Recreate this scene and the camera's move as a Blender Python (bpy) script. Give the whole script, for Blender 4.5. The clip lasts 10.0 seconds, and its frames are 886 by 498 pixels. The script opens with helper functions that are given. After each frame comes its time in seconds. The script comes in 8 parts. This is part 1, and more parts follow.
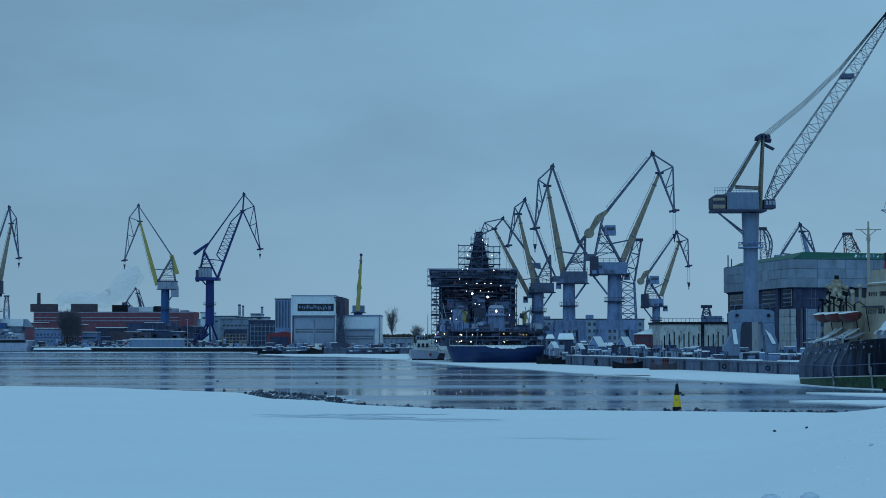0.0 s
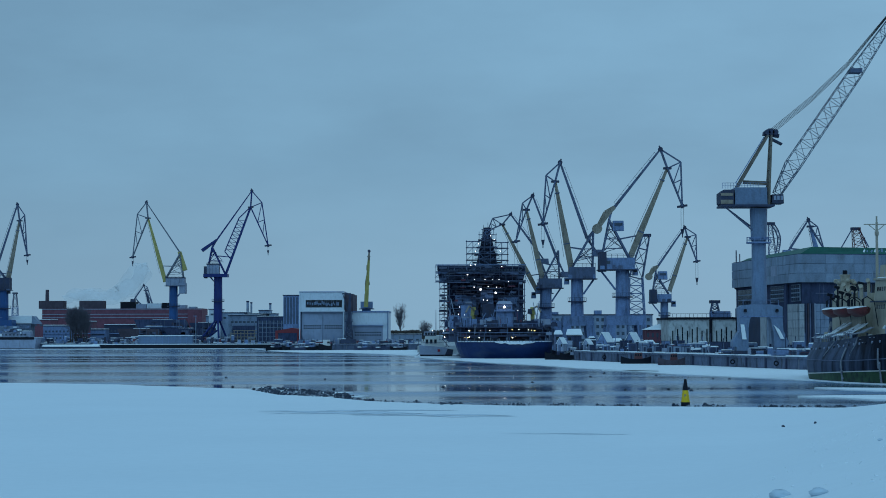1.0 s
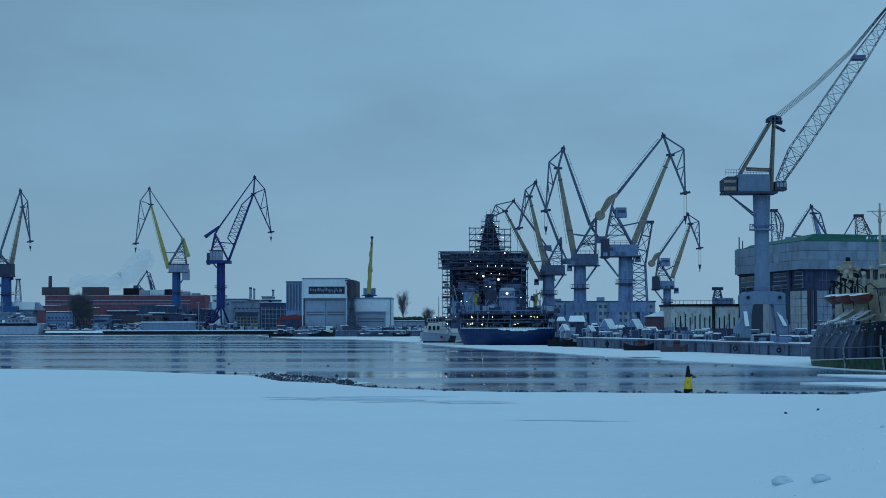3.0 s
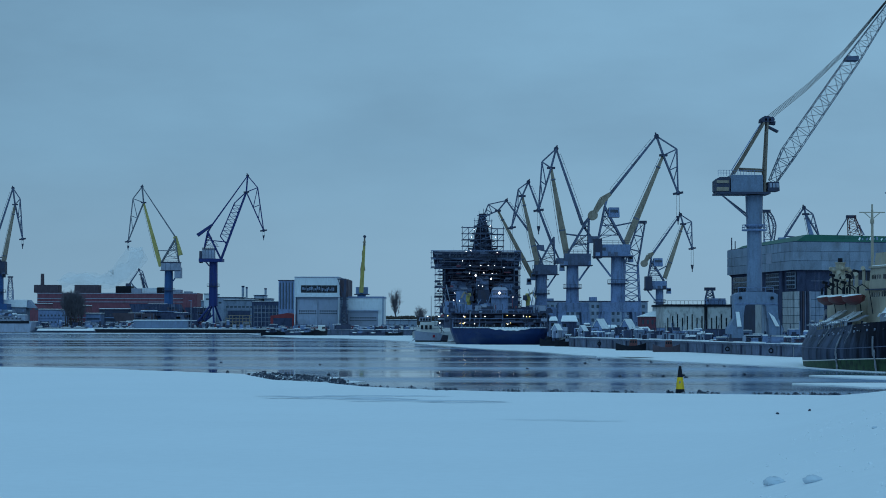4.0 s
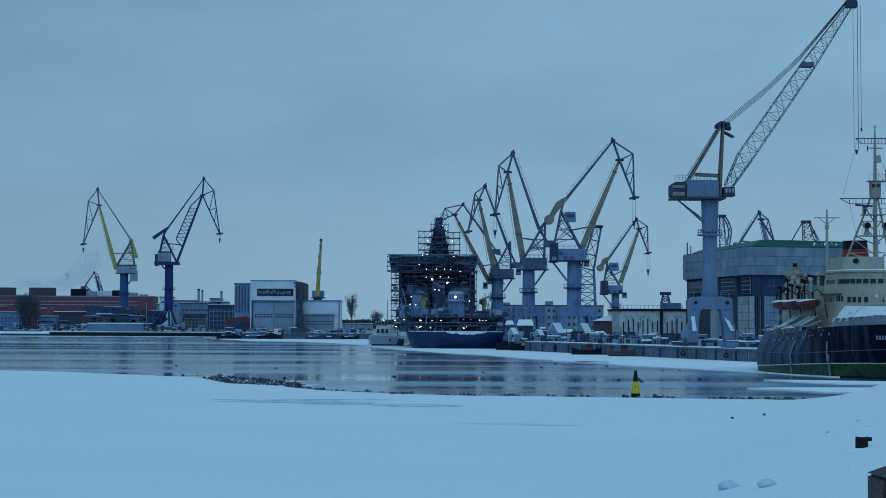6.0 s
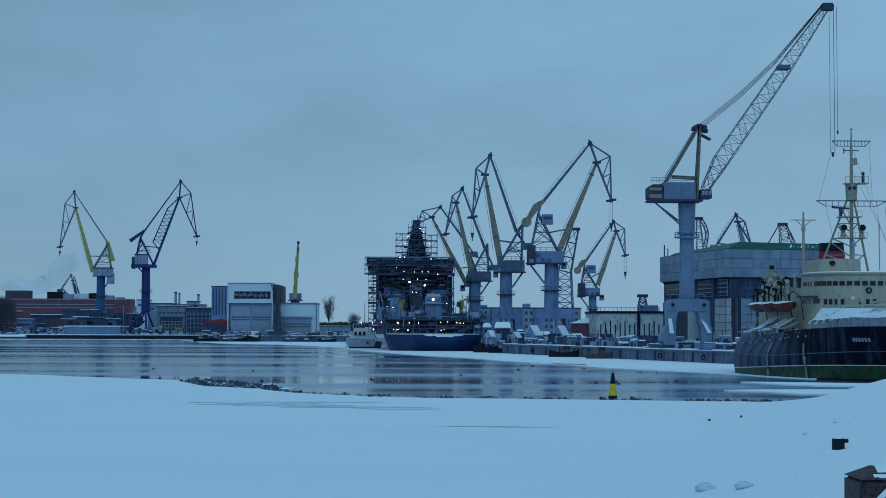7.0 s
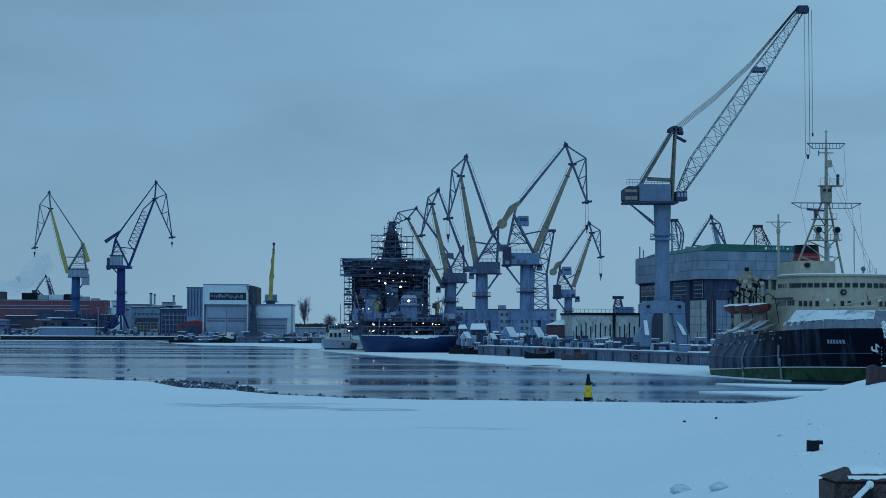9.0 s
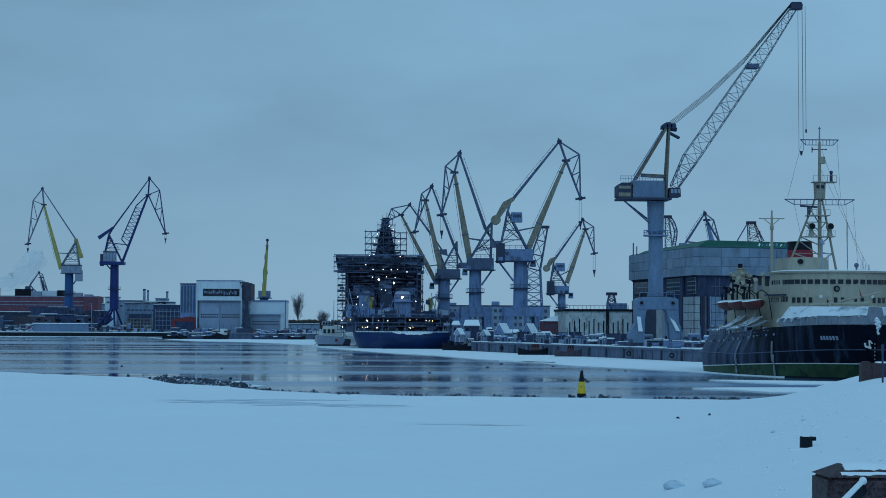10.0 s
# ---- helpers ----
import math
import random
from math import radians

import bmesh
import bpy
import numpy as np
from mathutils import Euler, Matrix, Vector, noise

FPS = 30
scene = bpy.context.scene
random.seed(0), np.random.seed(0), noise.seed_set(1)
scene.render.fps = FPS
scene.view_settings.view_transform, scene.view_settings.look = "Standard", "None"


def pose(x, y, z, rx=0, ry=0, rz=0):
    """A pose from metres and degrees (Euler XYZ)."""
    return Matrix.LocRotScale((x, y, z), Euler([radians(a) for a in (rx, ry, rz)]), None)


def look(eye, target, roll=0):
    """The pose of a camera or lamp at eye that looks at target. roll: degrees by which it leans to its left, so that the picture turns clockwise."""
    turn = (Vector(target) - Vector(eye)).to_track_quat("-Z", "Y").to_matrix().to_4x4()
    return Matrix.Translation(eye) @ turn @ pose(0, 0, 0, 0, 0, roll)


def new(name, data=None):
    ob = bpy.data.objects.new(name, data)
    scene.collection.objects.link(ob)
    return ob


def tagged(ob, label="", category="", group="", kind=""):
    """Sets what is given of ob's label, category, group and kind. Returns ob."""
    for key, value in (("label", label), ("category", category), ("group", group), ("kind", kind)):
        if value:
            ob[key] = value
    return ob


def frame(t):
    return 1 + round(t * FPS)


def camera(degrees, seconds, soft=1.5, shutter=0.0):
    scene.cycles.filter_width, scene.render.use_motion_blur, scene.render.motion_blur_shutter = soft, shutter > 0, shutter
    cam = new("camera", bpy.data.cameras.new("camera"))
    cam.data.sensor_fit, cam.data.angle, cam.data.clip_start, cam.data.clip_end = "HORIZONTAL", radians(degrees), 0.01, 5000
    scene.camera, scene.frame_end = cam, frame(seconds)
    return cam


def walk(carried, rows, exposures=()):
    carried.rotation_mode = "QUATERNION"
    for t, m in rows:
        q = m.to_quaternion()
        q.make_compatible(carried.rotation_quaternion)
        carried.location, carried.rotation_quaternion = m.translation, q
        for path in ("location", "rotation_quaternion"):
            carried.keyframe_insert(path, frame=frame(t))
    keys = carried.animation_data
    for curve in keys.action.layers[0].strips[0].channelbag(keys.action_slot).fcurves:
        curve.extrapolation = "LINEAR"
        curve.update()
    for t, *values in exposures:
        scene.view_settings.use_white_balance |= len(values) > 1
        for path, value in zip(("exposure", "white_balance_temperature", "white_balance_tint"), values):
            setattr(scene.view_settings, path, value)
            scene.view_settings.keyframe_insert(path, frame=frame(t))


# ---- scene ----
# The camera: one spot on the embankment, turned by hand
cam = camera(25.25, 10.0, soft=0.95)
EYE = 8.0
# seconds, turn to the right, look up, lean to the right (degrees)
ROWS = [
    (0.0, 0.0, 2.52, 0.0),
    (0.5, 0.16, 2.472, 0.081),
    (1.0, 0.237, 2.403, 0.143),
    (1.5, 0.258, 2.246, 0.21),
    (2.0, 0.316, 2.152, 0.262),
    (2.5, 0.381, 2.066, 0.184),
    (4.0, 0.097, 1.994, -0.131),
    (4.5, -0.083, 1.996, -0.079),
    (5.0, -0.62, 2.033, -0.117),
    (5.5, -0.876, 2.075, -0.242),
    (7.0, -1.825, 2.185, -0.219),
    (7.5, -1.996, 2.231, -0.236),
    (8.0, -2.216, 2.253, -0.286),
    (8.5, -2.388, 2.264, -0.318),
    (9.0, -2.53, 2.231, -0.275),
    (9.5, -2.635, 2.157, -0.258),
    (10.0, -2.718, 2.124, -0.293),
]
walk(cam, [(t, pose(0, 0, EYE, 90 + up, lean, turn)) for t, turn, up, lean in ROWS])

# ---- light: an overcast winter dusk ----
world = bpy.data.worlds.new("overcast_dusk")
scene.world = world
world.use_nodes = True
wn, wl = world.node_tree.nodes, world.node_tree.links
wn.clear()
w_out = wn.new("ShaderNodeOutputWorld")
w_bg = wn.new("ShaderNodeBackground")
w_sky = wn.new("ShaderNodeTexSky")
w_sky.sky_type, w_sky.sun_disc = "NISHITA", False
w_sky.sun_elevation, w_sky.sun_rotation = radians(4), radians(60)
w_co = wn.new("ShaderNodeTexCoord")
w_map = wn.new("ShaderNodeMapping")
w_map.inputs["Scale"].default_value = (3.0, 3.0, 9.0)
w_noise = wn.new("ShaderNodeTexNoise")
w_noise.inputs["Scale"].default_value, w_noise.inputs["Detail"].default_value = 1.6, 6.0
w_noise.inputs["Roughness"].default_value = 0.55
w_ramp = wn.new("ShaderNodeValToRGB")
w_ramp.color_ramp.elements[0].position, w_ramp.color_ramp.elements[0].color = 0.36, (0.168, 0.331, 0.493, 1)
w_ramp.color_ramp.elements[1].position, w_ramp.color_ramp.elements[1].color = 0.66, (0.199, 0.393, 0.577, 1)
# a paler, faintly mauve band low over the horizon
w_sep = wn.new("ShaderNodeSeparateXYZ")
w_low = wn.new("ShaderNodeMapRange")
w_low.inputs["From Min"].default_value, w_low.inputs["From Max"].default_value = 0.0, 0.085
w_low.inputs["To Min"].default_value, w_low.inputs["To Max"].default_value = 0.85, 0.0
w_mix = wn.new("ShaderNodeMix")
w_mix.data_type = "RGBA"
w_mix.inputs[7].default_value = (0.236, 0.414, 0.572, 1)
w_all = wn.new("ShaderNodeMix")
w_all.data_type = "RGBA"
w_all.inputs[0].default_value = 0.94
w_dim = wn.new("ShaderNodeMix")
w_dim.data_type, w_dim.blend_type = "RGBA", "MULTIPLY"
w_dim.inputs[0].default_value, w_dim.inputs[7].default_value = 1.0, (0.1, 0.1, 0.1, 1)
wl.new(w_co.outputs["Generated"], w_map.inputs["Vector"])
wl.new(w_map.outputs["Vector"], w_noise.inputs["Vector"])
wl.new(w_noise.outputs["Fac"], w_ramp.inputs["Fac"])
wl.new(w_co.outputs["Generated"], w_sep.inputs["Vector"])
wl.new(w_sep.outputs["Z"], w_low.inputs["Value"])
wl.new(w_low.outputs["Result"], w_mix.inputs[0])
wl.new(w_ramp.outputs["Color"], w_mix.inputs[6])
wl.new(w_sky.outputs["Color"], w_dim.inputs[6])
wl.new(w_dim.outputs[2], w_all.inputs[6])
wl.new(w_mix.outputs[2], w_all.inputs[7])
wl.new(w_all.outputs[2], w_bg.inputs["Color"])
# an overcast sky is brightest overhead, and a little brighter to the east
w_up = wn.new("ShaderNodeMapRange")
w_up.inputs["From Min"].default_value, w_up.inputs["From Max"].default_value = 0.08, 0.9
w_up.inputs["To Min"].default_value, w_up.inputs["To Max"].default_value = 1.0, 1.16
w_east = wn.new("ShaderNodeMapRange")
w_east.inputs["From Min"].default_value, w_east.inputs["From Max"].default_value = -0.25, 0.35
w_east.inputs["To Min"].default_value, w_east.inputs["To Max"].default_value = 0.97, 1.12
w_times = wn.new("ShaderNodeMath")
w_times.operation = "MULTIPLY"
wl.new(w_sep.outputs["Z"], w_up.inputs["Value"])
wl.new(w_sep.outputs["X"], w_east.inputs["Value"])
wl.new(w_up.outputs["Result"], w_times.inputs[0])
wl.new(w_east.outputs["Result"], w_times.inputs[1])
wl.new(w_times.outputs[0], w_bg.inputs["Strength"])
wl.new(w_bg.outputs["Background"], w_out.inputs["Surface"])

sun = new("sun", bpy.data.lights.new("sun", "SUN"))
sun.data.energy, sun.data.angle, sun.data.color = 0.6, radians(50), (0.31, 0.67, 1.0)
sun.matrix_world = look((-40, -140, 120), (0, 0, 0))


# ---- materials ----
def material(name, base, rough=0.7, metal=0.0, vary=0.25, scale=0.4, fine=6.0, bump=0.15, stain=None, stain_amount=0.0, stain_scale=(0.3, 0.3, 0.08), island=False, spec=0.35, sharp=0.22, cut=0.5):
    """A worn painted or mineral surface: tone varies at two scales, with optional stains or streaks."""
    m = bpy.data.materials.new(name)
    m.use_nodes = True
    n, k = m.node_tree.nodes, m.node_tree.links
    p = n["Principled BSDF"]
    co = n.new("ShaderNodeTexCoord")
    big = n.new("ShaderNodeTexNoise")
    big.inputs["Scale"].default_value, big.inputs["Detail"].default_value = scale, 5.0
    small = n.new("ShaderNodeTexNoise")
    small.inputs["Scale"].default_value, small.inputs["Detail"].default_value = fine, 4.0
    k.new(co.outputs["Object"], big.inputs["Vector"])
    k.new(co.outputs["Object"], small.inputs["Vector"])
    mid = n.new("ShaderNodeMath")
    mid.operation = "ADD"
    k.new(big.outputs["Fac"], mid.inputs[0])
    k.new(small.outputs["Fac"], mid.inputs[1])
    tone = n.new("ShaderNodeMapRange")
    tone.inputs["From Min"].default_value, tone.inputs["From Max"].default_value = 0.6, 1.4
    tone.inputs["To Min"].default_value, tone.inputs["To Max"].default_value = 1 - vary, 1 + vary
    k.new(mid.outputs[0], tone.inputs["Value"])
    last = tone.outputs["Result"]
    if island:
        info = n.new("ShaderNodeObjectInfo")
        rnd = n.new("ShaderNodeMapRange")
        rnd.inputs["To Min"].default_value, rnd.inputs["To Max"].default_value = 0.88, 1.12
        mul = n.new("ShaderNodeMath")
        mul.operation = "MULTIPLY"
        k.new(info.outputs["Random"], rnd.inputs["Value"])
        k.new(rnd.outputs["Result"], mul.inputs[0])
        k.new(last, mul.inputs[1])
        last = mul.outputs[0]
    col = n.new("ShaderNodeMix")
    col.data_type, col.blend_type = "RGBA", "MULTIPLY"
    col.inputs[0].default_value, col.inputs[6].default_value = 1.0, (*base, 1)
    k.new(last, col.inputs[7])
    out = col.outputs[2]
    if stain:
        mp = n.new("ShaderNodeMapping")
        mp.inputs["Scale"].default_value = stain_scale
        sn = n.new("ShaderNodeTexNoise")
        sn.inputs["Scale"].default_value, sn.inputs["Detail"].default_value = 4.0, 6.0
        ramp = n.new("ShaderNodeMapRange")
        ramp.inputs["From Min"].default_value, ramp.inputs["From Max"].default_value = cut, cut + sharp
        ramp.inputs["To Max"].default_value = stain_amount
        mix = n.new("ShaderNodeMix")
        mix.data_type = "RGBA"
        mix.inputs[7].default_value = (*stain, 1)
        k.new(co.outputs["Object"], mp.inputs["Vector"])
        k.new(mp.outputs["Vector"], sn.inputs["Vector"])
        k.new(sn.outputs["Fac"], ramp.inputs["Value"])
        k.new(ramp.outputs["Result"], mix.inputs[0])
        k.new(out, mix.inputs[6])
        out = mix.outputs[2]
    k.new(out, p.inputs["Base Color"])
    p.inputs["Roughness"].default_value, p.inputs["Metallic"].default_value = rough, metal
    p.inputs["Specular IOR Level"].default_value = spec
    bm_ = n.new("ShaderNodeBump")
    bm_.inputs["Strength"].default_value, bm_.inputs["Distance"].default_value = bump, 0.1
    k.new(small.outputs["Fac"], bm_.inputs["Height"])
    k.new(bm_.outputs["Normal"], p.inputs["Normal"])
    return m


def glow(name, color, strength):
    m = bpy.data.materials.new(name)
    m.use_nodes = True
    p = m.node_tree.nodes["Principled BSDF"]
    p.inputs["Base Color"].default_value = (*color, 1)
    p.inputs["Emission Color"].default_value = (*color, 1)
    p.inputs["Emission Strength"].default_value = strength
    return m


GRIME = (0.034, 0.043, 0.062)
M_SNOW = material("snow", (0.76, 0.82, 0.86), 0.8, vary=0.03, scale=0.04, fine=1.2, bump=0.12, stain=(0.69, 0.76, 0.81), stain_amount=0.3, stain_scale=(0.010, 0.016, 0.02), sharp=0.35, cut=0.42)
M_SNOWCAP = material("settled_snow", (0.80, 0.84, 0.87), 0.8, vary=0.08, scale=0.8, fine=3, bump=0.3)
M_CRANE_YELLOW = material("crane_yellow_paint", (0.41, 0.355, 0.115), 0.6, vary=0.25, stain=(0.16, 0.13, 0.06), stain_amount=0.5)
M_CRANE_OCHRE = material("weathered_ochre_paint", (0.275, 0.232, 0.185), 0.7, vary=0.3, stain=(0.09, 0.075, 0.055), stain_amount=0.6)
M_CRANE_GREY = material("crane_grey_blue_paint", (0.165, 0.24, 0.415), 0.6, vary=0.3, scale=0.22, fine=2.2, stain=(0.06, 0.075, 0.115), stain_amount=0.65, stain_scale=(0.3, 0.3, 0.06), cut=0.5)
M_CRANE_PALE = material("crane_pale_blue_paint", (0.15, 0.215, 0.33), 0.55, vary=0.22, scale=0.2, fine=2.5, stain=(0.10, 0.13, 0.18), stain_amount=0.5)
M_CRANE_DARK = material("dark_steel", (0.036, 0.048, 0.092), 0.7, vary=0.3, stain=(0.07, 0.05, 0.045), stain_amount=0.4)
M_CRANE_BLUE = material("crane_royal_blue_paint", (0.008, 0.026, 0.15), 0.55, vary=0.2, stain=GRIME, stain_amount=0.3)
M_CRANE_MIDBLUE = material("crane_mid_blue_paint", (0.02, 0.085, 0.24), 0.55, vary=0.2, stain=GRIME, stain_amount=0.3)
M_CABIN = material("light_grey_cabin_paint", (0.27, 0.315, 0.4218), 0.65, vary=0.18, stain=(0.14, 0.13, 0.13), stain_amount=0.45)
M_ROPE = material("steel_rope", (0.05, 0.05, 0.055), 0.5, 0.6)
M_GLASS = material("dark_window_glass", (0.010, 0.016, 0.026), 0.15, vary=0.1, bump=0.0)
M_WHITE = material("white_cladding", (0.58, 0.64, 0.71), 0.6, vary=0.08, stain=(0.35, 0.38, 0.40), stain_amount=0.35)
M_GREYCLAD = material("grey_cladding", (0.24, 0.29, 0.399), 0.6, vary=0.12, stain=(0.15, 0.17, 0.19), stain_amount=0.4, island=True)
M_CONCRETE = material("stained_concrete", (0.225, 0.285, 0.38), 0.9, vary=0.2, scale=0.25, fine=3, stain=(0.10, 0.105, 0.11), stain_amount=0.55, stain_scale=(0.15, 0.15, 0.05), island=True)
M_DARKWALL = material("dark_sooted_wall", (0.050, 0.065, 0.122), 0.9, vary=0.35, stain=(0.016, 0.020, 0.034), stain_amount=0.6, island=True, spec=0.15)
M_CREAMWALL = material("peeling_cream_plaster", (0.52, 0.54, 0.55), 0.9, vary=0.15, stain=(0.09, 0.085, 0.085), stain_amount=0.75, stain_scale=(0.25, 0.25, 0.12))
M_PALEPANEL = material("faded_cream_panel", (0.36, 0.385, 0.42), 0.9, vary=0.2, stain=(0.13, 0.14, 0.16), stain_amount=0.6, stain_scale=(0.25, 0.25, 0.1), island=True)
M_GREENROOF = material("green_roof_cladding", (0.010, 0.10, 0.075), 0.6, vary=0.3, stain=(0.05, 0.13, 0.12), stain_amount=0.35)
M_BRICK = material("dark_red_brick", (0.175, 0.066, 0.095), 0.85, vary=0.3, stain=(0.05, 0.03, 0.035), stain_amount=0.5)
M_REDSHED = material("red_shed_cladding", (0.25, 0.04, 0.05), 0.65, vary=0.2, stain=(0.10, 0.03, 0.035), stain_amount=0.5)
M_GRANITE = material("red_granite", (0.078, 0.044, 0.050), 0.75, vary=0.55, scale=5, fine=26, bump=0.5, stain=(0.018, 0.016, 0.018), stain_amount=0.97, stain_scale=(5, 5, 5), sharp=0.04, cut=0.54)
M_HULLBLUE = material("icebreaker_blue_hull", (0.008, 0.030, 0.112), 0.55, vary=0.5, scale=0.12, stain=(0.05, 0.075, 0.115), stain_amount=0.75, stain_scale=(0.035, 0.05, 0.09), cut=0.52, sharp=0.3)
def hull_paint(name, dark_base, aft_sheen):
    """Black plating with blue-grey sheen and weathering painted in towards the stern, in tall streaks."""
    m = material(name, dark_base, 0.6, vary=0.45, scale=0.15, spec=0.12, bump=0.25, fine=1.1)
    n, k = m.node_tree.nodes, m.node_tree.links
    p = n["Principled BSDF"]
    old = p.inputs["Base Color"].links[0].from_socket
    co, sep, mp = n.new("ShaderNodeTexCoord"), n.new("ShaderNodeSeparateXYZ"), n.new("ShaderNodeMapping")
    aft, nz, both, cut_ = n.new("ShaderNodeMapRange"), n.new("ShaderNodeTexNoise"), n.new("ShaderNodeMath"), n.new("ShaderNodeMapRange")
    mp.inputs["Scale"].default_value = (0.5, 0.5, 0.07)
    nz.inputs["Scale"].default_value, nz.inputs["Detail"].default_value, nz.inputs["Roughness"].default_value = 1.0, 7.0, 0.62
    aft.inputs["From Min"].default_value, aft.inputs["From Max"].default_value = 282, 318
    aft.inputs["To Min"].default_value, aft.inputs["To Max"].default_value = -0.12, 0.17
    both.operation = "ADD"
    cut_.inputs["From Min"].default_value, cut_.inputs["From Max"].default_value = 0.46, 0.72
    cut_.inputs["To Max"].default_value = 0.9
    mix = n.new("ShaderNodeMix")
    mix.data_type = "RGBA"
    mix.inputs[7].default_value = (*aft_sheen, 1)
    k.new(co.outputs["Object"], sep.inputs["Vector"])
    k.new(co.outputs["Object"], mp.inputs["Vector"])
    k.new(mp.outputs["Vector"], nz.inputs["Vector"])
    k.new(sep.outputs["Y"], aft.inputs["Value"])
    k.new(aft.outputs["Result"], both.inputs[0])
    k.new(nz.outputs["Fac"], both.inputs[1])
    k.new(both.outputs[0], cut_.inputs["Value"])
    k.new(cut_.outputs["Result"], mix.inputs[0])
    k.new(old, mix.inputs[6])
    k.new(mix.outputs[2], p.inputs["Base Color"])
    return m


# second colour: the sky's sheen on the after plating, mixed into the paint
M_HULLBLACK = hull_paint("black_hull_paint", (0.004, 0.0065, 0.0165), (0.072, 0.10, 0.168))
M_HULLGREEN = material("green_boot_topping", (0.036, 0.078, 0.040), 0.6, vary=0.5, scale=0.35, stain=(0.012, 0.022, 0.020), stain_amount=0.85, stain_scale=(0.25, 0.25, 0.14), spec=0.2, cut=0.46)
M_SHIPCREAM = material("ochre_cream_ship_paint", (0.40, 0.355, 0.282), 0.6, vary=0.16, stain=(0.20, 0.165, 0.13), stain_amount=0.4, stain_scale=(0.5, 0.5, 0.06))
M_MAST = material("dull_cream_mast_paint", (0.33, 0.295, 0.24), 0.6, vary=0.2, stain=(0.13, 0.11, 0.10), stain_amount=0.5, stain_scale=(0.5, 0.5, 0.1))
M_SHIPWHITE = material("white_ship_paint", (0.66, 0.67, 0.66), 0.5, vary=0.08)
M_RED = material("funnel_red_paint", (0.28, 0.018, 0.035), 0.6, vary=0.2)
M_BLACK = material("black_paint", (0.005, 0.008, 0.016), 0.6, vary=0.3, spec=0.2)
M_ORANGE = material("lifeboat_orange_paint", (0.17, 0.036, 0.034), 0.6, vary=0.25, stain=(0.08, 0.03, 0.02), stain_amount=0.5)
M_YELLOW = material("buoy_yellow_paint", (0.75, 0.48, 0.01), 0.5, vary=0.1, stain=(0.3, 0.2, 0.05), stain_amount=0.4, stain_scale=(1.5, 1.5, 1.5))
M_TENT = material("snowed_tarpaulin", (0.74, 0.79, 0.83), 0.8, vary=0.1, scale=0.8, fine=3, bump=0.3, stain=(0.24, 0.27, 0.33), stain_amount=0.85, stain_scale=(0.10, 0.12, 0.3), sharp=0.12, cut=0.55)
M_TARP = material("weathered_grey_tarpaulin", (0.23, 0.25, 0.2964), 0.8, vary=0.3, scale=0.8, stain=(0.10, 0.11, 0.12), stain_amount=0.5, stain_scale=(1, 1, 0.3))
M_WORKS = material("sooty_grey_cladding", (0.19, 0.25, 0.35), 0.85, vary=0.3, scale=0.15, fine=1.5, stain=(0.07, 0.085, 0.115), stain_amount=0.7, stain_scale=(0.12, 0.12, 0.06), island=True, cut=0.46)
M_PANEL = material("weathered_panel_concrete", (0.235, 0.295, 0.40), 0.9, vary=0.2, scale=0.15, fine=1.5, stain=(0.12, 0.155, 0.22), stain_amount=0.6, stain_scale=(0.1, 0.1, 0.05), cut=0.46)
M_SOOT = material("dark_primer_steel", (0.028, 0.037, 0.072), 0.8, vary=0.4, scale=0.3, stain=(0.05, 0.05, 0.07), stain_amount=0.5, spec=0.12)
M_BARK = material("bark", (0.055, 0.045, 0.04), 0.9, vary=0.3)
M_JIB = material("pale_grey_jib_paint", (0.15, 0.175, 0.225), 0.65, vary=0.3, stain=(0.07, 0.05, 0.04), stain_amount=0.5)
M_OXIDE = material("red_oxide_steel", (0.13, 0.05, 0.055), 0.75, vary=0.35, stain=(0.05, 0.035, 0.04), stain_amount=0.5)
M_CRANE_STEEL = material("weathered_grey_steel", (0.10, 0.13, 0.215), 0.7, vary=0.35, stain=(0.055, 0.05, 0.055), stain_amount=0.5)
M_CRANE_TAN = material("faded_tan_paint", (0.18, 0.148, 0.12), 0.7, vary=0.3, stain=(0.07, 0.055, 0.05), stain_amount=0.6)
M_BROWN = material("sooty_brown_masonry", (0.082, 0.066, 0.088), 0.9, vary=0.3, stain=(0.04, 0.035, 0.04), stain_amount=0.5)
M_WETSNOW = material("soaked_grey_snow", (0.56, 0.65, 0.73), 0.85, vary=0.12, scale=0.3, fine=2, bump=0.0)
M_QUAY = material("dark_wet_concrete", (0.11, 0.138, 0.21), 0.9, vary=0.35, scale=0.3, stain=(0.035, 0.035, 0.04), stain_amount=0.75, stain_scale=(0.25, 0.25, 0.08), island=True)
M_DIMGLASS = material("dusty_far_window", (0.055, 0.075, 0.11), 0.5, vary=0.3, island=True)
M_TWIG = material("grey_brown_twigs", (0.125, 0.12, 0.145), 0.95, vary=0.25)
M_SLUSH = material("wet_slush_lumps", (0.03, 0.044, 0.074), 0.5, vary=0.5, scale=2.0, fine=8)
M_STEAM = material("drifting_steam", (0.80, 0.86, 0.90), 1.0, vary=0.06, scale=0.06, fine=0.25, bump=0.0, spec=0.0)
_n, _k = M_STEAM.node_tree.nodes, M_STEAM.node_tree.links
_t, _x = _n.new("ShaderNodeBsdfTransparent"), _n.new("ShaderNodeMixShader")
_x.inputs[0].default_value = 0.15
_k.new(_t.outputs[0], _x.inputs[1])
_k.new(_n["Principled BSDF"].outputs[0], _x.inputs[2])
_k.new(_x.outputs[0], _n["Material Output"].inputs["Surface"])
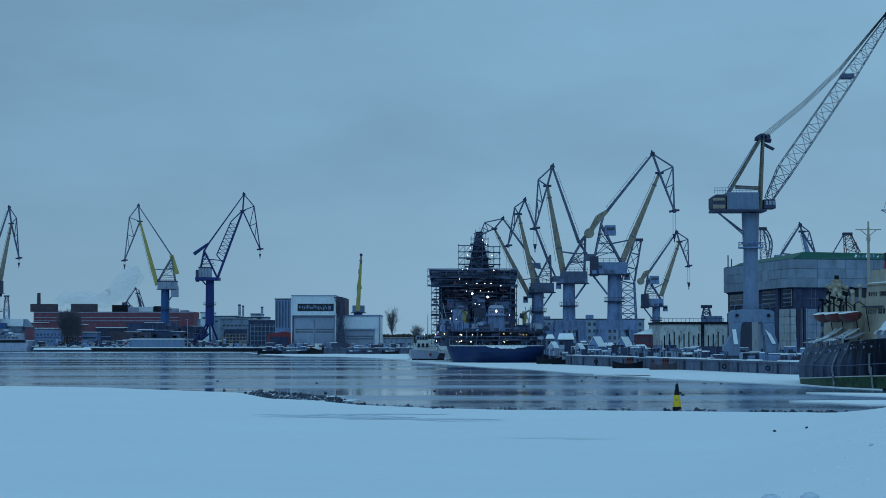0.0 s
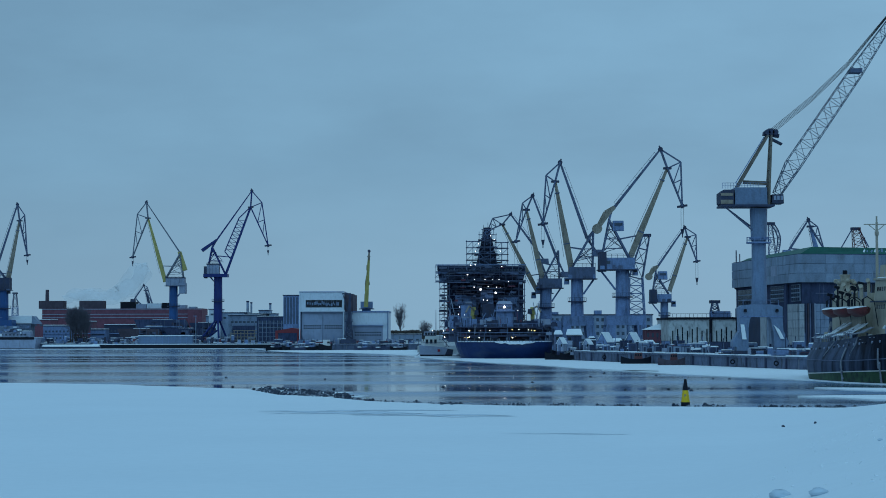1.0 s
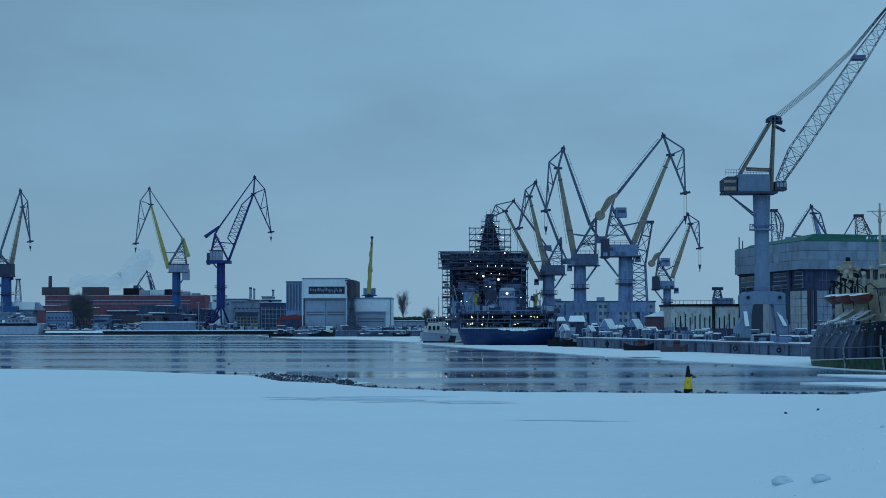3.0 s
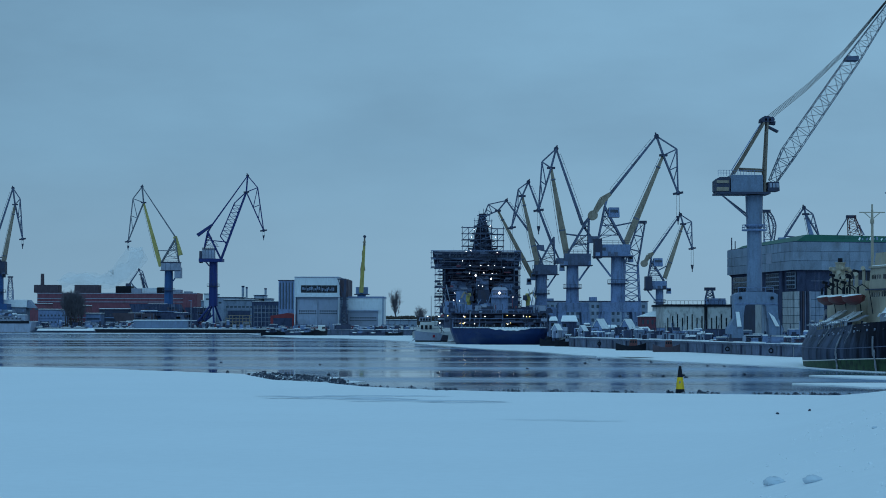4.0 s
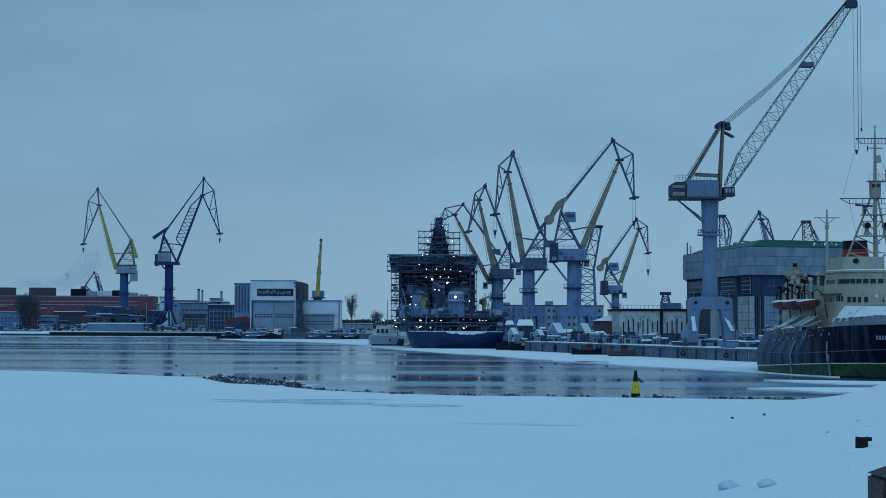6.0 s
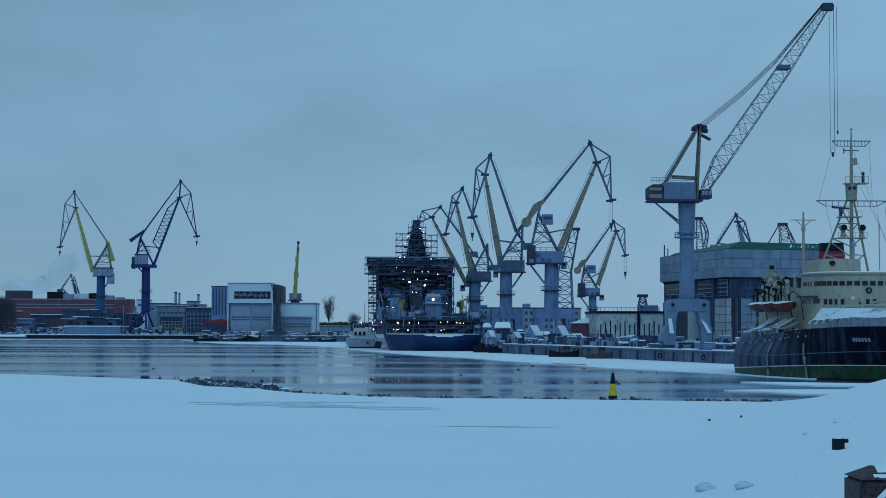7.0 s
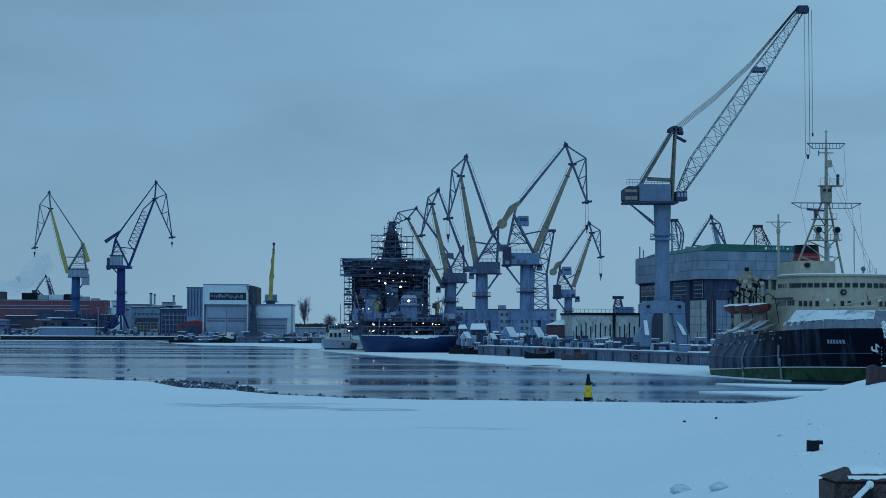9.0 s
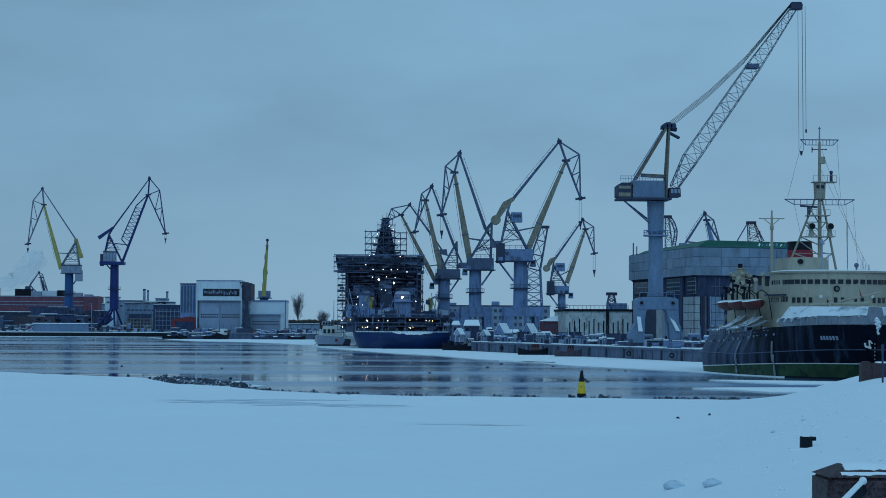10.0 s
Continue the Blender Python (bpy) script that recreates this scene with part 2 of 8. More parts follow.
L_WHITE = glow("work_lamp_white", (0.95, 0.97, 1.0), 7.0)
L_WARM = glow("work_lamp_warm", (1.0, 0.74, 0.25), 5.0)

# water: dark, mirror-like, with long faint ripples and skins of thin ice
M_WATER = bpy.data.materials.new("cold_river_water")
M_WATER.use_nodes = True
_n, _k = M_WATER.node_tree.nodes, M_WATER.node_tree.links
_p = _n["Principled BSDF"]
_p.inputs["IOR"].default_value = 1.33
_co, _mp, _nz, _bp = _n.new("ShaderNodeTexCoord"), _n.new("ShaderNodeMapping"), _n.new("ShaderNodeTexNoise"), _n.new("ShaderNodeBump")
_mp.inputs["Scale"].default_value = (0.022, 0.11, 1)
_nz.inputs["Scale"].default_value, _nz.inputs["Detail"].default_value = 1.0, 5.0
_bp.inputs["Strength"].default_value, _bp.inputs["Distance"].default_value = 0.13, 0.4
_mp2, _nz2, _rg = _n.new("ShaderNodeMapping"), _n.new("ShaderNodeTexNoise"), _n.new("ShaderNodeMapRange")
_mp2.inputs["Scale"].default_value = (0.0035, 0.030, 1)
_nz2.inputs["Scale"].default_value, _nz2.inputs["Detail"].default_value = 1.0, 4.0
_rg.inputs["From Min"].default_value, _rg.inputs["From Max"].default_value = 0.40, 0.62
_rg.inputs["To Min"].default_value, _rg.inputs["To Max"].default_value = 0.06, 0.27
_cm = _n.new("ShaderNodeMapRange")
_cm.inputs["From Min"].default_value, _cm.inputs["From Max"].default_value = 0.44, 0.62
_cx = _n.new("ShaderNodeMix")
_cx.data_type = "RGBA"
_cx.inputs[6].default_value, _cx.inputs[7].default_value = (0.014, 0.036, 0.076, 1), (0.145, 0.25, 0.39, 1)
_k.new(_co.outputs["Object"], _mp.inputs["Vector"])
_k.new(_mp.outputs["Vector"], _nz.inputs["Vector"])
_k.new(_nz.outputs["Fac"], _bp.inputs["Height"])
_k.new(_bp.outputs["Normal"], _p.inputs["Normal"])
_k.new(_co.outputs["Object"], _mp2.inputs["Vector"])
_k.new(_mp2.outputs["Vector"], _nz2.inputs["Vector"])
_k.new(_nz2.outputs["Fac"], _rg.inputs["Value"])
_k.new(_rg.outputs["Result"], _p.inputs["Roughness"])
_k.new(_nz2.outputs["Fac"], _cm.inputs["Value"])
_k.new(_cm.outputs["Result"], _cx.inputs[0])
_k.new(_cx.outputs[2], _p.inputs["Base Color"])


# ---- builders ----
class Shape:
    """Vertices and faces of one mesh, gathered from simple solids."""

    def __init__(self):
        self.v, self.f = [], []

    def add(self, vs, fs):
        n = len(self.v)
        self.v += [tuple(q) for q in vs]
        self.f += [tuple(i + n for i in q) for q in fs]
        return self

    def box(self, x0, y0, z0, x1, y1, z1, m=None, taper=0.0):
        vs = []
        for z, t in ((z0, 0), (z1, taper)):
            vs += [(x0 + t, y0 + t, z), (x1 - t, y0 + t, z), (x1 - t, y1 - t, z), (x0 + t, y1 - t, z)]
        if m:
            vs = [m @ Vector(q) for q in vs]
        return self.add(vs, [(3, 2, 1, 0), (4, 5, 6, 7), (0, 1, 5, 4), (1, 2, 6, 5), (2, 3, 7, 6), (3, 0, 4, 7)])

    def beam(self, p, q, a, b=None, a2=None, b2=None, n=4):
        """A bar from p to q with n sides, a wide and b deep at p, a2 and b2 at q."""
        p, q = Vector(p), Vector(q)
        b = a if b is None else b
        a2 = a if a2 is None else a2
        b2 = b if b2 is None else b2
        d = (q - p).normalized()
        u = d.cross(Vector((0, 1, 0)))
        if u.length < 0.05:
            u = d.cross(Vector((1, 0, 0)))
        u.normalize()
        w = d.cross(u)
        vs = []
        for c, aa, bb in ((p, a, b), (q, a2, b2)):
            for i in range(n):
                g = 2 * math.pi * (i + 0.5) / n
                r = 0.7071 if n == 4 else 0.5
                vs.append(c + u * (aa * r * math.cos(g)) + w * (bb * r * math.sin(g)))
        fs = [tuple(range(n - 1, -1, -1)), tuple(range(n, 2 * n))]
        fs += [(i, (i + 1) % n, n + (i + 1) % n, n + i) for i in range(n)]
        return self.add(vs, fs)

    def chain(self, pts, a, n=4):
        for p, q in zip(pts, pts[1:]):
            self.beam(p, q, a, n=n)
        return self

    def prism(self, outline, y0, y1):
        """An outline in x, z pushed from y0 to y1."""
        n = len(outline)
        vs = [(x, y0, z) for x, z in outline] + [(x, y1, z) for x, z in outline]
        return self.add(vs, [tuple(range(n)), tuple(range(2 * n - 1, n - 1, -1))] + [((i + 1) % n, i, n + i, n + (i + 1) % n) for i in range(n)])

    def slab(self, outline, z0, z1):
        """An outline in x, y (anticlockwise) raised from z0 to z1."""
        n = len(outline)
        vs = [(x, y, z0) for x, y in outline] + [(x, y, z1) for x, y in outline]
        return self.add(vs, [tuple(range(n - 1, -1, -1)), tuple(range(n, 2 * n))] + [(i, (i + 1) % n, n + (i + 1) % n, n + i) for i in range(n)])

    def ball(self, c, r, seg=8, rings=5, jit=0.0, rnd=None, sz=1.0):
        vs, fs = [], []
        for i in range(rings + 1):
            th = math.pi * i / rings
            for j in range(seg):
                ph = 2 * math.pi * j / seg
                k = r * (1 + (rnd.uniform(-jit, jit) if rnd else 0))
                vs.append((c[0] + k * math.sin(th) * math.cos(ph), c[1] + k * math.sin(th) * math.sin(ph), c[2] + k * sz * math.cos(th)))
        for i in range(rings):
            for j in range(seg):
                a, b = i * seg + j, i * seg + (j + 1) % seg
                fs.append((a, a + seg, b + seg, b))
        return self.add(vs, fs)

    def hoop(self, c, r, tube, n=16):
        """A level ring of square bar round c."""
        vs = []
        for i in range(n):
            g = 2 * math.pi * i / n
            for dr, dz in ((-tube, -tube), (tube, -tube), (tube, tube), (-tube, tube)):
                vs.append((c[0] + (r + dr / 2) * math.cos(g), c[1] + (r + dr / 2) * math.sin(g), c[2] + dz / 2))
        return self.add(vs, [(i * 4 + k, i * 4 + (k + 1) % 4, (i + 1) % n * 4 + (k + 1) % 4, (i + 1) % n * 4 + k) for i in range(n) for k in range(4)])

    def lattice(self, p, q, w0, w1, d0, d1, bays, bar):
        """A four-chord lattice boom from p to q in the x, z plane."""
        p, q = Vector(p), Vector(q)
        t = (q - p).normalized()
        s = Vector((-t.z, 0, t.x))
        rows = []
        for i in range(bays + 1):
            f = i / bays
            c = p.lerp(q, f)
            w, d = (w0 + (w1 - w0) * f) / 2, (d0 + (d1 - d0) * f) / 2
            rows.append([c + s * w * a + Vector((0, d * b, 0)) for a, b in ((1, 1), (1, -1), (-1, -1), (-1, 1))])
        for k in range(4):
            for r0, r1 in zip(rows, rows[1:]):
                self.beam(r0[k], r1[k], bar * 1.5)
        for i, (r0, r1) in enumerate(zip(rows, rows[1:])):
            for k in range(4):
                e = (k + 1) % 4
                self.beam(r0[k], r0[e], bar)
                self.beam(*((r0[k], r1[e]) if i % 2 else (r0[e], r1[k])), bar)
        return self


def link(name, shape, mat, smooth=False):
    me = bpy.data.meshes.new(name)
    me.from_pydata(shape.v, [], shape.f)
    me.validate()
    if smooth:
        me.polygons.foreach_set("use_smooth", [True] * len(me.polygons))
    me.update()
    me.materials.append(mat)
    return new(name, me)


def part(name, shape, mat, parent, label="", smooth=False):
    ob = link(name, shape, mat, smooth)
    ob.parent = parent
    # the parents stand unturned, so a plain shift keeps the part where it was built
    ob.matrix_parent_inverse = Matrix.Translation(parent.location).inverted()
    if label:
        ob["label"] = label
    return ob


def thing(name, at, label, category, group="", kind=""):
    ob = new(name)
    ob.location = at
    return tagged(ob, label, category, group, kind)


def struct(name, shape, mat, label, category, smooth=False):
    return tagged(link(name, shape, mat, smooth), label, category, kind="structure")


def smooth01(a, b, v):
    t = min(1.0, max(0.0, (v - a) / (b - a)))
    return t * t * (3 - 2 * t)


# ---- setting: river, ice, shores ----
struct("water", Shape().add([(-4500, -600, 0), (4500, -600, 0), (4500, 4700, 0), (-4500, 4700, 0)], [(0, 1, 2, 3)]), M_WATER, "dark calm half-frozen river water", "water")


def edge_line(pts, step, jag, seed):
    """A polyline with a ragged outline, as broken ice has."""
    rows = []
    for (x0, y0), (x1, y1) in zip(pts, pts[1:]):
        n = max(1, int(math.hypot(x1 - x0, y1 - y0) / step))
        for i in range(n):
            f = i / n
            x, y = x0 + (x1 - x0) * f, y0 + (y1 - y0) * f
            k = noise.noise((x * 0.15 + seed, y * 0.15, seed)) + 0.6 * noise.noise((x * 0.6, y * 0.6 + seed, 3))
            rows.append((x, y + jag * k))
    rows.append(pts[-1])
    return rows


# the wide snow-covered ice field and the bank that climbs to the embankment
ICE_EDGE = [(-260, 330), (-70.07, 312.8), (-50.24, 301.1), (-28.16, 274.5), (-21.71, 250.0), (-15.45, 241.4), (-9.29, 225.8), (-1.48, 216.2), (7.0, 211.3), (24.35, 207.4), (35.97, 204.4), (40.5, 202.2), (62, 206), (140, 215), (300, 225)]


def edge_at(x):
    for (x0, y0), (x1, y1) in zip(ICE_EDGE, ICE_EDGE[1:]):
        if x0 <= x <= x1:
            y = y0 + (y1 - y0) * (x - x0) / (x1 - x0)
            return y + 1.2 * noise.noise((x * 0.12, 2.0, 0)) + 0.8 * noise.noise((x * 0.5, 5.0, 0))
    return 250.0


def bank(x, y):
    d = x + 0.9 - 0.247 * y - 0.045 * max(0.0, y - 90)
    top = 4.15 + 1.6 * smooth01(60, 5, y)
    h = 0.22 + top * smooth01(-16.0, 6.0, d) * smooth01(235, 170, y)
    bumpy = 0.05 * noise.noise((x * 0.05, y * 0.05, 1)) + smooth01(-9, 0, d) * (0.10 * noise.noise((x * 0.35, y * 0.35, 4)) + 0.05 * noise.noise((x * 1.6, y * 1.6, 7)))
    return h + bumpy


def snow_grid(xs, fs, far):
    s = Shape()
    nx, ny = len(xs), len(fs)
    vs = []
    for f in fs:
        for x in xs:
            y = -40 + (far(x) + 40) * f
            drop = 0.0 if f < 0.999 else 0.12
            vs.append((x, y, max(0.1, bank(x, y) - drop)))
    for x in xs:
        vs.append((x, far(x) + 0.1, -0.2))
    s.add(vs, [(j * nx + i, j * nx + i + 1, (j + 1) * nx + i + 1, (j + 1) * nx + i) for j in range(ny) for i in range(nx - 1)])
    return s


xs = [-260 + 4 * i for i in range(50)] + [-60 + 0.6 * i for i in range(250)] + [90 + 5 * i for i in range(42)]
fs = [i / 150 for i in range(151)]
struct("snow_field", snow_grid(xs, fs, edge_at), M_SNOW, "smooth white snow cover on river ice and bank", "snow", True)


def floe(name, outline, label, z=0.16):
    ob = struct(name, Shape().slab(outline, -0.1, z), M_SNOWCAP, label, "ice")
    return ob


def sheet(name, near, far, label, jag=1.0, z=0.16):
    a, b = edge_line(near, 2.0, jag, 3.1), edge_line(far, 4.0, jag * 0.5, 9.2)
    return floe(name, a + b[::-1], label, z)


sheet("shore_ice", [(-11.73, 622.2), (-0.64, 560.0), (10.86, 500.0), (20.8, 466.7), (27.39, 424.2), (34.32, 405.8), (41.14, 363.6), (49.37, 341.5), (57.95, 316.4), (60.74, 301.1), (64.67, 291.7)],
      [(-11, 700), (8, 640), (10, 583), (30, 583), (36, 535), (71, 404), (90, 396)], "white snow-covered shore ice below the quay", 2.5)
sheet("thin_ice", [(-74.98, 835.8), (-58.67, 777.8), (-39.79, 756.8), (-25.43, 717.9), (-11.54, 651.2)], [(-100, 978), (-79, 878), (-13, 878), (-12, 700)], "pale thin ice along the far quay", 2.0)
sheet("thin_ice", [(-245, 948), (-200, 962), (-170, 950), (-140, 966), (-115, 955), (-92, 968)], [(-245, 977), (-204, 982), (-180, 983.5), (-92, 983.5)], "ragged pale ice along the far pier", 14.0)
sheet("ice_strip", [(50.27, 274.5), (53.04, 266.7), (57.49, 259.3), (62.83, 256.9), (70.97, 254.5)], [(50.77, 276.4), (55.2, 275.4), (61.0, 272.8), (67.0, 270.0), (75.3, 268.2)], "narrow floe of white ice beside the ship", 0.6)
sheet("ice_strip", [(41.77, 239.3), (45.45, 235.3), (48.51, 227.6), (55.66, 227.6)], [(42.0, 240.6), (47.0, 243.0), (52.4, 243.8), (60.2, 244.0)], "narrow floe of white ice beside the ship", 0.6)
sheet("ice_strip", [(30.7, 404.0), (35.71, 395.5), (40.67, 388.9)], [(31.11, 409.4), (36.32, 402.3), (41.36, 395.5)], "narrow floe of white ice beside the ship", 0.2)

# soaked grey streaks lying in the snow
def wet_patch(x, y, lx, ly, seed):
    sh = Shape()
    n, m = 26, 4
    for i in range(n + 1):
        u = 2 * i / n - 1
        px = x + lx * u
        mid = ly * 0.7 * noise.noise((u * 2.0, seed, 0))
        half = ly * max(0.02, (1 - u * u) * (0.35 + 0.65 * abs(noise.noise((u * 4, seed, 3)))))
        for j in range(m + 1):
            py = y + mid + half * (2 * j / m - 1)
            sh.v.append((px, py, bank(px, py) + 0.02))
    sh.f += [(i * (m + 1) + j, (i + 1) * (m + 1) + j, (i + 1) * (m + 1) + j + 1, i * (m + 1) + j + 1) for i in range(n) for j in range(m)]
    return sh


for k, ((cx, cy), lx, ly) in enumerate((((-12.49, 195.1), 6.5, 4.0), ((-7.86, 191.1), 5.5, 3.5), ((-1.8, 185.4), 7.5, 3.5), ((-5.3, 197.2), 6.0, 2.5), ((1.62, 182.4), 4.5, 1.8), ((7.61, 151.4), 4.0, 0.5), ((10.95, 149.7), 3.0, 0.4), ((-14.37, 190.5), 3.5, 2.0), ((-9.95, 189.2), 4.0, 3.0), ((-5.58, 187.9), 3.0, 2.0))):
    struct("wet_patch", wet_patch(cx, cy, lx, ly, k * 3.7), M_WETSNOW, "grey soaked streak in the snow cover", "wet snow")

LAND = [(-4000, 1000), (-89, 1000), (-80, 880), (-13, 880), (-13, 760), (34, 760), (34, 545), (71, 405), (200, 395), (4000, 395), (4000, 4600), (-4000, 4600)]
M_YARD = material("trampled_yard_snow", (0.42, 0.44, 0.46), 0.9, vary=0.4, scale=0.08, fine=0.8, stain=(0.08, 0.08, 0.08), stain_amount=0.8, stain_scale=(0.05, 0.05, 0.05))
struct("ground", Shape().slab(LAND, -1.0, 2.6), M_YARD, "snow-dusted shipyard ground behind concrete quays", "ground")


def quay(name, p, q, label, bay=6.0, top=2.6):
    """A quay face of concrete bays with a cap and timber fenders, from p to q."""
    (x0, y0), (x1, y1) = p, q
    n = max(1, int(math.hypot(x1 - x0, y1 - y0) / bay))
    m = Matrix.Translation((x0, y0, 0)) @ Matrix.Rotation(math.atan2(y1 - y0, x1 - x0), 4, "Z")
    run = math.hypot(x1 - x0, y1 - y0)
    root = tagged(link(name, Shape().box(0, -0.5, top - 0.35, run, 0.9, top + 0.12, m), M_QUAY), label, "quay", kind="structure")
    for i in range(n):
        a, b = run * i / n, run * (i + 1) / n
        part("panel", Shape().box(a + 0.08, -0.3, -0.5, b - 0.08, -0.01, top - 0.36, m), M_QUAY, root)
        if i % 2:
            part("fender", Shape().box(a - 0.25, -0.65, 0.2, a + 0.25, -0.31, top - 0.2, m), M_CRANE_DARK, root)
    qr = random.Random(int(x0 * 3 + 900))
    a = 0.0
    while a < run - 1:
        b = min(run, a + qr.uniform(1.5, 9))
        part("snow_edge", Shape().box(a, -0.45 + qr.uniform(0, 0.3), top + 0.125, b, 0.8, top + qr.uniform(0.2, 0.48), m, taper=0.07), M_SNOWCAP, root)
        a = b + qr.uniform(0.1, 2.2)
    return root


quay("quay_1", (34, 545), (71, 405), "stained concrete quay wall with snow on top", 5.0)
quay("quay_2", (71, 405), (200, 395), "stained concrete quay wall with snow on top", 6.0)
quay("quay_3", (-80, 880), (-13, 880), "low concrete quay wall with snow on top", 8.0)
quay("quay_4", (-420, 1000), (-89, 1000), "low concrete quay wall with snow on top", 12.0)


# ---- luffing portal cranes ----
def crane(label, y, ground, foot, head, peak, outer, tip, lever, weight, afoot, house, col, portal, boom_mat, base_mat, house_mat, thin=1.0, hook=0.0, lattice=False, group="portal cranes", legs=True, braces=True, club=False, slab_weight=False, high_cab=None, back_box=None):
    """A double-link luffing crane whose jib lies across the view; points are (x, z) in metres, y its distance."""
    def at(p, dy=0.0):
        return Vector((p[0], y + dy, p[1]))
    (hx0, hz0), (hx1, hz1) = house
    (cx0, cz0), (cx1, cz1) = col
    (px0, pz0), (px1, pz1) = portal
    frame_mat = M_CRANE_BLUE if base_mat is M_CRANE_BLUE else M_JIB if slab_weight else M_CRANE_STEEL
    root = thing("portal_crane", ((cx0 + cx1) / 2, y, ground), label, "crane", group)
    t = thin
    cw = cx1 - cx0
    cm = (cx0 + cx1) / 2
    # portal: a cross girder on four spread legs
    if legs:
        part("portal_girder", Shape().box(px0, y - cw * 1.3, pz1 - (pz1 - pz0) * 0.35, px1, y + cw * 1.3, pz1, taper=cw * 0.06), base_mat, root)
        for sx in (0, 1):
            for dy in (-1.2, 1.2):
                lx = px1 - cw * 0.35 if sx else px0 + cw * 0.35
                out = cw * 0.25 * (1 if sx else -1)
                part("leg", Shape().beam((lx, y + dy * cw, pz1 - (pz1 - pz0) * 0.34), (lx + out, y + dy * cw, ground), cw * 0.62, cw * 0.5, cw * 0.85, cw * 0.6), base_mat, root)
    else:
        feet = [(px0, -1), (px0 + (px1 - px0) * 0.75, -1), (px0 + (px1 - px0) * 0.25, 1), (px1, 1)]
        for fx, dy in feet:
            part("leg", Shape().beam((cm + (fx - cm) * 0.15, y + dy * cw * 0.4, pz1), (fx, y + dy * cw * 1.3, ground), 0.9 * t, n=6), base_mat, root)
        for (fx, dy), (gx, ey) in zip(feet, feet[1:]):
            part("brace", Shape().beam((fx, y + dy * cw, ground + 2), (cm, y, ground + (pz1 - ground) * 0.6), 0.45 * t), base_mat, root)
            part("brace", Shape().beam((fx, y + dy * cw, ground + 2), (gx, y + ey * cw, ground + 2), 0.5 * t), base_mat, root)
    c = part("column", Shape().beam((cm, y, cz0), (cm, y, cz1), cw * 1.06, cw * 1.06, cw * 0.97, cw * 0.97, n=12), base_mat, root, smooth=False)
    gz_ = cz0 + (cz1 - cz0) * 0.42
    part("gallery", Shape().beam((cm, y, gz_), (cm, y, gz_ + 0.35), cw * 1.5, n=12), M_CRANE_DARK, c)
    part("gallery_rail", Shape().hoop((cm, y, gz_ + 1.4), cw * 0.74, 0.09), M_CRANE_DARK, c)
    for i in range(10):
        g = 2 * math.pi * i / 10
        px_, py_ = cm + cw * 0.74 * math.cos(g), y + cw * 0.74 * math.sin(g)
        part("gallery_post", Shape().beam((px_, py_, gz_ + 0.3), (px_, py_, gz_ + 1.4), 0.09), M_CRANE_DARK, c)
    # machinery house with its deck, rail and windows
    hd = (hx1 - hx0) * 0.32
    body = part("machine_house", Shape().box(hx0, y - hd, hz0 + 0.3, hx1, y + hd, hz1, taper=0.05), house_mat, root)
    part("deck", Shape().box(hx0 - 0.5, y - hd - 0.6, hz0, hx1 + 0.5, y + hd + 0.6, hz0 + 0.28), M_CRANE_DARK, body)
    rail = Shape()
    for i in range(7):
        x = hx0 + (hx1 - hx0) * i / 6
        rail.beam((x, y - hd + 0.1, hz1), (x, y - hd + 0.1, hz1 + 1.1), 0.1)
    rail.beam((hx0, y - hd + 0.1, hz1 + 1.1), (hx1, y - hd + 0.1, hz1 + 1.1), 0.1)
    rail.beam((hx0, y - hd + 0.1, hz1 + 0.6), (hx1, y - hd + 0.1, hz1 + 0.6), 0.08)
    part("railing", rail, M_CRANE_DARK, body)
    for i in range(1 if house_mat is M_CRANE_GREY else 0):
        x = hx0 + (hx1 - hx0) * (0.2 + 0.27 * i)
        part("window", Shape().box(x, y - hd - 0.03, hz0 + (hz1 - hz0) * 0.5, x + (hx1 - hx0) * 0.1, y - hd + 0.1, hz0 + (hz1 - hz0) * 0.75), M_DIMGLASS, body)
    # a driver's cab slung under the front of the house
    fx = foot[0]
    sgn = 1 if tip[0] > foot[0] else -1
    if house_mat is M_CABIN:
        part("roof_band", Shape().box(hx0 - 0.1, y - hd - 0.1, hz1 + 0.01, hx1 + 0.1, y + hd, hz1 + 0.5), M_CRANE_DARK, body)
        for i in range(1, 4):
            x = hx0 + (hx1 - hx0) * i / 4
            part("wall_rib", Shape().box(x - 0.09, y - hd - 0.07, hz0 + 0.4, x + 0.09, y - hd + 0.02, hz1 - 0.1), M_CRANE_STEEL, body)
    else:
        xa, xb_ = sorted((fx + sgn * 0.7, fx + sgn * 2.3))
        cb = part("cab", Shape().box(xa, y - 1.2, hz0 - 1.5, xb_, y + 1.2, hz0 + 0.6, taper=0.12), M_CRANE_GREY if house_mat is not M_CRANE_DARK else M_CRANE_DARK, root)
        part("cab_window", Shape().box(xa + 0.25, y - 1.22, hz0 - 0.5, xb_ - 0.25, y - 1.0, hz0 + 0.25), M_GLASS, cb)
        # winches and lockers crowded on the deck
        wr = random.Random(int(cm * 13))
        for _ in range(5):
            x, w, h = wr.uniform(hx0 - 0.3, hx1 - 0.6), wr.uniform(0.5, 1.6), wr.uniform(0.5, 1.4)
            part("deck_gear", Shape().box(x, y - hd - 0.55, hz0 + 0.29, x + w, y - hd - 0.06, hz0 + 0.29 + h, taper=0.06), wr.choice((M_CRANE_DARK, M_CRANE_STEEL, M_CRANE_GREY)), body)
    # main boom
    w0, w1 = 1.9 * t, 0.95 * t
